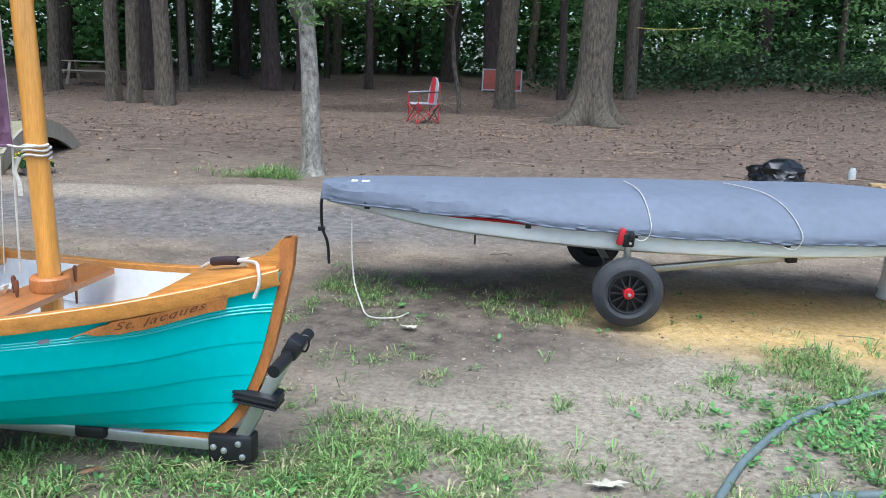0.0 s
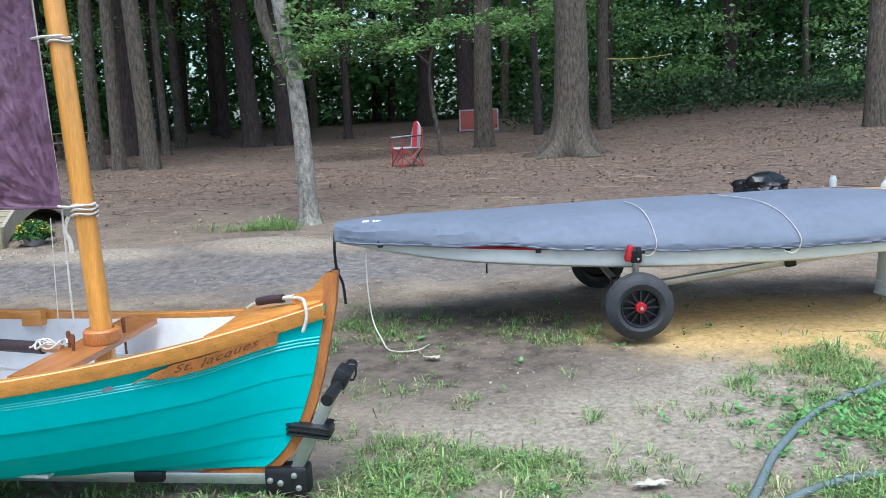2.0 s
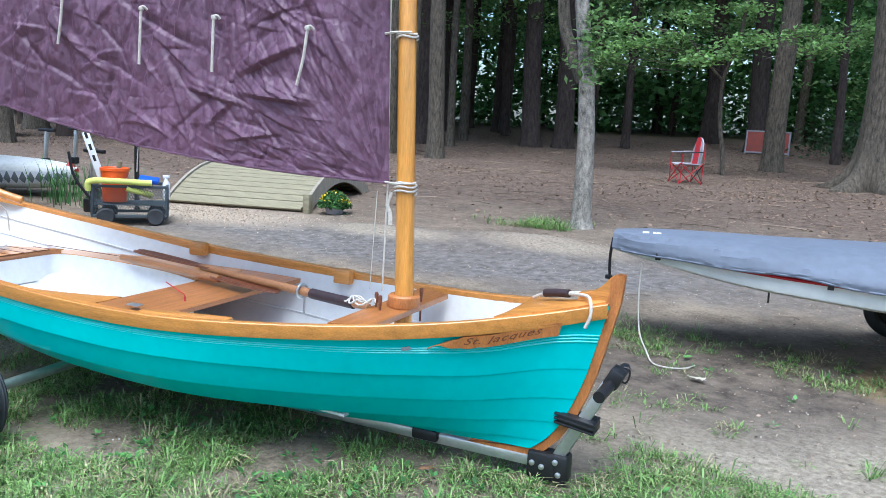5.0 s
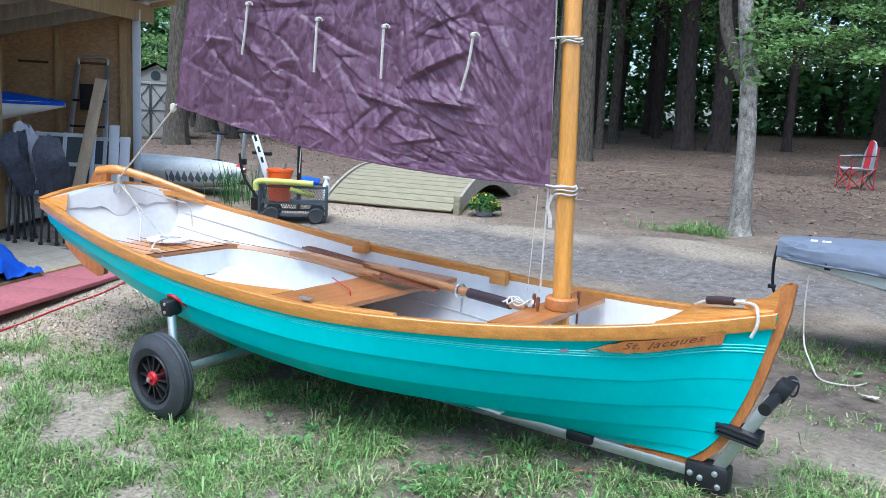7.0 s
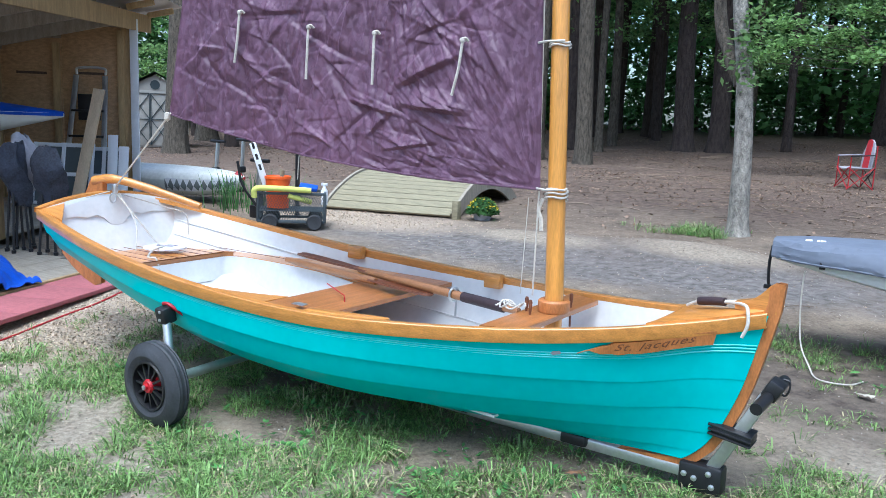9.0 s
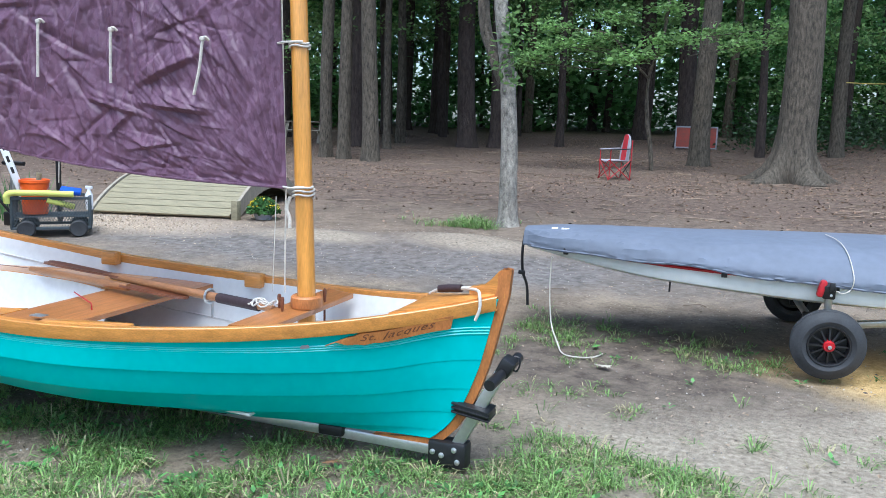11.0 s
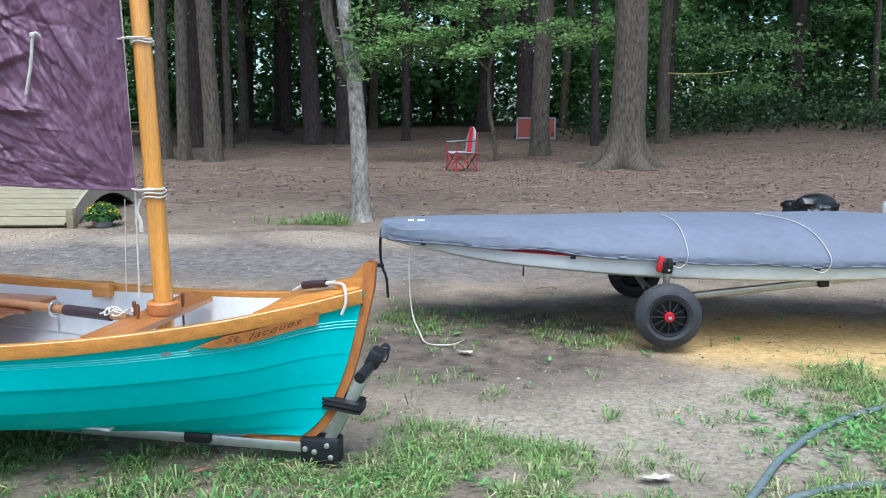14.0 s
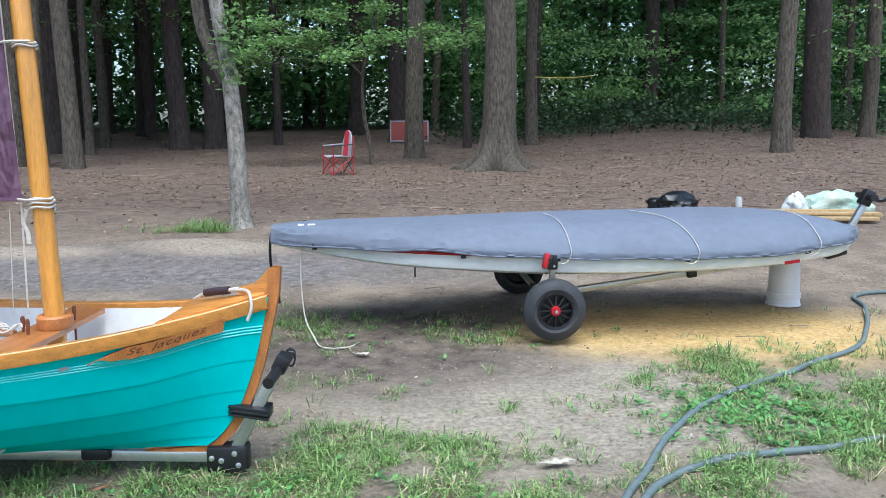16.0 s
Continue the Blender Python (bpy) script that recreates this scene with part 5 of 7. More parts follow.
d2_l, d2_r = (0.82, 4.56, 0.262), (0.70, 5.94, 0.295)
d2_front = Vector((2.97, 5.43, 0.515))
d2, mid2, ax2 = dolly("boat_dolly", "aluminium launching dolly with black wheels propped on a bucket", d2_l, d2_r, d2_front, ((0.80, 4.57, 0.575), (0.72, 5.91, 0.575)), False)
part("corner_joint", box(bmesh.new(), (0.16, 0.085, 0.11), Matrix.Translation((3.03, 5.43, 0.53)) @ pose(0, 0, 0, 0, -15, 5), 0.014), M_BLACK, d2, "black bolted corner joint")
h0, h1 = Vector((3.07, 5.43, 0.56)), Vector((3.25, 5.44, 0.90))
part("upright", beam(bmesh.new(), h0, h1, 0.046, 0.046, 0.006, up=(1, 0, 0)), M_ALU, d2, "aluminium upright")
part("handle", tube(bmesh.new(), [h1 + Vector((-0.02, -0.16, 0.03)), h1 + Vector((0.01, 0.0, 0.03)), h1 + Vector((0.02, 0.16, 0.03))], 0.026, 12), M_BLACK, d2, "black cross grip")
part("clamp", box(bmesh.new(), (0.08, 0.08, 0.12), Matrix.Translation(h1 + Vector((0, 0, 0.02))) @ pose(0, 0, 0, 0, 25, 0), 0.012), M_BLACK, d2)
part("clamp_lever", tube(bmesh.new(), smooth_path([h1 + Vector((0.03, 0, 0.03)), h1 + Vector((0.10, 0, 0.0)), h1 + Vector((0.16, -0.02, 0.02))]), 0.018, 8), M_BLACK, d2)
part("keel_pad", box(bmesh.new(), (0.07, 0.07, 0.07), Matrix.Translation((1.93, 5.32, 0.375)) @ pose(0, 0, 0, 0, -7, 5), 0.01), M_BLACK, d2, "black keel pad")

bz = floor_z(2.75, 5.62)
bk = thing("bucket", "white plastic bucket upside down under the dolly tongue", "bucket", (2.75, 5.62, bz))
part("shell", lathe(bmesh.new(), [(0.0, 0.375), (0.104, 0.375), (0.109, 0.368), (0.119, 0.10), (0.127, 0.095), (0.129, 0.06), (0.122, 0.055), (0.125, 0.012), (0.131, 0.008), (0.131, 0.0), (0.114, 0.0)], 36, Matrix.Translation((2.75, 5.62, bz))), M_BUCKET, bk)


# ---- the pale crooked tree, the sapling and the snag ----
wx, wy = -2.44, 9.30
wz = floor_z(wx, wy)
pale = thing("tree", "slim pale-barked crooked tree with a broken stub", "tree", (wx, wy, wz), group="woodland trees")
path = [(0, 0, -0.15), (0.0, 0, 0.0), (0.0, 0, 0.12), (-0.01, 0.0, 0.5), (-0.02, 0, 1.0), (-0.05, 0, 1.5), (-0.09, 0, 1.95), (-0.18, 0.02, 2.5), (-0.25, 0.04, 3.1), (-0.32, 0.05, 4.2), (-0.3, 0, 6.0)]
pt = part("trunk", tube(bmesh.new(), [(wx + a, wy + b, wz + c) for a, b, c in smooth_path(path, 5)], [0.15 * math.exp(-i / 4) + 0.125 - 0.0011 * i for i in range(51)], 14), M_PALE, pale)
part("limb", tube(bmesh.new(), smooth_path([(wx - 0.12, wy + 0.05, wz + 1.75), (wx - 0.30, wy + 0.15, wz + 2.1), (wx - 0.50, wy + 0.3, wz + 2.6), (wx - 0.6, wy + 0.4, wz + 4.0)]), [0.085] * 8 + [0.075] * 17, 10), M_BARK, pt)
part("stub", tube(bmesh.new(), [(wx - 0.09, wy, wz + 1.70), (wx + 0.0, wy - 0.03, wz + 1.82), (wx + 0.035, wy - 0.04, wz + 1.90)], [0.075, 0.05, 0.012], 8), M_PALE, pt, "broken branch stub")
cc = rng.normal(size=(260, 3)) * np.array([0.10, 0.10, 0.22]) + np.array([-0.02, -0.08, 2.15])
ivy = new("creeper", quads("creeper", leaf_quads(rng, cc, 0.055), M_LEAF_B))
ivy.parent, ivy["label"] = pale, "small green creeper leaves on the trunk"
cc = rng.normal(size=(500, 3)) * np.array([1.2, 1.2, 0.6]) + np.array([-0.4, 0.2, 5.8])
cr = new("crown", quads("crown", leaf_quads(rng, cc, 0.16), M_LEAF_B))
cr.parent = pale

sx, sy_ = -1.85, 20.4
sz = floor_z(sx, sy_)
sap = thing("sapling", "thin forked maple sapling with tiers of light green leaves", "tree", (sx, sy_, sz), group="woodland trees")
st = part("trunk", tube(bmesh.new(), smooth_path([(sx, sy_, sz - 0.1), (sx - 0.08, sy_, sz + 0.6), (sx - 0.20, sy_, sz + 1.3), (sx - 0.22, sy_, sz + 2.3), (sx + 0.05, sy_, sz + 3.2), (sx + 0.2, sy_, sz + 4.6)]), [0.055] * 20 + [0.04] * 21, 8), M_BARK, sap)
part("limb", tube(bmesh.new(), smooth_path([(sx - 0.22, sy_, sz + 2.25), (sx - 0.7, sy_ - 0.2, sz + 2.75), (sx - 1.15, sy_ - 0.4, sz + 3.25), (sx - 1.9, sy_ - 0.6, sz + 3.4)]), 0.03, 6), M_BARK, st)
TIER_SHIFT = (-0.35, 0.0, -0.42)
tiers = [(-2.9, -1.2, 3.0), (-2.5, -1.2, 3.15), (-2.0, -1.0, 3.4), (-1.5, -0.6, 3.45), (-1.0, -0.8, 3.6), (-0.4, -1.0, 3.05), (0.0, -0.9, 3.15), (0.35, -0.5, 3.5), (0.8, -0.4, 3.6), (-2.2, -0.5, 3.9), (-0.6, -0.6, 4.1), (0.5, -0.3, 4.3), (2.3, -0.6, 3.4), (2.8, -0.3, 3.6), (1.8, 0, 3.8), (3.3, 0, 3.9)]
tiers = [tuple(p + q for p, q in zip(t3, TIER_SHIFT)) for t3 in tiers]
cc = np.repeat(np.array(tiers), 230, axis=0) + rng.normal(size=(230 * len(tiers), 3)) * np.array([0.30, 0.32, 0.075])
cr = new("crown", quads("crown", leaf_quads(rng, cc, 0.082, flat=0.3), M_LEAF_B))
cr.parent = sap
for dx, dy, dz in tiers:
    part("twig", tube(bmesh.new(), [(sx + dx * 0.35, sy_ + dy * 0.4, sz + dz * 0.93), (sx + dx, sy_ + dy, sz + dz)], 0.010, 5), M_BARK, st)

zz = floor_z(0.73, 27.1)
sn2 = solo("snag", tube(bmesh.new(), [(0.73, 27.1, zz - 0.1), (0.72, 27.1, zz + 1.4), (0.62, 27.1, zz + 3.6), (0.60, 27.1, zz + 6.0)], [0.17, 0.13, 0.11, 0.05], 9), M_PINE, "dark split dead trunk behind the oak", "tree")
tape = [Vector((3.0, 27.1, 3.15)).lerp(Vector((5.4, 29.5, 3.35)), f) + Vector((0, 0, -0.06 * math.sin(math.pi * f))) for f in np.linspace(0, 1, 9)]
solo("rope_line", tube(bmesh.new(), tape, 0.018, 5), mat("yellow_rope", (0.55, 0.42, 0.10), 0.7), "yellow line strung from a trunk", "rope")

# ---- camp chair, sign board, picnic table ----
def strip(a, b, r=0.011, seg=8):
    return tube(bmesh.new(), [a, b], r, seg)


def camp_chair(x, y, turn):
    z = floor_z(x, y)
    c = thing("camp_chair", "red and grey folding camp chair standing in leaf litter", "chair", (0, 0, 0))
    w = 0.27
    part("seat", grid(bmesh.new(), [[Vector((w * s, 0.22 * t, 0.43 - 0.03 * (1 - s * s))) for s in np.linspace(-1, 1, 7)] for t in (-1, 0, 1)], 0.02), M_GREYCLOTH, c, "grey cloth seat")
    back = [[Vector((w * 0.95 * s * (1 - 0.25 * max(0, f - 0.6) / 0.4 * abs(s)), 0.22 + 0.06 * f, 0.42 + 0.56 * f - 0.13 * s * s * max(0.0, f - 0.5) * 2)) for s in np.linspace(-1, 1, 9)] for f in np.linspace(0, 1, 7)]
    part("backrest", grid(bmesh.new(), back, 0.03), M_GREYCLOTH, c, "grey bordered backrest")
    mid = [[p + Vector((0, -0.025, 0)) for p in r[2:7]] for r in back]
    part("back_panel", grid(bmesh.new(), mid, 0.02), M_REDCLOTH, c, "red middle panel")
    for s in (-1, 1):
        part("armrest", box(bmesh.new(), (0.075, 0.46, 0.022), Matrix.Translation((s * 0.33, 0.0, 0.66)) @ pose(0, 0, 0, 4, 0, 0), 0.008), M_GREYCLOTH if s < 0 else M_BLACK, c)
        part("leg", strip((s * 0.33, -0.25, 0.0), (s * 0.30, 0.25, 0.43)), M_RED, c)
        part("leg", strip((s * 0.33, 0.25, 0.0), (s * 0.30, -0.23, 0.43)), M_RED, c)
        part("arm_post", strip((s * 0.33, -0.22, 0.02), (s * 0.34, -0.21, 0.66)), M_RED, c)
        part("back_post", strip((s * 0.30, 0.25, 0.02), (s * 0.26, 0.285, 0.86)), M_RED, c)
    part("front_cross", strip((-0.33, -0.24, 0.03), (0.30, -0.24, 0.42)), M_RED, c)
    part("front_cross", strip((0.33, -0.24, 0.03), (-0.30, -0.24, 0.42)), M_RED, c)
    part("back_cross", strip((-0.33, 0.26, 0.03), (0.30, 0.26, 0.42)), M_BLACK, c)
    part("back_cross", strip((0.33, 0.26, 0.03), (-0.30, 0.26, 0.42)), M_BLACK, c)
    c.matrix_basis = pose(x, y, z, 0, 0, turn)
    return c


camp_chair(-2.35, 17.45, -62)

def sign_board(x, y):
    z = floor_z(x, y)
    s = thing("sign_board", "weathered red board in a white frame leaning in the wood", "board", (0, 0, 0))
    rust = mat("flaking_red_paint", (0.34, 0.055, 0.04), 0.8, var=0.4, scale=6, dark=(0.20, 0.08, 0.06))
    part("panel", box(bmesh.new(), (1.35, 0.02, 0.72), Matrix.Translation((0, 0, 0.42)), 0.003), rust, s)
    for a, b in (((-0.7, 0, 0.06), (0.7, 0, 0.06)), ((-0.7, 0, 0.79), (0.7, 0, 0.79)), ((-0.69, 0, 0.0), (-0.69, 0, 0.82)), ((0.69, 0, 0.0), (0.69, 0, 0.82))):
        part("frame", beam(bmesh.new(), a, b, 0.05, 0.05, 0.004, up=(0, 1, 0)), M_GREYCLOTH, s, "pale frame bar")
    s.matrix_basis = pose(x, y, z, -8, 0, 0)


sign_board(-1.35, 29.6)


def picnic_table(x, y, turn):
    z = floor_z(x, y)
    p = thing("picnic_table", "weathered wooden picnic table with benches in the wood", "table", (0, 0, 0))
    for k in range(5):
        part("board", box(bmesh.new(), (1.8, 0.135, 0.035), Matrix.Translation((0, (k - 2) * 0.145, 0.74)), 0.004), M_DECK, p)
    for s in (-1, 1):
        for k in (0, 1):
            part("bench_board", box(bmesh.new(), (1.8, 0.12, 0.035), Matrix.Translation((0, s * (0.62 + 0.13 * k), 0.44)), 0.004), M_DECK, p)
        part("bench_bearer", beam(bmesh.new(), (s * 0.65, -0.78, 0.40), (s * 0.65, 0.78, 0.40), 0.04, 0.09), M_DECK, p)
        for q in (-1, 1):
            part("leg", beam(bmesh.new(), (s * 0.61, q * 0.62, 0.0), (s * 0.61, q * 0.25, 0.72), 0.04, 0.09, up=(1, 0, 0)), M_DECK, p)
    p.matrix_basis = pose(x, y, z, 0, 0, turn)


picnic_table(-14.6, 25.6, 12)

# ---- beyond the covered dinghy: bags and boards ----
def crumpled(name, x, y, size, material, label, seed):
    z = floor_z(x, y)
    bm = bmesh.new()
    bmesh.ops.create_icosphere(bm, subdivisions=4, radius=1.0)
    for v in bm.verts:
        n = v.co.normalized()
        r = 1 + 0.35 * noise.noise(n * 1.7 + Vector((seed, 0, 0))) + 0.22 * abs(noise.noise(n * 4.5 + Vector((0, seed, 0)))) - 0.1 * abs(noise.noise(n * 9 + Vector((0, 0, seed))))
        v.co = Vector((n.x * size[0], n.y * size[1], max(n.z, -0.25) * size[2])) * r
        v.co.z += 0.25 * size[2]
        v.co += Vector((x, y, z))
    return solo(name, bm, material, label, "bag", smooth=True)


crumpled("refuse_bag", 3.25, 10.7, (0.36, 0.28, 0.21), M_BAG, "crumpled shiny black plastic bag on bare soil", 3)
M_CLEAR = mat("pale_bag_film", (0.50, 0.52, 0.50), 0.4, var=0.25, scale=7, bump=0.3, bscale=25)
M_SACK = mat("printed_sack_film", (0.46, 0.46, 0.36), 0.5, var=0.35, scale=5, dark=(0.18, 0.36, 0.30), bump=0.3, bscale=25)
crumpled("plastic_bag", 4.95, 10.7, (0.17, 0.14, 0.20), M_CLEAR, "small clear plastic bag beside the boards", 11)
crumpled("plastic_sack", 5.55, 10.75, (0.42, 0.22, 0.22), M_SACK, "crumpled white and green plastic sack on the ground", 7)
stack = thing("board_stack", "short stack of yellowish treated boards on the soil", "lumber", (4.9, 9.9, floor_z(4.9, 9.9)))
for k in range(4):
    y = 9.65 + k * 0.15
    part("board", beam(bmesh.new(), (4.05 + 0.12 * (k % 2), y, floor_z(4.9, y) + 0.05 + 0.045 * (k % 2)), (5.5 + 0.1 * (k % 3), y - 0.12, floor_z(5.2, y) + 0.06 + 0.04 * (k % 2)), 0.14, 0.04), M_POST, stack)
jar = thing("glass_jar", "small clear glass jar on the ground", "jar", (4.35, 11.2, floor_z(4.35, 11.2)))
part("body", lathe(bmesh.new(), [(0.0, 0.0), (0.045, 0.0), (0.048, 0.02), (0.048, 0.12), (0.036, 0.14), (0.036, 0.16), (0.033, 0.16), (0.044, 0.118), (0.044, 0.006), (0, 0.006)], 20, Matrix.Translation((4.35, 11.2, floor_z(4.35, 11.2)))), M_CLEAR, jar)

# ---- garden hose ----
def on_ground(pts, r, lift=0.0):
    out = []
    for p in smooth_path([(a, b, 0) for a, b in pts], 8):
        out.append((p.x + 0.012 * noise.noise((p.x * 3, p.y * 3, 1)), p.y, floor_z(p.x, p.y) + r + lift))
    return out


for pts in (((0.3, 1.1), (0.55, 1.75), (0.82, 2.33), (0.91, 2.5), (1.03, 2.73), (1.17, 3.01), (1.39, 3.34), (1.62, 3.58), (2.04, 3.9), (2.42, 4.21), (2.78, 4.49), (3.03, 4.88), (3.3, 5.43), (3.4, 5.8), (3.75, 5.97), (5.0, 6.1)),
            ((0.5, 1.2), (0.72, 1.9), (0.9, 2.33), (1.07, 2.54), (1.26, 2.66), (1.52, 2.75), (1.82, 2.83), (2.15, 2.96), (3.3, 3.25))):
    solo("garden_hose", tube(bmesh.new(), on_ground(pts, 0.017), 0.017, 10), M_HOSE, "grey-green garden hose lying on the grass", "hose", group="garden hoses")
solo("extension_cord", tube(bmesh.new(), on_ground(((-4.72, 1.2), (-4.93, 1.75), (-5.116, 2.15), (-5.31, 2.55), (-5.44, 2.95), (-5.588, 3.256), (-5.95, 3.9)), 0.006), 0.0065, 6), M_RED, "thin orange-red extension cord on the gravel", "cord")

# ---- arched footbridge, flowers ----
B0, B1 = Vector((-7.66, 7.87, 0.16)), Vector((-5.82, 8.24, 0.17))
be = (B1 - B0).normalized()
bn = Vector((-be.y, be.x, 0))
bridge = thing("footbridge", "small arched garden footbridge of weathered planks", "bridge", tuple((B0 + B1) / 2 + bn * 1.3))
BL, BH = 2.7, 0.46
def arch(s):
    f = s / BL
    return BH * math.sin(math.pi * f) ** 0.85 if 0 < f < 1 else 0.0


NP = 22
for k in range(NP):
    s0, s1 = BL * k / NP, BL * (k + 0.93) / NP
    z0, z1 = arch(s0) + 0.05, arch(s1) + 0.05
    part("plank", beam(bmesh.new(), B0 + bn * (s0 + s1) / 2 + Vector((0, 0, (z0 + z1) / 2)), B1 + bn * (s0 + s1) / 2 + Vector((0, 0, (z0 + z1) / 2)), math.hypot(s1 - s0, z1 - z0), 0.03, 0.004, up=(bn * -(z1 - z0) + Vector((0, 0, s1 - s0))).normalized()), M_PLANK, bridge)
for e, f in ((B0, -0.03), (B1, 0.03)):
    rows = []
    for s in np.linspace(0, BL, 25):
        zt, zb = arch(s) + 0.09, max(0.0, arch(s) - 0.13)
        c = e + be * f + bn * s
        rows.append([c + be * a + Vector((0, 0, b)) for a, b in ((-0.02, zb), (-0.02, zt), (0.02, zt), (0.02, zb), (-0.02, zb))])
    part("side_beam", grid(bmesh.new(), rows), M_DECK, bridge, "curved grey side beam")
part("end_post", box(bmesh.new(), (0.09, 0.09, 0.26), Matrix.Translation(B1 + be * 0.09 + Vector((0, 0, 0.13))), 0.006), M_PLANK, bridge)

fx, fy = -5.42, 8.40
fz = floor_z(fx, fy)
pot = thing("flower_pot", "low pot of yellow chrysanthemums beside the footbridge", "plant", (fx, fy, fz))
part("pot", lathe(bmesh.new(), [(0.0, 0.0), (0.10, 0.0), (0.125, 0.08), (0.13, 0.08), (0.13, 0.10), (0.12, 0.10), (0.11, 0.07), (0, 0.07)], 20, Matrix.Translation((fx, fy, fz))), M_GREYCLOTH, pot)
d = rng.normal(size=(900, 3))
d /= np.linalg.norm(d, axis=1)[:, None]
d[:, 2] = np.abs(d[:, 2])
cc = d * np.array([0.20, 0.20, 0.20]) * rng.uniform(0.6, 1.05, 900)[:, None] + np.array([0, 0, 0.08])
fo = new("foliage", quads("foliage", leaf_quads(rng, cc, 0.04), M_LEAF))
fo.parent = pot
M_YEL = mat("yellow_petals", (0.80, 0.62, 0.03), 0.6, var=0.2, rand=0.3)
cc = d[:260] * np.array([0.21, 0.21, 0.21]) + np.array([0, 0, 0.085])
cc = cc[cc[:, 2] > 0.13]
fl = new("blossom", quads("blossom", leaf_quads(rng, cc[::2], 0.03, long=1.0), M_YEL))
fl.parent, fl["label"] = pot, "yellow blossoms"

# ---- garden cart with its load ----
cx, cy = -6.95, 6.55
cz = floor_z(cx, cy)
cart = thing("garden_cart", "dark grey steel mesh garden cart", "cart", (cx, cy, cz))
ce = Vector((0.74, 0.67, 0))
cn = Vector((-0.67, 0.74, 0))
M_STEEL = mat("grey_coated_steel", (0.06, 0.075, 0.085), 0.5, var=0.2)
cor = [Vector((cx, cy, 0)) + ce * a + cn * b for a, b in ((-0.42, -0.25), (0.36, -0.25), (0.36, 0.25), (-0.42, 0.25))]
zb, zt = cz + 0.10, cz + 0.43
for i in range(4):
    a, b = cor[i], cor[(i + 1) % 4]
    for z in (zb, zt):
        part("rail", beam(bmesh.new(), a + Vector((0, 0, z)), b + Vector((0, 0, z)), 0.03, 0.03, 0.003), M_STEEL, cart)
    part("corner_post", beam(bmesh.new(), a + Vector((0, 0, zb)), a + Vector((0, 0, zt)), 0.028, 0.028, 0.003, up=(1, 0, 0)), M_STEEL, cart)
    bm = bmesh.new()
    n = 26 if i % 2 == 0 else 16
    for k in range(-6, n):
        f0, f1 = k / n, (k + 6) / n
        for (g0, h0), (g1, h1) in (((f0, 0), (f1, 1)), ((f0, 1), (f1, 0))):
            if g0 < 0:
                h0, g0 = h0 + (h1 - h0) * (-g0) / (g1 - g0), 0
            if g1 > 1:
                h1, g1 = h0 + (h1 - h0) * (1 - g0) / (g1 - g0), 1
            p, q = a.lerp(b, g0), a.lerp(b, g1)
            tube(bm, [p + Vector((0, 0, zb + (zt - zb) * h0)), q + Vector((0, 0, zb + (zt - zb) * h1))], 0.0028, 3, cap=False)
    part("mesh_side", bm, M_STEEL, cart, "expanded metal mesh side")
part("tray", grid(bmesh.new(), [[cor[0] + Vector((0, 0, zb + 0.13)), cor[1] + Vector((0, 0, zb + 0.13))], [cor[3] + Vector((0, 0, zb + 0.13)), cor[2] + Vector((0, 0, zb + 0.13))]], 0.01), M_STEEL, cart)
for a in (-0.28, 0.24):
    for b in (-0.27, 0.27):
        c = Vector((cx, cy, cz + 0.095)) + ce * a + cn * b
        part("wheel", lathe(bmesh.new(), [(0.0, -0.03), (0.05, -0.03), (0.08, -0.035), (0.095, -0.015), (0.095, 0.015), (0.08, 0.035), (0.05, 0.03), (0.0, 0.03)], 20, Matrix.Translation(c) @ cn.to_track_quat("Z", "Y").to_matrix().to_4x4()), M_RUBBER, cart, "small black wheel")
part("pull_handle", tube(bmesh.new(), smooth_path([Vector((cx, cy, cz + 0.2)) + ce * -0.42, Vector((cx, cy, cz + 0.5)) + ce * -0.62, Vector((cx, cy, cz + 0.78)) + ce * -0.68]), 0.016, 8), M_BLACK, cart, "black pull handle")
ob = thing("orange_bucket", "orange plastic bucket with tools standing in the cart", "bucket", tuple(Vector((cx, cy, zb + 0.145)) + ce * -0.2))
bc = Vector((cx, cy, zb + 0.145)) + ce * -0.2 - cn * 0.06
part("shell", lathe(bmesh.new(), [(0.0, 0.0), (0.128, 0.0), (0.148, 0.34), (0.158, 0.345), (0.158, 0.375), (0.15, 0.38), (0.142, 0.37), (0.125, 0.01), (0, 0.01)], 32, Matrix.Translation(bc)), M_ORANGE, ob)
part("bail", tube(bmesh.new(), [bc + ce * 0.155 * math.cos(a) - cn * 0.17 * math.sin(a) + Vector((0, 0, 0.33 - 0.12 * math.sin(a))) for a in np.linspace(0, math.pi, 14)], 0.003, 5), M_ALU, ob, "wire handle")
lv0, lv1 = bc + Vector((-0.02, 0, 0.05)) - ce * 0.06, bc + ce * -0.30 + Vector((0, 0, 0.76))
lev = thing("spirit_level", "white and black aluminium level leaning in the bucket", "tool", tuple(lv0))
part("bar", beam(bmesh.new(), lv0, lv1, 0.025, 0.075, 0.003, up=ce), M_BUCKET, lev)
for f in (0.55, 0.72, 0.9):
    c = lv0.lerp(lv1, f)
    part("slot", beam(bmesh.new(), c, c + (lv1 - lv0) * 0.10, 0.029, 0.032, 0.006, up=ce), M_BLACK, lev, "dark slot")
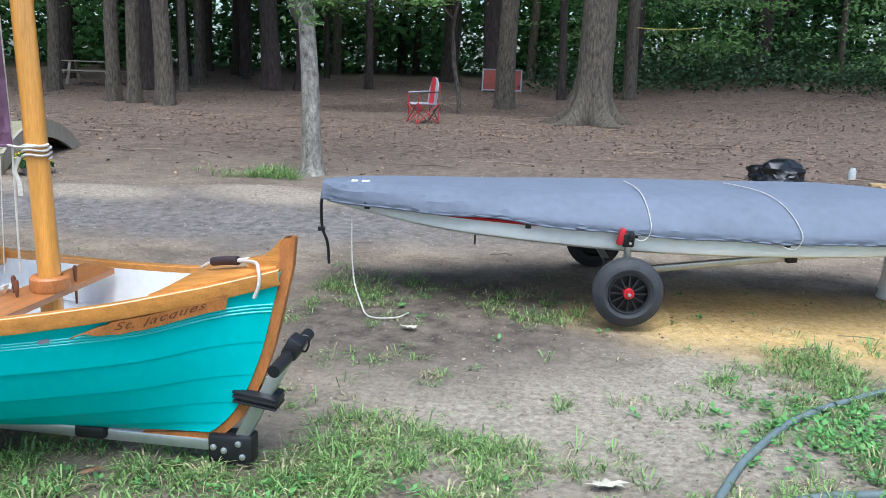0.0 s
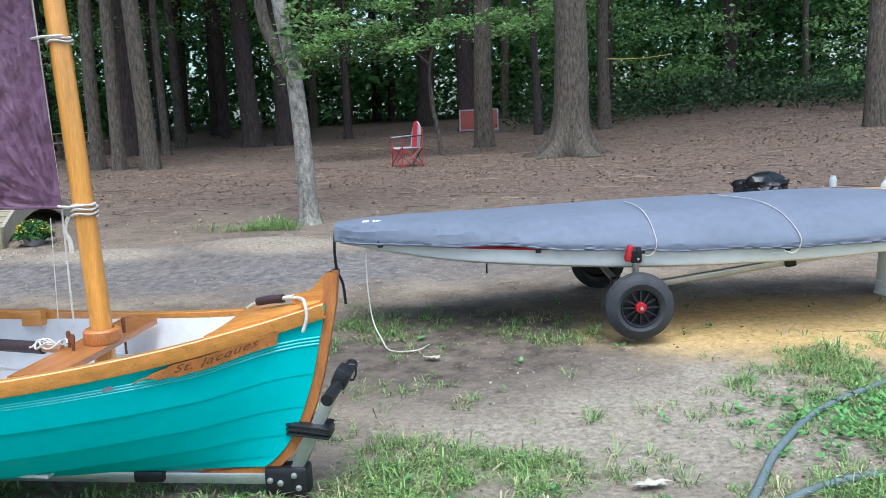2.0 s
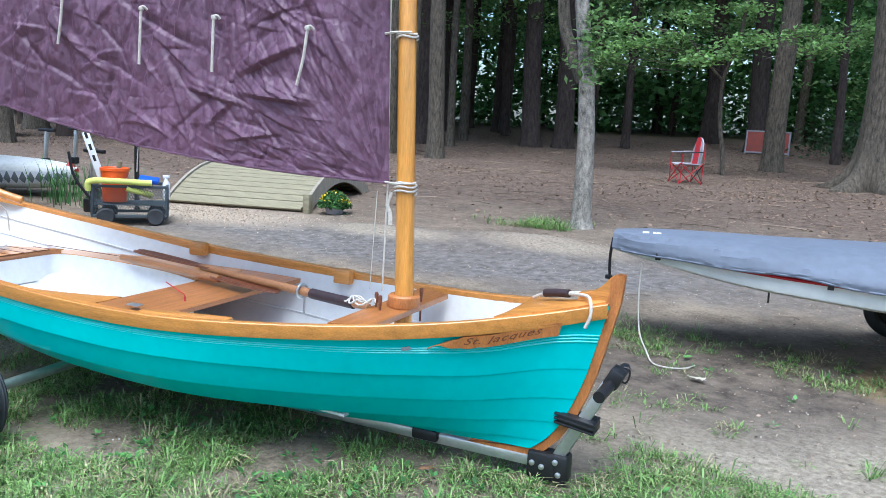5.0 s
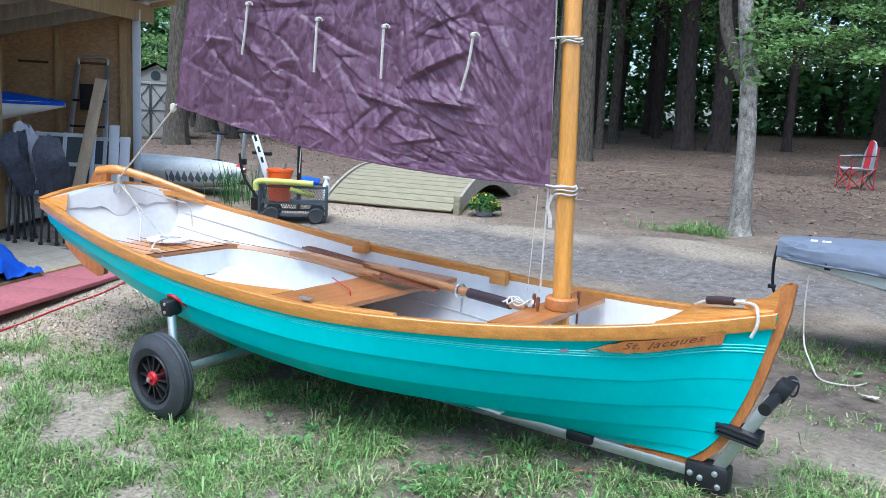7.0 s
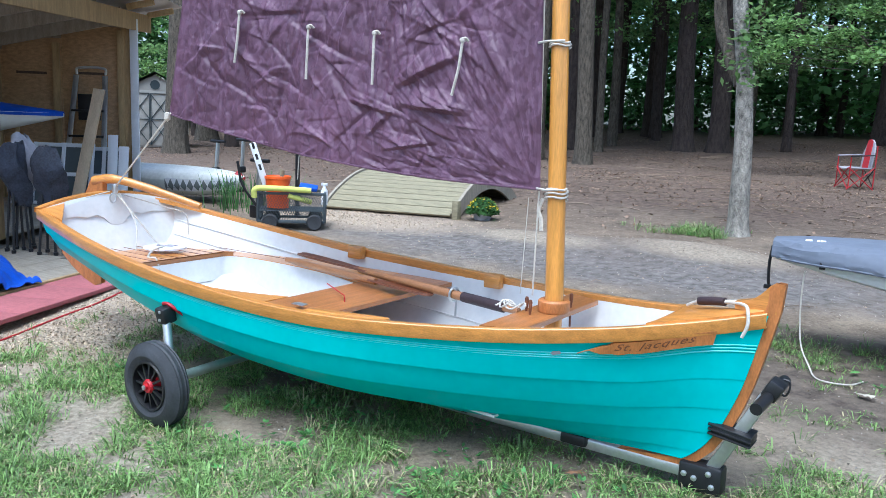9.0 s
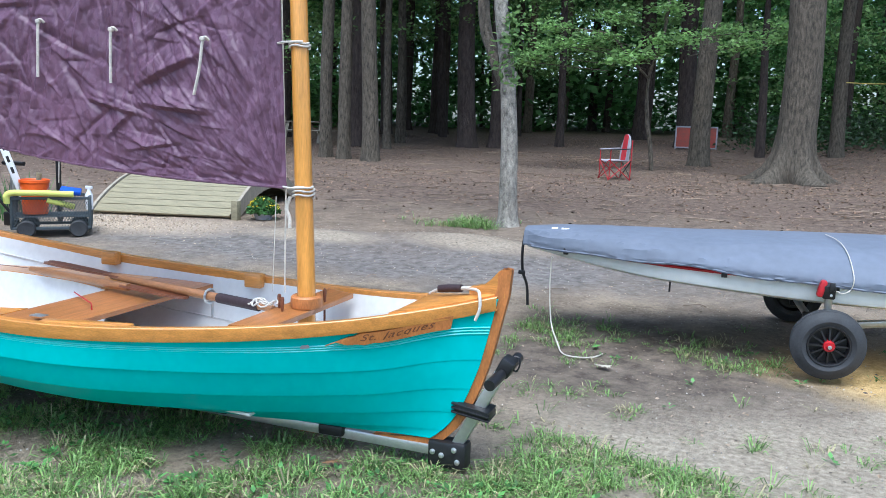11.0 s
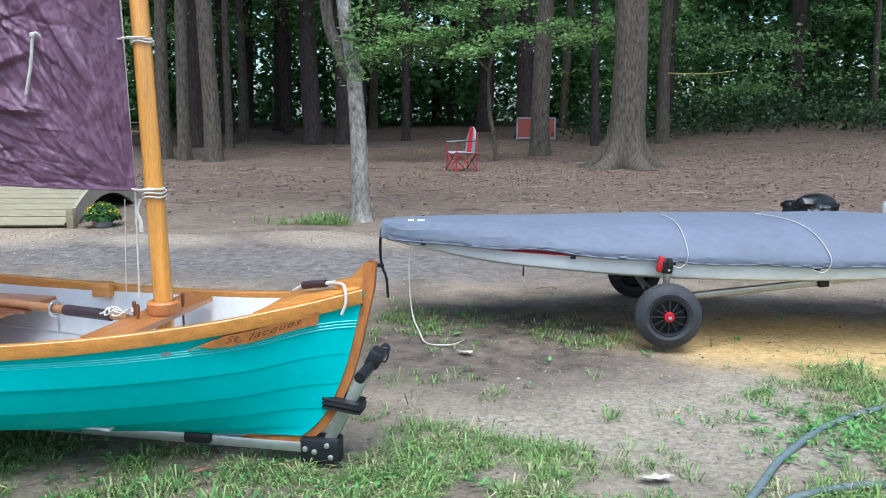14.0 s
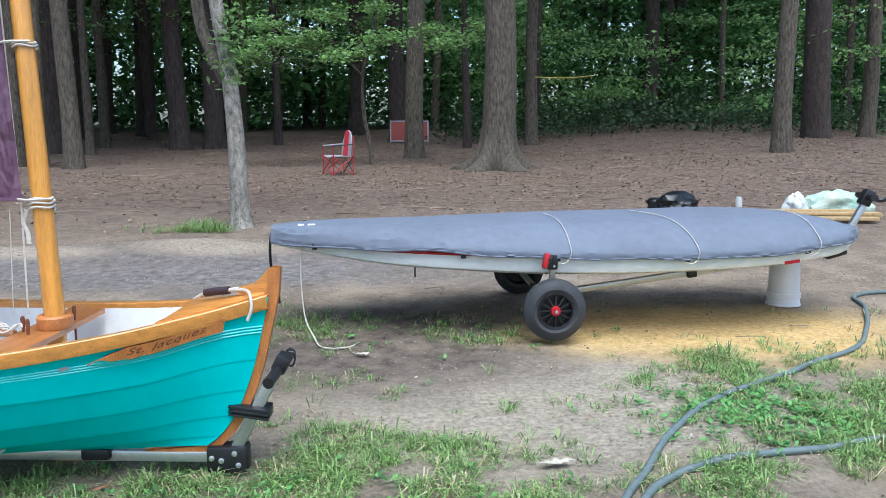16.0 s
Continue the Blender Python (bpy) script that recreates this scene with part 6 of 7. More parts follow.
for k, (a, b) in enumerate(((0.05, 0.04), (-0.03, 0.08), (0.09, -0.02))):
    tl = thing("tool_handle", "pale wooden tool handle in the orange bucket", "tool", tuple(bc + Vector((a * 0.5, b * 0.5, 0.02))), group="tools in the bucket")
    part("shaft", tube(bmesh.new(), [bc + Vector((a * 0.5, b * 0.5, 0.02)), bc + Vector((a, b, 0.45))], [0.012, 0.016], 8), M_PLANK, tl)
M_NOODLE = mat("yellow_foam", (0.62, 0.66, 0.16), 0.85, var=0.12)
nd0 = [cor[0] + ce * -0.04 + Vector((0, 0, zt - 0.05)), cor[0] + ce * -0.02 - cn * 0.02 + Vector((0, 0, zt + 0.05)), cor[0] + ce * 0.2 - cn * 0.03 + Vector((0, 0, zt + 0.06)), cor[0] + ce * 0.62 - cn * 0.03 + Vector((0, 0, zt + 0.045))]
solo("foam_noodle", tube(bmesh.new(), smooth_path(nd0), 0.034, 12), M_NOODLE, "pale yellow foam noodle over the cart rim", "foam")
solo("foam_noodle", tube(bmesh.new(), [cor[0] + ce * 0.35 + Vector((0, 0, zt - 0.02)), cor[0] + ce * 0.62 + cn * 0.05 + Vector((0, 0, zt - 0.10))], 0.032, 12), M_NOODLE, "short end of yellow foam inside the cart", "foam")
c = Vector((cx, cy, zt)) + ce * 0.16
solo("dustpan", box(bmesh.new(), (0.22, 0.16, 0.05), Matrix.Translation(c + Vector((0, 0, 0.06))) @ pose(0, 0, 0, 12, 8, 40), 0.015), M_BLUE, "bright blue plastic tool on the cart", "tool")
sb = thing("spray_bottle", "white plastic spray bottle at the cart's end", "bottle", tuple(c + ce * 0.19))
part("body", lathe(bmesh.new(), [(0.0, -0.15), (0.04, -0.15), (0.042, 0.02), (0.02, 0.06), (0.016, 0.09), (0.0, 0.09)], 16, Matrix.Translation(c + ce * 0.19)), M_BUCKET, sb)
part("trigger", box(bmesh.new(), (0.09, 0.03, 0.035), Matrix.Translation(c + ce * 0.19 + Vector((0, 0, 0.10))), 0.008), M_BUCKET, sb)

# ---- kayak with painted teeth on its cart, spare dolly uprights ----
K0, K1 = Vector((-8.95, 7.55, 0)), Vector((-11.5, 6.9, 0))
kx = (K1 - K0).normalized()
ky = Vector((-kx.y, kx.x, 0))
kayak = thing("kayak", "grey and white kayak with painted shark teeth", "kayak", tuple(K0.lerp(K1, 0.4) + Vector((0, 0, 0.2))))
M_KAY = mat("grey_kayak_plastic", (0.70, 0.71, 0.68), 0.45, var=0.2, scale=3)
M_KAYD = mat("dark_kayak_plastic", (0.16, 0.18, 0.18), 0.45, var=0.2, scale=3)
k_half = curve_of([(0, 0.02), (0.04, 0.12), (0.15, 0.26), (0.35, 0.36), (0.6, 0.38), (1.0, 0.38)])
k_bot = curve_of([(0, 0.50), (0.04, 0.36), (0.15, 0.27), (0.4, 0.22), (1.0, 0.22)])
k_top = curve_of([(0, 0.56), (0.1, 0.62), (0.4, 0.66), (1.0, 0.66)])
def at_k(u, y, z):
    return K0 + (K1 - K0) * u + ky * y + Vector((0, 0, z))


up_rows, lo_rows = [], []
for u in np.linspace(0, 1, 24):
    hb, z0, z1 = k_half(u), k_bot(u), k_top(u)
    zm = z0 + (z1 - z0) * 0.55
    lo_rows.append([at_k(u, hb * math.sin(a), zm - (zm - z0) * max(0, math.cos(a)) ** 0.7) for a in np.linspace(-math.pi / 2, math.pi / 2, 13)])
    up_rows.append([at_k(u, hb * math.sin(a), zm + (z1 - zm) * max(0, math.cos(a)) ** 0.7) for a in np.linspace(-math.pi / 2, math.pi / 2, 13)])
part("hull", grid(bmesh.new(), lo_rows), M_KAY, kayak, "pale grey hull")
part("deck", grid(bmesh.new(), up_rows), M_KAY, kayak)
for s in (-1, 1):
    bm = bmesh.new()
    us2 = np.linspace(0.03, 0.42, 11)
    for i in range(10):
        for hb0, h0, h1 in ((0.0, 0.62, 0.36), (0.0, 0.20, 0.38)):
            u0, u1 = us2[i], us2[i + 1]
            um = (u0 + u1) / 2
            def kp(u, h):
                z0, z1 = k_bot(u), k_top(u)
                zm = z0 + (z1 - z0) * 0.55
                z = z0 + (z1 - z0) * h
                cs = min(1, abs(z - zm) / max((zm - z0) if z < zm else (z1 - zm), 1e-3)) ** (1 / 0.7)
                return at_k(u, s * (k_half(u) * math.sqrt(max(0, 1 - cs * cs)) + 0.012), z)
            bm.faces.new([bm.verts.new(v) for v in (kp(u0, h0), kp(u1, h0), kp(um, h1))])
    part("teeth", bm, M_BUCKET, kayak, "white painted shark teeth")
    bm = bmesh.new()
    rows = [[kp(u, h) + Vector((0, 0, 0)) for h in (0.60, 0.50, 0.40, 0.30, 0.22)] for u in us2]
    grid(bm, [[at_k(0, 0, 0) + (p - at_k(0, 0, 0)) - ky * s * 0.007 for p in r] for r in rows])
    part("mouth", bm, M_KAYD, kayak, "dark painted mouth")
part("nose", tube(bmesh.new(), [at_k(0.0, 0, 0.52), at_k(0.03, 0, 0.53), at_k(0.05, 0, 0.54)], [0.03, 0.07, 0.09], 10), M_RED, kayak, "red nose tip")
for s in (-1, 1):
    part("trestle", box(bmesh.new(), (0.06, 0.06, 0.26), Matrix.Translation(at_k(0.5, s * 0.2, 0.12 + 0.1)), 0.005), M_POST, kayak, "wooden rest under the hull")

def dolly_upright(p, h, label):
    z = floor_z(p[0], p[1])
    t = thing("dolly_handle", label, "boat dolly", (p[0], p[1], z), group="spare dolly uprights")
    a, b = Vector((p[0], p[1], z)), Vector((p[0] + 0.08, p[1], z + h))
    part("upright", beam(bmesh.new(), a, b, 0.046, 0.046, 0.005, up=(1, 0, 0)), M_ALU, t, "aluminium upright")
    part("grip", tube(bmesh.new(), [b + Vector((-0.16, 0, 0.02)), b + Vector((0.16, 0, 0.02))], 0.025, 10), M_BLACK, t, "black cross grip")
    part("snubber", box(bmesh.new(), (0.10, 0.10, 0.10), Matrix.Translation(a.lerp(b, 0.45)), 0.015), M_BLACK, t)
    part("joint", box(bmesh.new(), (0.15, 0.09, 0.16), Matrix.Translation(a + Vector((0, 0, 0.08))), 0.015), M_BLACK, t)


dolly_upright((-10.33, 8.17), 0.80, "aluminium dolly upright with a black cross grip")
dolly_upright((-10.05, 8.45), 0.82, "aluminium dolly upright beside the kayak")
dolly_upright((-7.85, 6.75), 0.72, "small black dolly handle beside the cart")
pz = floor_z(-7.5, 7.15)
solo("black_stake", box(bmesh.new(), (0.045, 0.045, 0.98), Matrix.Translation((-7.5, 7.15, pz + 0.48)), 0.006), M_BLACK, "black metal stake with a white cord", "post")
solo("cord", tube(bmesh.new(), smooth_path([(-7.46, 7.11, pz + 0.92), (-7.39, 7.08, pz + 0.87), (-7.44, 7.11, pz + 0.78), (-7.46, 7.11, pz + 0.5)]), 0.007, 5), M_ROPE, "white cord tied to the stake", "rope")
cc = np.array([-8.6, 7.2, 0.1]) + rng.normal(size=(100, 3)) * np.array([0.30, 0.2, 0])
blades = []
for c0 in cc:
    h, a = rng.uniform(0.3, 0.62), rng.uniform(0, 6.28)
    l = np.array([math.cos(a), math.sin(a), 0]) * h * 0.3
    wv = np.array([math.sin(a), -math.cos(a), 0]) * 0.007
    m1, t1 = c0 + l * 0.4 + np.array([0, 0, h * 0.65]), c0 + l + np.array([0, 0, h])
    blades += [[c0 - wv, c0 + wv, m1 + wv, m1 - wv], [m1 - wv, m1 + wv, t1 + wv * 0.2, t1 - wv * 0.2]]
tagged(new("tall_grass", quads("tall_grass", np.array(blades), M_LEAF)), "clump of tall thin grass before the kayak", "grass", kind="stuff")

# ---- open shed ----
PA, PB = Vector((-7.92, 3.44, 0)), Vector((-10.29, 6.62, 0))
se = (PB - PA).normalized()
sn_ = Vector((-se.y, se.x, 0))          # into the shed
DZ = 0.15
shed = thing("open_shed", "open lean-to shed of treated posts with board walls", "shed", tuple(PA + sn_ * 1.5))
part("post", box(bmesh.new(), (0.165, 0.165, 2.75), Matrix.Translation(PA + Vector((0, 0, DZ + 1.37))) @ pose(0, 0, 0, 0, 0, math.degrees(math.atan2(se.y, se.x))), 0.008), M_POST, shed, "yellowish treated pine post with knots")
part("post", box(bmesh.new(), (0.15, 0.15, 2.6), Matrix.Translation(PB + Vector((0, 0, DZ + 1.30))) @ pose(0, 0, 0, 0, 0, math.degrees(math.atan2(se.y, se.x))), 0.006), M_POST, shed)
part("post", box(bmesh.new(), (0.15, 0.15, 2.7), Matrix.Translation(PA - se * 3.4 + Vector((0, 0, DZ + 1.35))), 0.006), M_POST, shed)
part("corner_trim", box(bmesh.new(), (0.03, 0.11, 2.55), Matrix.Translation(PB - se * 0.10 - sn_ * 0.11 + Vector((0, 0, DZ + 1.27))) @ pose(0, 0, 0, 0, 0, math.degrees(math.atan2(se.y, se.x))), 0.004), M_BUCKET, shed, "white corner board")
part("header", beam(bmesh.new(), PA - se * 3.6 - sn_ * 0.13 + Vector((0, 0, 2.35)), PB + se * 0.55 - sn_ * 0.13 + Vector((0, 0, 2.69)), 0.045, 0.24), M_POST, shed, "header beam over the opening")


def roof_at(s):
    """Height of the roof sheet at a depth behind the front posts."""
    return 2.82 - 0.22 * s


for k in range(8):
    b0 = PB + se * (0.40 - k * 0.9)
    part("rafter", beam(bmesh.new(), b0 - sn_ * 0.10 + Vector((0, 0, roof_at(-0.10) - 0.14)), b0 + sn_ * 3.4 + Vector((0, 0, roof_at(3.4) - 0.14)), 0.045, 0.22), M_DECK, shed)
    part("rafter_tail", beam(bmesh.new(), b0 - sn_ * 0.156 + Vector((0, 0, roof_at(-0.15) - 0.05)), b0 - sn_ * 0.52 + Vector((0, 0, roof_at(-0.52) - 0.05)), 0.045, 0.08), M_POST, shed)
for d_ in (0.7, 1.7, 2.7):
    part("purlin", beam(bmesh.new(), PB + se * 0.5 + sn_ * d_ + Vector((0, 0, roof_at(d_) - 0.016)), PB - se * 6.2 + sn_ * d_ + Vector((0, 0, roof_at(d_) - 0.016)), 0.09, 0.03), M_DECK, shed)
rows = []
for k in range(60):
    b0 = PB + se * (0.6 - k * 0.115)
    wv = 0.012 * (k % 2)
    rows.append([b0 - sn_ * 0.6 + Vector((0, 0, roof_at(-0.6) + 0.012 + wv)), b0 + sn_ * 3.6 + Vector((0, 0, roof_at(3.6) + 0.012 + wv))])
part("roof", grid(bmesh.new(), rows, 0.006), M_ALU, shed, "corrugated metal roof")
for k in range(4):
    s0 = 0.10 + 0.82 * k
    h = roof_at(s0 + 0.82) - 0.04 - DZ
    a = PB + sn_ * s0 - se * 0.02 + Vector((0, 0, DZ + h / 2))
    part("wall_panel", beam(bmesh.new(), a, a + sn_ * 0.815, 0.014, h, 0.002), M_OSB, shed, "unpainted strand board panel")
    part("panel_print", box(bmesh.new(), (0.42, 0.003, 0.035), Matrix.Translation(PB + sn_ * (s0 + 0.42) - se * 0.0295 + Vector((0, 0, 1.93 - 0.015 * k))) @ pose(0, 0, 0, 0, 0, math.degrees(math.atan2(sn_.y, sn_.x))), 0), M_STAMP, shed, "dark stamped marking on the board")
for k in range(4):
    s0 = 0.16 + 0.82 * k if k else 0.085
    a = PB + sn_ * s0 - se * 0.066
    part("stud", beam(bmesh.new(), a + Vector((0, 0, DZ)), a + Vector((0, 0, roof_at(s0) - 0.27)), 0.05, 0.09, 0.003, up=sn_), M_POST, shed, "wall stud")
a = PA - se * 3.4 + sn_ * 3.42 + Vector((0, 0, DZ + 0.955))
part("wall_panel", beam(bmesh.new(), a, a + se * 7.3, 0.014, 1.89, 0.002), M_OSB, shed, "board wall at the back")
FZ = 0.06
for k in range(11):
    a = PA - se * 3.4 + sn_ * (3.2 - k * 0.30)
    b = PB + sn_ * (3.2 - k * 0.30)
    part("deck_board", beam(bmesh.new(), a + Vector((0, 0, DZ - 0.018)), b + Vector((0, 0, DZ - 0.018)), 0.29, 0.036, 0.004), M_DECK, shed, "weathered deck board")
for k in range(9):
    a, b = Vector((-5.57 - 0.31 * k, 1.0, FZ - 0.018)), Vector((-6.57 - 0.31 * k, 3.62, FZ - 0.018))
    part("deck_board", beam(bmesh.new(), a, b, 0.283, 0.036, 0.004), M_DECK, shed, "weathered deck board")
part("deck_edge", beam(bmesh.new(), (-5.40, 1.0, FZ - 0.05), (-6.40, 3.62, FZ - 0.05), 0.04, 0.10), M_POST, shed, "yellowish deck edge board")
for k in range(5):
    p = Vector((-5.20, 1.42, 0)).lerp(Vector((-6.04, 3.40, 0)), (k + 0.5) / 5)
    pz = 0.005
    solo("rubber_paver", box(bmesh.new(), (0.50, 0.425, 0.035), Matrix.Translation((p.x, p.y, pz + 0.022)) @ pose(0, 0, 0, 0, 0, 22), 0.006), M_MAT, "dull red rubber paver before the deck", "paver", group="row of pavers")

# things in and before the shed
lad = thing("stepladder", "aluminium stepladder with dark treads leaning on the board wall", "ladder", tuple(PB + sn_ * 1.1 - se * 0.45 + Vector((0, 0, DZ))))
for s in (-0.22, 0.22):
    a = PB + sn_ * (0.48 + s * 1.25) - se * 0.55 + Vector((0, 0, DZ))
    b = PB + sn_ * (0.48 + s * 0.9) - se * 0.14 + Vector((0, 0, DZ + 1.75))
    part("stile", beam(bmesh.new(), a, b, 0.03, 0.07, 0.006, up=sn_), M_ALU, lad)
for f in (0.12, 0.32, 0.52, 0.72):
    w0 = 0.22 * (1.25 - 0.35 * f)
    c = (PB + sn_ * 0.48 - se * 0.55 + Vector((0, 0, DZ))).lerp(PB + sn_ * 0.48 - se * 0.14 + Vector((0, 0, DZ + 1.75)), f)
    part("tread", beam(bmesh.new(), c - sn_ * w0, c + sn_ * w0, 0.11, 0.03, 0.004), M_BLACK, lad, "dark tread")
c = PB + sn_ * 0.48 - se * 0.12 + Vector((0, 0, DZ + 1.76))
part("top_bow", tube(bmesh.new(), smooth_path([c - sn_ * 0.2, c - sn_ * 0.17 + Vector((0, 0, 0.09)), c + sn_ * 0.17 + Vector((0, 0, 0.09)), c + sn_ * 0.2]), 0.018, 8), M_ALU, lad)
part("tray", box(bmesh.new(), (0.30, 0.05, 0.36), Matrix.Translation(c - se * 0.10 + Vector((0, 0, -0.45))) @ pose(0, 0, 0, 0, 0, math.degrees(math.atan2(sn_.y, sn_.x))), 0.01), M_BLACK, lad)

dg = thing("covered_dinghy", "white dinghy under a bright blue cover on a rack", "boat", tuple(PA + sn_ * 1.6 + Vector((0, 0, 1.3))))
q0 = PA + sn_ * 0.38 + se * 2.65 + Vector((0, 0, 1.27))
rows_h, rows_c = [], []
dd = (sn_ - se * 0.12).normalized()
dyv = Vector((-dd.y, dd.x, 0))
for u in np.linspace(0, 1, 16):
    hb = 0.02 + 0.45 * math.sin(min(1, u * 1.6) * math.pi / 2)
    c = q0 + dd * (u * 2.7)
    rows_h.append([c + dyv * hb * math.sin(a) + Vector((0, 0, 0.10 - (0.05 + 0.28 * min(1, u * 2.5)) * max(0, math.cos(a)) ** 0.8)) for a in np.linspace(-1.57, 1.57, 11)])
    rows_c.append([c + dyv * (hb + 0.02) * math.sin(a) + Vector((0, 0, 0.06 + (0.06 + 0.22 * min(1, u * 1.5)) * max(0, math.cos(a)) ** 1.3)) for a in np.linspace(-1.57, 1.57, 11)])
part("hull", grid(bmesh.new(), rows_h), M_GEL, dg)
part("cover", grid(bmesh.new(), rows_c), M_BLUE, dg, "bright blue cover")
for f in (0.25, 0.8):
    c = q0 + dd * 2.7 * f
    for s in (-0.35, 0.35):
        part("rack_leg", beam(bmesh.new(), c + dyv * s + Vector((0, 0, DZ - 1.30)), c + dyv * s + Vector((0, 0, -0.05)), 0.05, 0.05, 0.004, up=dd), M_POST, dg, "wooden rack leg")

M_RAW = mat("raw_pine_board", (0.62, 0.47, 0.31), 0.7, var=0.2, scale=4, stretch=(4, 4, 0.7))
def window_sash(base, tilt, w0, h0):
    s = thing("window_sash", "white-painted old window sash leaning in the shed", "window", (0, 0, 0), group="stored window sashes")
    for x in (-w0 / 2, 0, w0 / 2):
        part("bar", box(bmesh.new(), (0.05, 0.035, h0), Matrix.Translation((x, 0, h0 / 2)), 0.004), M_BUCKET, s)
    for z in (0.03, h0 * 0.5, h0 - 0.03):
        part("bar", box(bmesh.new(), (w0, 0.03, 0.05), Matrix.Translation((0, 0.002, z)), 0.004), M_BUCKET, s)
    part("pane", box(bmesh.new(), (w0 - 0.06, 0.006, h0 - 0.06), Matrix.Translation((0, 0.004, h0 / 2)), 0), mat("dim_glass", (0.10, 0.12, 0.13), 0.1, var=0.1), s, "dusty glass pane")
    s.matrix_basis = Matrix.Translation(base) @ pose(0, 0, 0, 0, 0, math.degrees(math.atan2(sn_.y, sn_.x)) + 180) @ pose(0, 0, 0, tilt, 0, 0)


window_sash(PB + sn_ * 0.62 - se * 0.95 + Vector((0, 0, DZ)), -14, 0.75, 0.85)
window_sash(PB + sn_ * 0.15 - se * 0.75 + Vector((0, 0, DZ)), -12, 0.6, 0.8)
a = PB + sn_ * 0.34 - se * 1.15 + Vector((0, 0, DZ))
solo("leaning_board", beam(bmesh.new(), a, PB + sn_ * 0.14 - se * 0.75 + Vector((0, 0, DZ + 1.55)), 0.03, 0.15, 0.004, up=sn_), M_RAW, "pale unpainted board leaning upright", "lumber")
for f, h in ((0.0, 0.95), (-0.14, 0.80)):
    a = PB + sn_ * f - se * 0.8 + Vector((0, 0, DZ))
    solo("white_board", beam(bmesh.new(), a, a + Vector((0, 0, h)) + se * 0.12, 0.025, 0.13, 0.003, up=sn_), M_BUCKET, "white-painted trim board standing on end", "lumber", group="white trim boards")
tr = thing("orange_trestle", "folded red metal stand under the rack", "stand", tuple(PA + se * 1.6 + sn_ * 0.9 + Vector((0, 0, DZ))))
for s in (-0.08, 0.08):
    a = PA + se * 1.7 + sn_ * 0.95 + Vector((0, 0, DZ))
    part("leg", tube(bmesh.new(), [a + se * s, a + se * s * 0.6 + Vector((0, 0, 1.1))], 0.016, 8), M_RED, tr)

M_NAVY = mat("navy_cloth", (0.045, 0.05, 0.068), 0.85, var=0.6, scale=9, bump=0.6, bscale=14)
def folded_chair(p, turn, tall, material, label):
    c = thing("folded_chair", label, "chair", (0, 0, 0), group="folded camp chairs")
    bm = bmesh.new()
    rows = []
    for z in np.linspace(0, 1, 14):
        r = 0.035 + 0.085 * math.sin(0.4 + z * 2.5) ** 0.7
        rows.append([Vector((r * math.cos(a) * (1 + 0.35 * math.sin(3 * a + 4 * z) + 0.5 * noise.noise((math.cos(a) * 2, math.sin(a) * 2, 4 * z + tall * 9))), r * math.sin(a) * (1 + 0.3 * math.cos(2 * a + 5 * z)) + 0.05 * math.sin(5 * z + tall * 7), tall * (0.42 + 0.56 * z + 0.05 * noise.noise((math.cos(a) * 1.5, math.sin(a) * 1.5, tall * 20 + z))))) for a in np.linspace(0, 6.2832, 25)])
    part("folded_cloth", grid(bm, rows), material, c, "bunched dark cloth")
    for k in range(4):
        a = k * 1.57 + 0.5
        part("leg", tube(bmesh.new(), [(0.11 * math.cos(a), 0.11 * math.sin(a), 0.0), (0.035 * math.cos(a), 0.035 * math.sin(a), tall * 0.9)], 0.012, 7), M_BLACK, c)
        part("foot", lathe(bmesh.new(), [(0.0, 0.0), (0.02, 0.0), (0.022, 0.03), (0.0, 0.035)], 8, Matrix.Translation((0.11 * math.cos(a), 0.11 * math.sin(a), 0))), M_BLACK, c)
    c.matrix_basis = pose(*p, 0, 0, turn)


folded_chair((-7.60, 3.52, FZ), 10, 1.05, M_NAVY, "dark blue folded camp chair standing on the deck")
folded_chair((-7.28, 3.66, FZ), 50, 1.02, M_NAVY, "folded dark camp chair leaning by the post")
folded_chair((-7.78, 3.68, FZ), 80, 1.12, M_GREYCLOTH, "grey folded camp chair behind the dark one")

bm = bmesh.new()
rows = []
for j in np.linspace(-1, 1, 40):
    row = []
    for i in np.linspace(-1, 1, 40):
        x, y = -6.30 + 0.62 * i - 0.15 * j, 2.35 + 0.52 * j
        h = max(0, 1 - i * i * 0.9 - j * j * 0.9) ** 0.6 * (0.26 + 0.10 * noise.noise((i * 2, j * 2, 3))) + 0.05 * abs(noise.noise((i * 5, j * 5, 1))) + 0.03 * abs(noise.noise((i * 11, j * 11, 6)))
        row.append(Vector((x - 0.22 + 0.05 * noise.noise((i * 3, j * 3, 8)), y + 0.05 * noise.noise((j * 3, i * 3, 5)), FZ + 0.012 + h)))
    rows.append(row)
solo("blue_tarp", grid(bmesh.new(), rows, 0.004), M_BLUE, "bright blue cloth cover heaped on the deck", "tarpaulin")

# far storage shed
fs = thing("storage_shed", "small pale garden storage shed with dark cross-braced doors", "shed", (0, 0, 0))
M_SHED = mat("pale_plastic_siding", (0.36, 0.34, 0.30), 0.7, var=0.1)
M_DKT = mat("dark_trim", (0.03, 0.045, 0.05), 0.6)
part("wall", box(bmesh.new(), (1.9, 1.6, 1.75), Matrix.Translation((0, 0, 0.87)), 0.01), M_SHED, fs)
bm = bmesh.new()
pr = [(-1.0, 1.72), (0, 2.25), (1.0, 1.72), (0.96, 1.66), (0, 2.15), (-0.96, 1.66)]
grid(bm, [[Vector((x, y, z)) for x, z in pr + pr[:1]] for y in (-0.9, 0.9)])
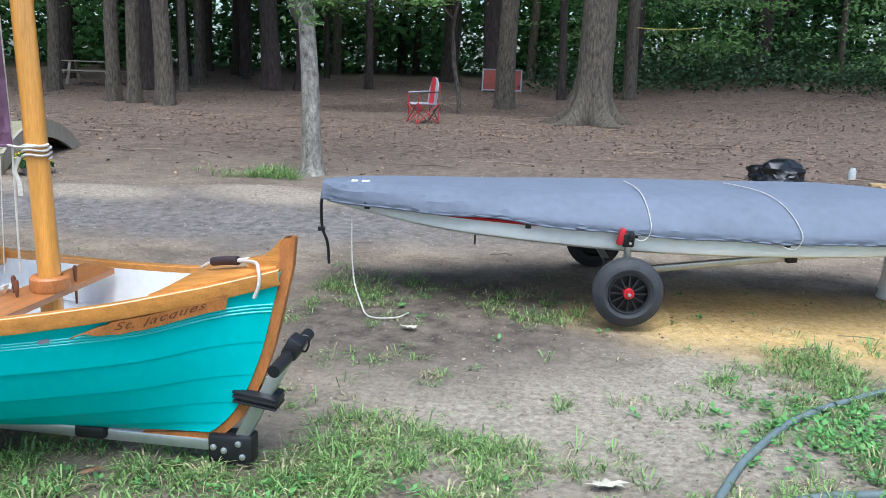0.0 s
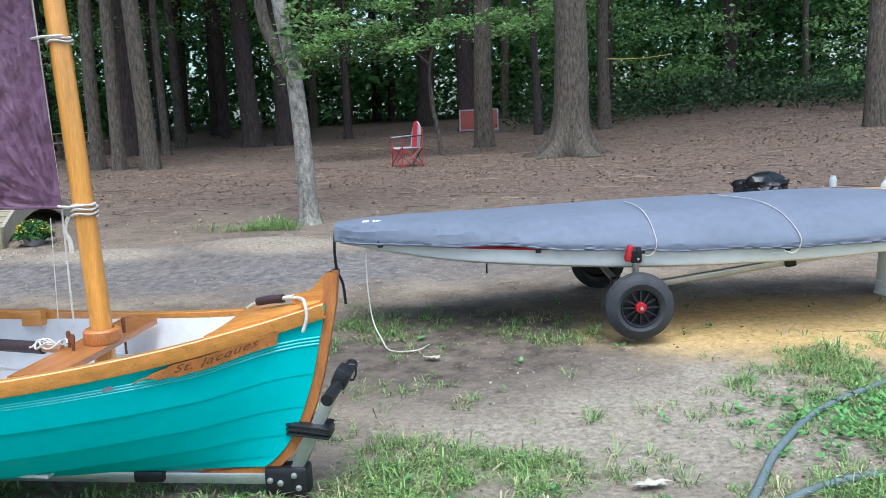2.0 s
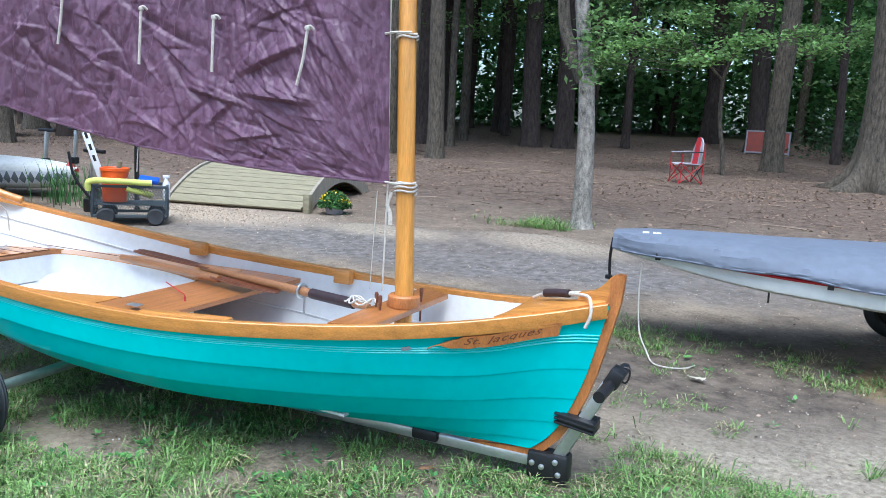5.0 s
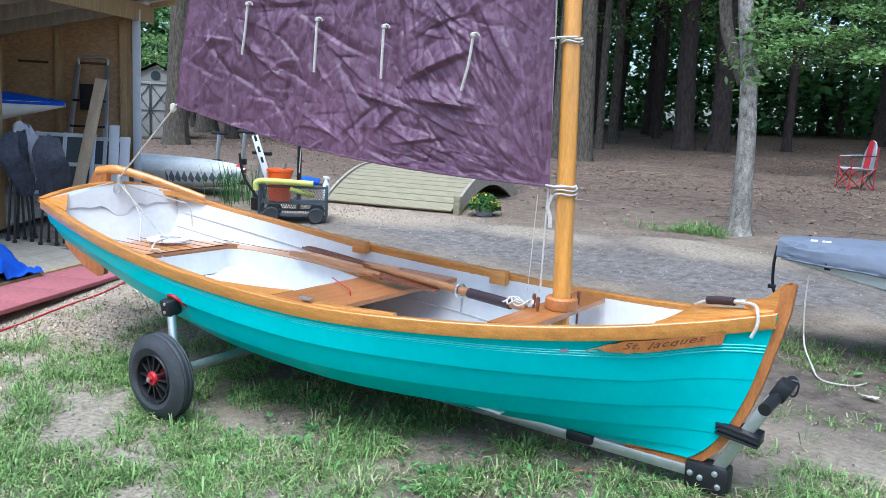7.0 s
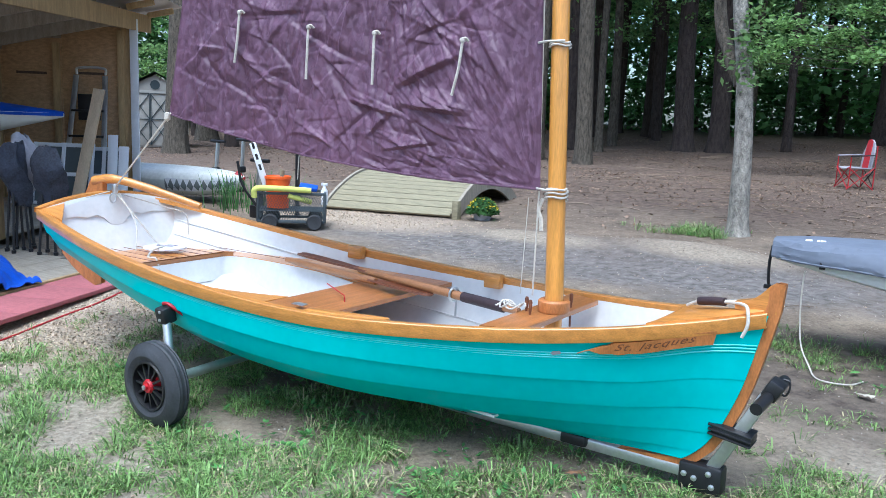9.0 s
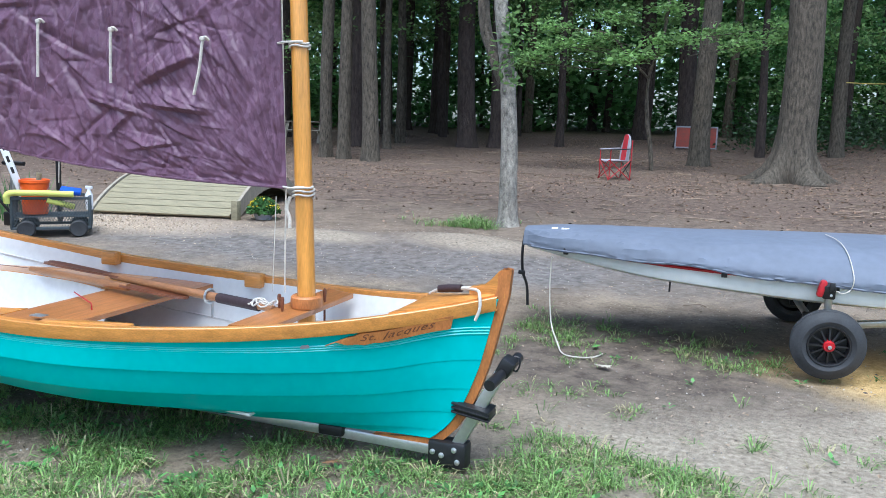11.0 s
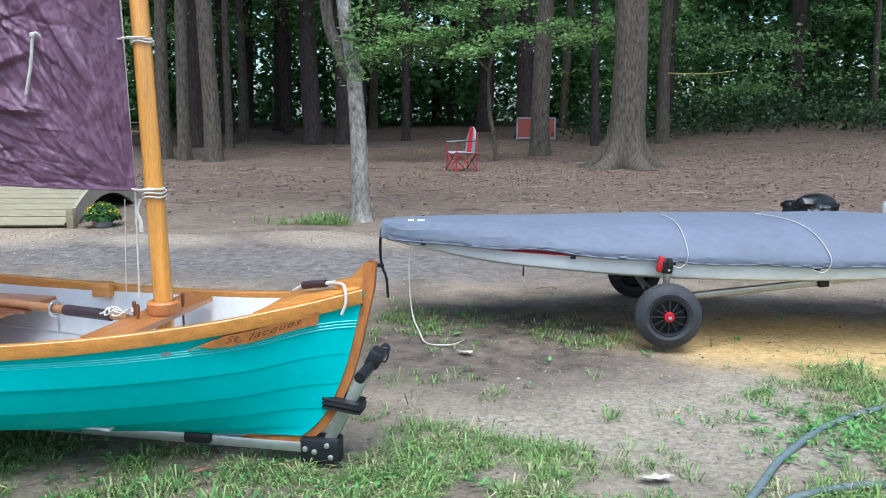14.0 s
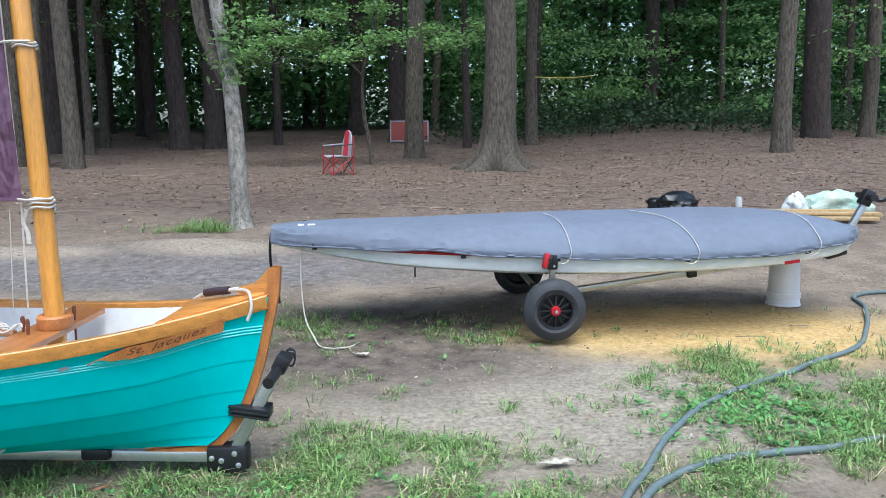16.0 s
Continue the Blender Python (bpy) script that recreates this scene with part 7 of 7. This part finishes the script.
part("roof", bm, M_DKT, fs, "dark gable roof")
bm = bmesh.new()
bm.faces.new([bm.verts.new(v) for v in ((-0.93, -0.805, 1.70), (0.93, -0.805, 1.70), (0, -0.805, 2.16))])
part("gable", bm, M_SHED, fs)
part("vent", lathe(bmesh.new(), [(0.0, 0.0), (0.14, 0.0), (0.14, 0.02), (0, 0.02)], 16, Matrix.Translation((0, -0.81, 1.86)) @ pose(0, 0, 0, 90, 0, 0)), M_DKT, fs, "oval vent")
for s in (-1, 1):
    dr = part("door", box(bmesh.new(), (0.56, 0.03, 1.55), Matrix.Translation((s * 0.29 - 0.15, -0.815, 0.82)), 0.004), M_SHED, fs)
    for a, b in (((-0.27, 0.06), (0.27, 0.80)), ((0.27, 0.06), (-0.27, 0.80)), ((-0.27, 0.82), (0.27, 1.56)), ((0.27, 0.82), (-0.27, 1.56)), ((-0.27, 0.04), (-0.27, 1.58)), ((0.27, 0.04), (0.27, 1.58)), ((-0.27, 0.81), (0.27, 0.81)), ((-0.27, 1.58), (0.27, 1.58))):
        part("brace", beam(bmesh.new(), (s * 0.29 - 0.15 + a[0], -0.84, a[1] + 0.02), (s * 0.29 - 0.15 + b[0], -0.84, b[1] + 0.02), 0.02, 0.05, 0, up=(0, 1, 0)), M_DKT, dr)
part("window", box(bmesh.new(), (0.28, 0.03, 0.5), Matrix.Translation((0.72, -0.82, 1.1)), 0.004), M_DKT, fs, "small dark window")
fs.matrix_basis = pose(-21.9, 15.6, floor_z(-21.9, 15.6), 0, 0, 52)
tagged(fs)


# ---- grass, weeds, litter ----
def grass_at(x, y):
    """How thickly grass grows at a place, nought to one."""
    def spot(cx, cy, rx, ry):
        return math.exp(-(((x - cx) / rx) ** 2 + ((y - cy) / ry) ** 2) ** 1.5)
    if y < 6.5:
        x, y = x + 0.33 - 0.03 * y, y - 0.02
    v = max(spot(-0.05, 2.42, 0.85, 0.55), 0.7 * spot(0.75, 2.25, 0.5, 0.35), 0.9 * spot(-1.7, 2.1, 1.3, 0.55), 0.9 * spot(-2.9, 2.0, 1.0, 0.8), 0.75 * spot(-2.4, 1.1, 1.3, 0.55), 0.9 * spot(2.4, 3.35, 0.85, 0.70), 0.8 * spot(3.2, 3.9, 1.2, 0.5), 0.55 * spot(2.2, 4.1, 0.6, 0.28),
            0.6 * spot(1.9, 2.5, 0.7, 0.4), 0.3 * spot(-0.75, 4.9, 0.6, 0.5), 0.7 * spot(-2.95, 9.25, 0.55, 0.4), 0.55 * spot(-4.1, 1.3, 0.8, 0.7), 0.45 * spot(-4.4, 2.6, 0.5, 0.5), 0.35 * spot(-2.5, 3.6, 1.4, 0.4), 0.4 * spot(-0.2, 3.7, 0.35, 0.15), 0.3 * spot(0.5, 4.85, 0.4, 0.3), 0.8 * spot(-2.6, -0.2, 4, 1.0), 0.6 * spot(0.9, 1.2, 1.5, 0.8))
    n = 0.5 + 0.9 * noise.noise((x * 2.3, y * 2.3, 11)) + 0.5 * noise.noise((x * 6, y * 6, 5))
    return min(1.0, v * 1.25) * max(0.0, min(1.4, (n - 0.30) * 2.3)) * (0.15 if x < -4.25 and y > 2.1 else 1.0) + 0.004


grng = np.random.default_rng(9)
blades, dry = [], []
tufts = 0
while tufts < 12500:
    x, y = grng.uniform(-5.2, 4.2), grng.uniform(-0.6, 5.6)
    if grng.random() < 0.012:
        x, y = -2.9 + grng.normal() * 0.35, 9.2 + grng.normal() * 0.25
    if grng.random() > grass_at(x, y):
        continue
    tufts += 1
    z = floor_z(x, y) - 0.004
    big = grng.uniform(0.4, 1.0) * (1.7 if grng.random() < 0.2 else 1.0)
    out = dry if grng.random() < 0.15 else blades
    for _ in range(int(grng.integers(7, 15))):
        a = grng.uniform(0, 6.2832)
        ln = big * grng.uniform(0.035, 0.088) * (2.0 if y > 8 else 1.0)
        lean_ = grng.uniform(0.55, 1.2)
        d0 = np.array([math.cos(a), math.sin(a), 0.0])
        wv = np.array([-d0[1], d0[0], 0.0]) * grng.uniform(0.0014, 0.0040)
        c0 = np.array([x, y, z]) + d0 * grng.uniform(0, 0.05)
        m1 = c0 + d0 * ln * 0.45 * lean_ + np.array([0, 0, ln * (0.75 - 0.25 * lean_)])
        t1 = c0 + d0 * ln * (0.55 + 0.5 * lean_) * lean_ + np.array([0, 0, ln * (1.05 - 0.65 * lean_)])
        out += [(c0 - wv * 0.7, c0 + wv * 0.7, m1 + wv, m1 - wv), (m1 - wv, m1 + wv, t1 + wv * 0.12, t1 - wv * 0.12)]
tagged(new("dry_grass", quads("dry_grass", np.array(dry), M_DRYGRASS)), "dry straw-coloured grass among the green", "grass", kind="stuff")
tagged(new("grass", quads("grass", np.array(blades), M_GRASS)), "patchy coarse green grass on sandy soil", "grass", kind="stuff")
# broad-leaved weeds
wl = []
weed_spots = [(0.85, 4.46), (0.43, 4.74), (0.58, 4.95), (0.28, 4.21), (0.2, 3.78), (1.82, 5.0), (1.38, 5.29), (-0.25, 4.9), (1.30, 4.72), (1.44, 4.86), (-0.30, 4.55), (-0.21, 4.50)]
for _ in range(230):
    weed_spots.append((1.95 + grng.normal() * 0.32, 3.3 + grng.normal() * 0.25))
for _ in range(120):
    weed_spots.append((-1.6 + grng.normal() * 1.0, 2.15 + grng.normal() * 0.35))
for _ in range(60):
    weed_spots.append((-0.3 + grng.normal() * 0.5, 2.1 + grng.normal() * 0.3))
for _ in range(30):
    weed_spots.append((-5.35 + grng.normal() * 0.12, 8.3 + grng.normal() * 0.1) if grng.random() < 0.1 else (-2.9 + grng.normal() * 0.3, 9.2 + grng.normal() * 0.2))
for x, y in weed_spots:
    x -= 0.30 - 0.03 * y if y < 6.5 else 0.0
    z = floor_z(x, y)
    for _ in range(int(grng.integers(6, 12))):
        a = grng.uniform(0, 6.2832)
        d0 = np.array([math.cos(a), math.sin(a), grng.uniform(0.1, 0.7)])
        s = grng.uniform(0.012, 0.032)
        c0 = np.array([x, y, z + 0.012]) + d0 * s * 0.6
        wv = np.array([-d0[1], d0[0], 0.1]) * s * 0.38
        wl.append((c0, c0 + d0 * s * 0.55 + wv, c0 + d0 * s * 1.15, c0 + d0 * s * 0.55 - wv))
tagged(new("weeds", quads("weeds", np.array(wl), M_WEED)), "low broad-leaved green weeds", "weeds", kind="stuff")

# leaf litter and twigs
M_CHIP = leafy("dry_chips", (0.30, 0.225, 0.16), var=0.6, rand=0.9, through_light=0.05)
pts = []
while len(pts) < 60000:
    a, r = grng.uniform(-62, 42), 9.5 + 25 * grng.random() ** 0.8
    x, y = math.sin(radians(a)) * r, math.cos(radians(a)) * r
    if y < 7.5:
        continue
    k = max(0.15, min(1, (y - 9) / 7)) * (0.35 + 0.9 * max(0, noise.noise((x * 0.6, y * 0.6, 2)) + 0.45)) + 0.9 * math.exp(-((x - 1.0) / 2.2) ** 2 - ((y - 17.3) / 1.0) ** 2)
    if grng.random() < k:
        pts.append((x, y, floor_z(x, y) + 0.012))
tagged(new("leaf_litter", quads("leaf_litter", leaf_quads(grng, np.array(pts), 0.032, flat=0.22), M_DRY)), "brown fallen leaves on the woodland floor", "leaf litter", kind="stuff")
pts = [(x, y, floor_z(x, y) + 0.006) for x, y in zip(grng.uniform(-5.5, 4.8, 12000), grng.uniform(-0.3, 10.5, 12000))]
tagged(new("ground_debris", quads("ground_debris", leaf_quads(grng, np.array(pts), 0.013, flat=0.15), M_CHIP)), "small dry leaf bits and chips on bare soil", "debris", kind="stuff")
pts = [(x, y, floor_z(x, y) + 0.004) for x, y in zip(grng.uniform(-5.5, 4.5, 6000), grng.uniform(-0.3, 8.5, 6000))]
M_PEB = mat("pale_grit", (0.42, 0.38, 0.33), 0.9, var=0.4, rand=0.7)
tagged(new("grit", quads("grit", leaf_quads(grng, np.array(pts), 0.011, flat=0.5, long=1.1), M_PEB)), "pale grit scattered on the soil", "gravel", kind="stuff")
pts = []
for cx_, cy_, rx_, ry_, n_ in ((-4.85, 2.55, 0.55, 0.8, 5200), (-6.9, 7.55, 0.9, 0.35, 2500)):
    for gx_, gy_ in zip(grng.normal(cx_, rx_, n_), grng.normal(cy_, ry_, n_)):
        if gx_ > -5.16 - 0.43 * (gy_ - 2.0) or gy_ > 6:
            pts.append((gx_, gy_, floor_z(gx_, gy_) + 0.005))
M_STONE = mat("warm_gravel", (0.50, 0.40, 0.29), 0.9, var=0.5, rand=0.9)
tagged(new("gravel", quads("gravel", leaf_quads(grng, np.array(pts), 0.017, flat=0.8, long=1.1), M_STONE)), "loose warm-coloured gravel beside the pavers", "gravel", kind="stuff")
bm = bmesh.new()
for _ in range(900):
    x, y = grng.uniform(-12, 12), grng.uniform(10.5, 27) if grng.random() < 0.85 else grng.uniform(4, 10)
    a, ln = grng.uniform(0, 6.28), grng.uniform(0.15, 0.75) * (1 if y > 10 else 0.35)
    z = floor_z(x, y) + 0.012
    e = (x + math.cos(a) * ln, y + math.sin(a) * ln, floor_z(x + math.cos(a) * ln, y + math.sin(a) * ln) + 0.02)
    m = ((x + e[0]) / 2 + grng.normal() * 0.03, (y + e[1]) / 2 + grng.normal() * 0.03, (z + e[2]) / 2 + 0.012)
    tube(bm, [(x, y, z), m, e], [0.008 if y > 10 else 0.004, 0.007 if y > 10 else 0.003, 0.003], 4, cap=False)
tagged(new("twigs", put("twigs", bm, M_TWIG)), "dead twigs and sticks on the ground", "twigs", kind="stuff")

def dead_leaf(x, y, s, turn, material, label):
    z = floor_z(x, y)
    bm = bmesh.new()
    out = [(1.0, 0.0), (0.55, 0.16), (0.62, 0.42), (0.25, 0.20), (0.05, 0.5), (-0.2, 0.2), (-0.5, 0.34), (-0.55, 0.08), (-1.0, 0.02), (-0.55, -0.1), (-0.45, -0.38), (-0.15, -0.18), (0.1, -0.48), (0.28, -0.18), (0.6, -0.36), (0.55, -0.12)]
    c = bm.verts.new((0, 0, 0.02))
    vs = [bm.verts.new((a * s, b * s, 0.012 + 0.25 * s * abs(noise.noise((a * 2, b * 2, x))))) for a, b in out]
    for i in range(len(vs)):
        bm.faces.new((c, vs[i], vs[(i + 1) % len(vs)]))
    bmesh.ops.transform(bm, matrix=pose(x, y, z + 0.01, 0, 0, turn), verts=bm.verts[:])
    return solo("fallen_leaf", bm, material, label, "leaf", group="single fallen leaves")


M_PALELEAF = mat("pale_dry_leaf", (0.46, 0.42, 0.33), 0.8, var=0.3, scale=12)
M_BROWNLEAF = mat("brown_dry_leaf", (0.24, 0.12, 0.06), 0.8, var=0.3, scale=12)
dead_leaf(0.59, 2.66, 0.09, 10, M_PALELEAF, "large pale dry oak leaf on the soil")
dead_leaf(-0.42, 4.31, 0.07, -15, M_PALELEAF, "pale curled dry leaf on bare soil")
dead_leaf(-1.25, 2.4, 0.05, 40, M_BROWNLEAF, "brown dry leaf in the grass")
dead_leaf(-0.53, 4.70, 0.06, 70, M_WEED, "green fallen leaf near the rope")
dead_leaf(0.11, 2.95, 0.045, 70, M_WEED, "upright green leaf in the grass")
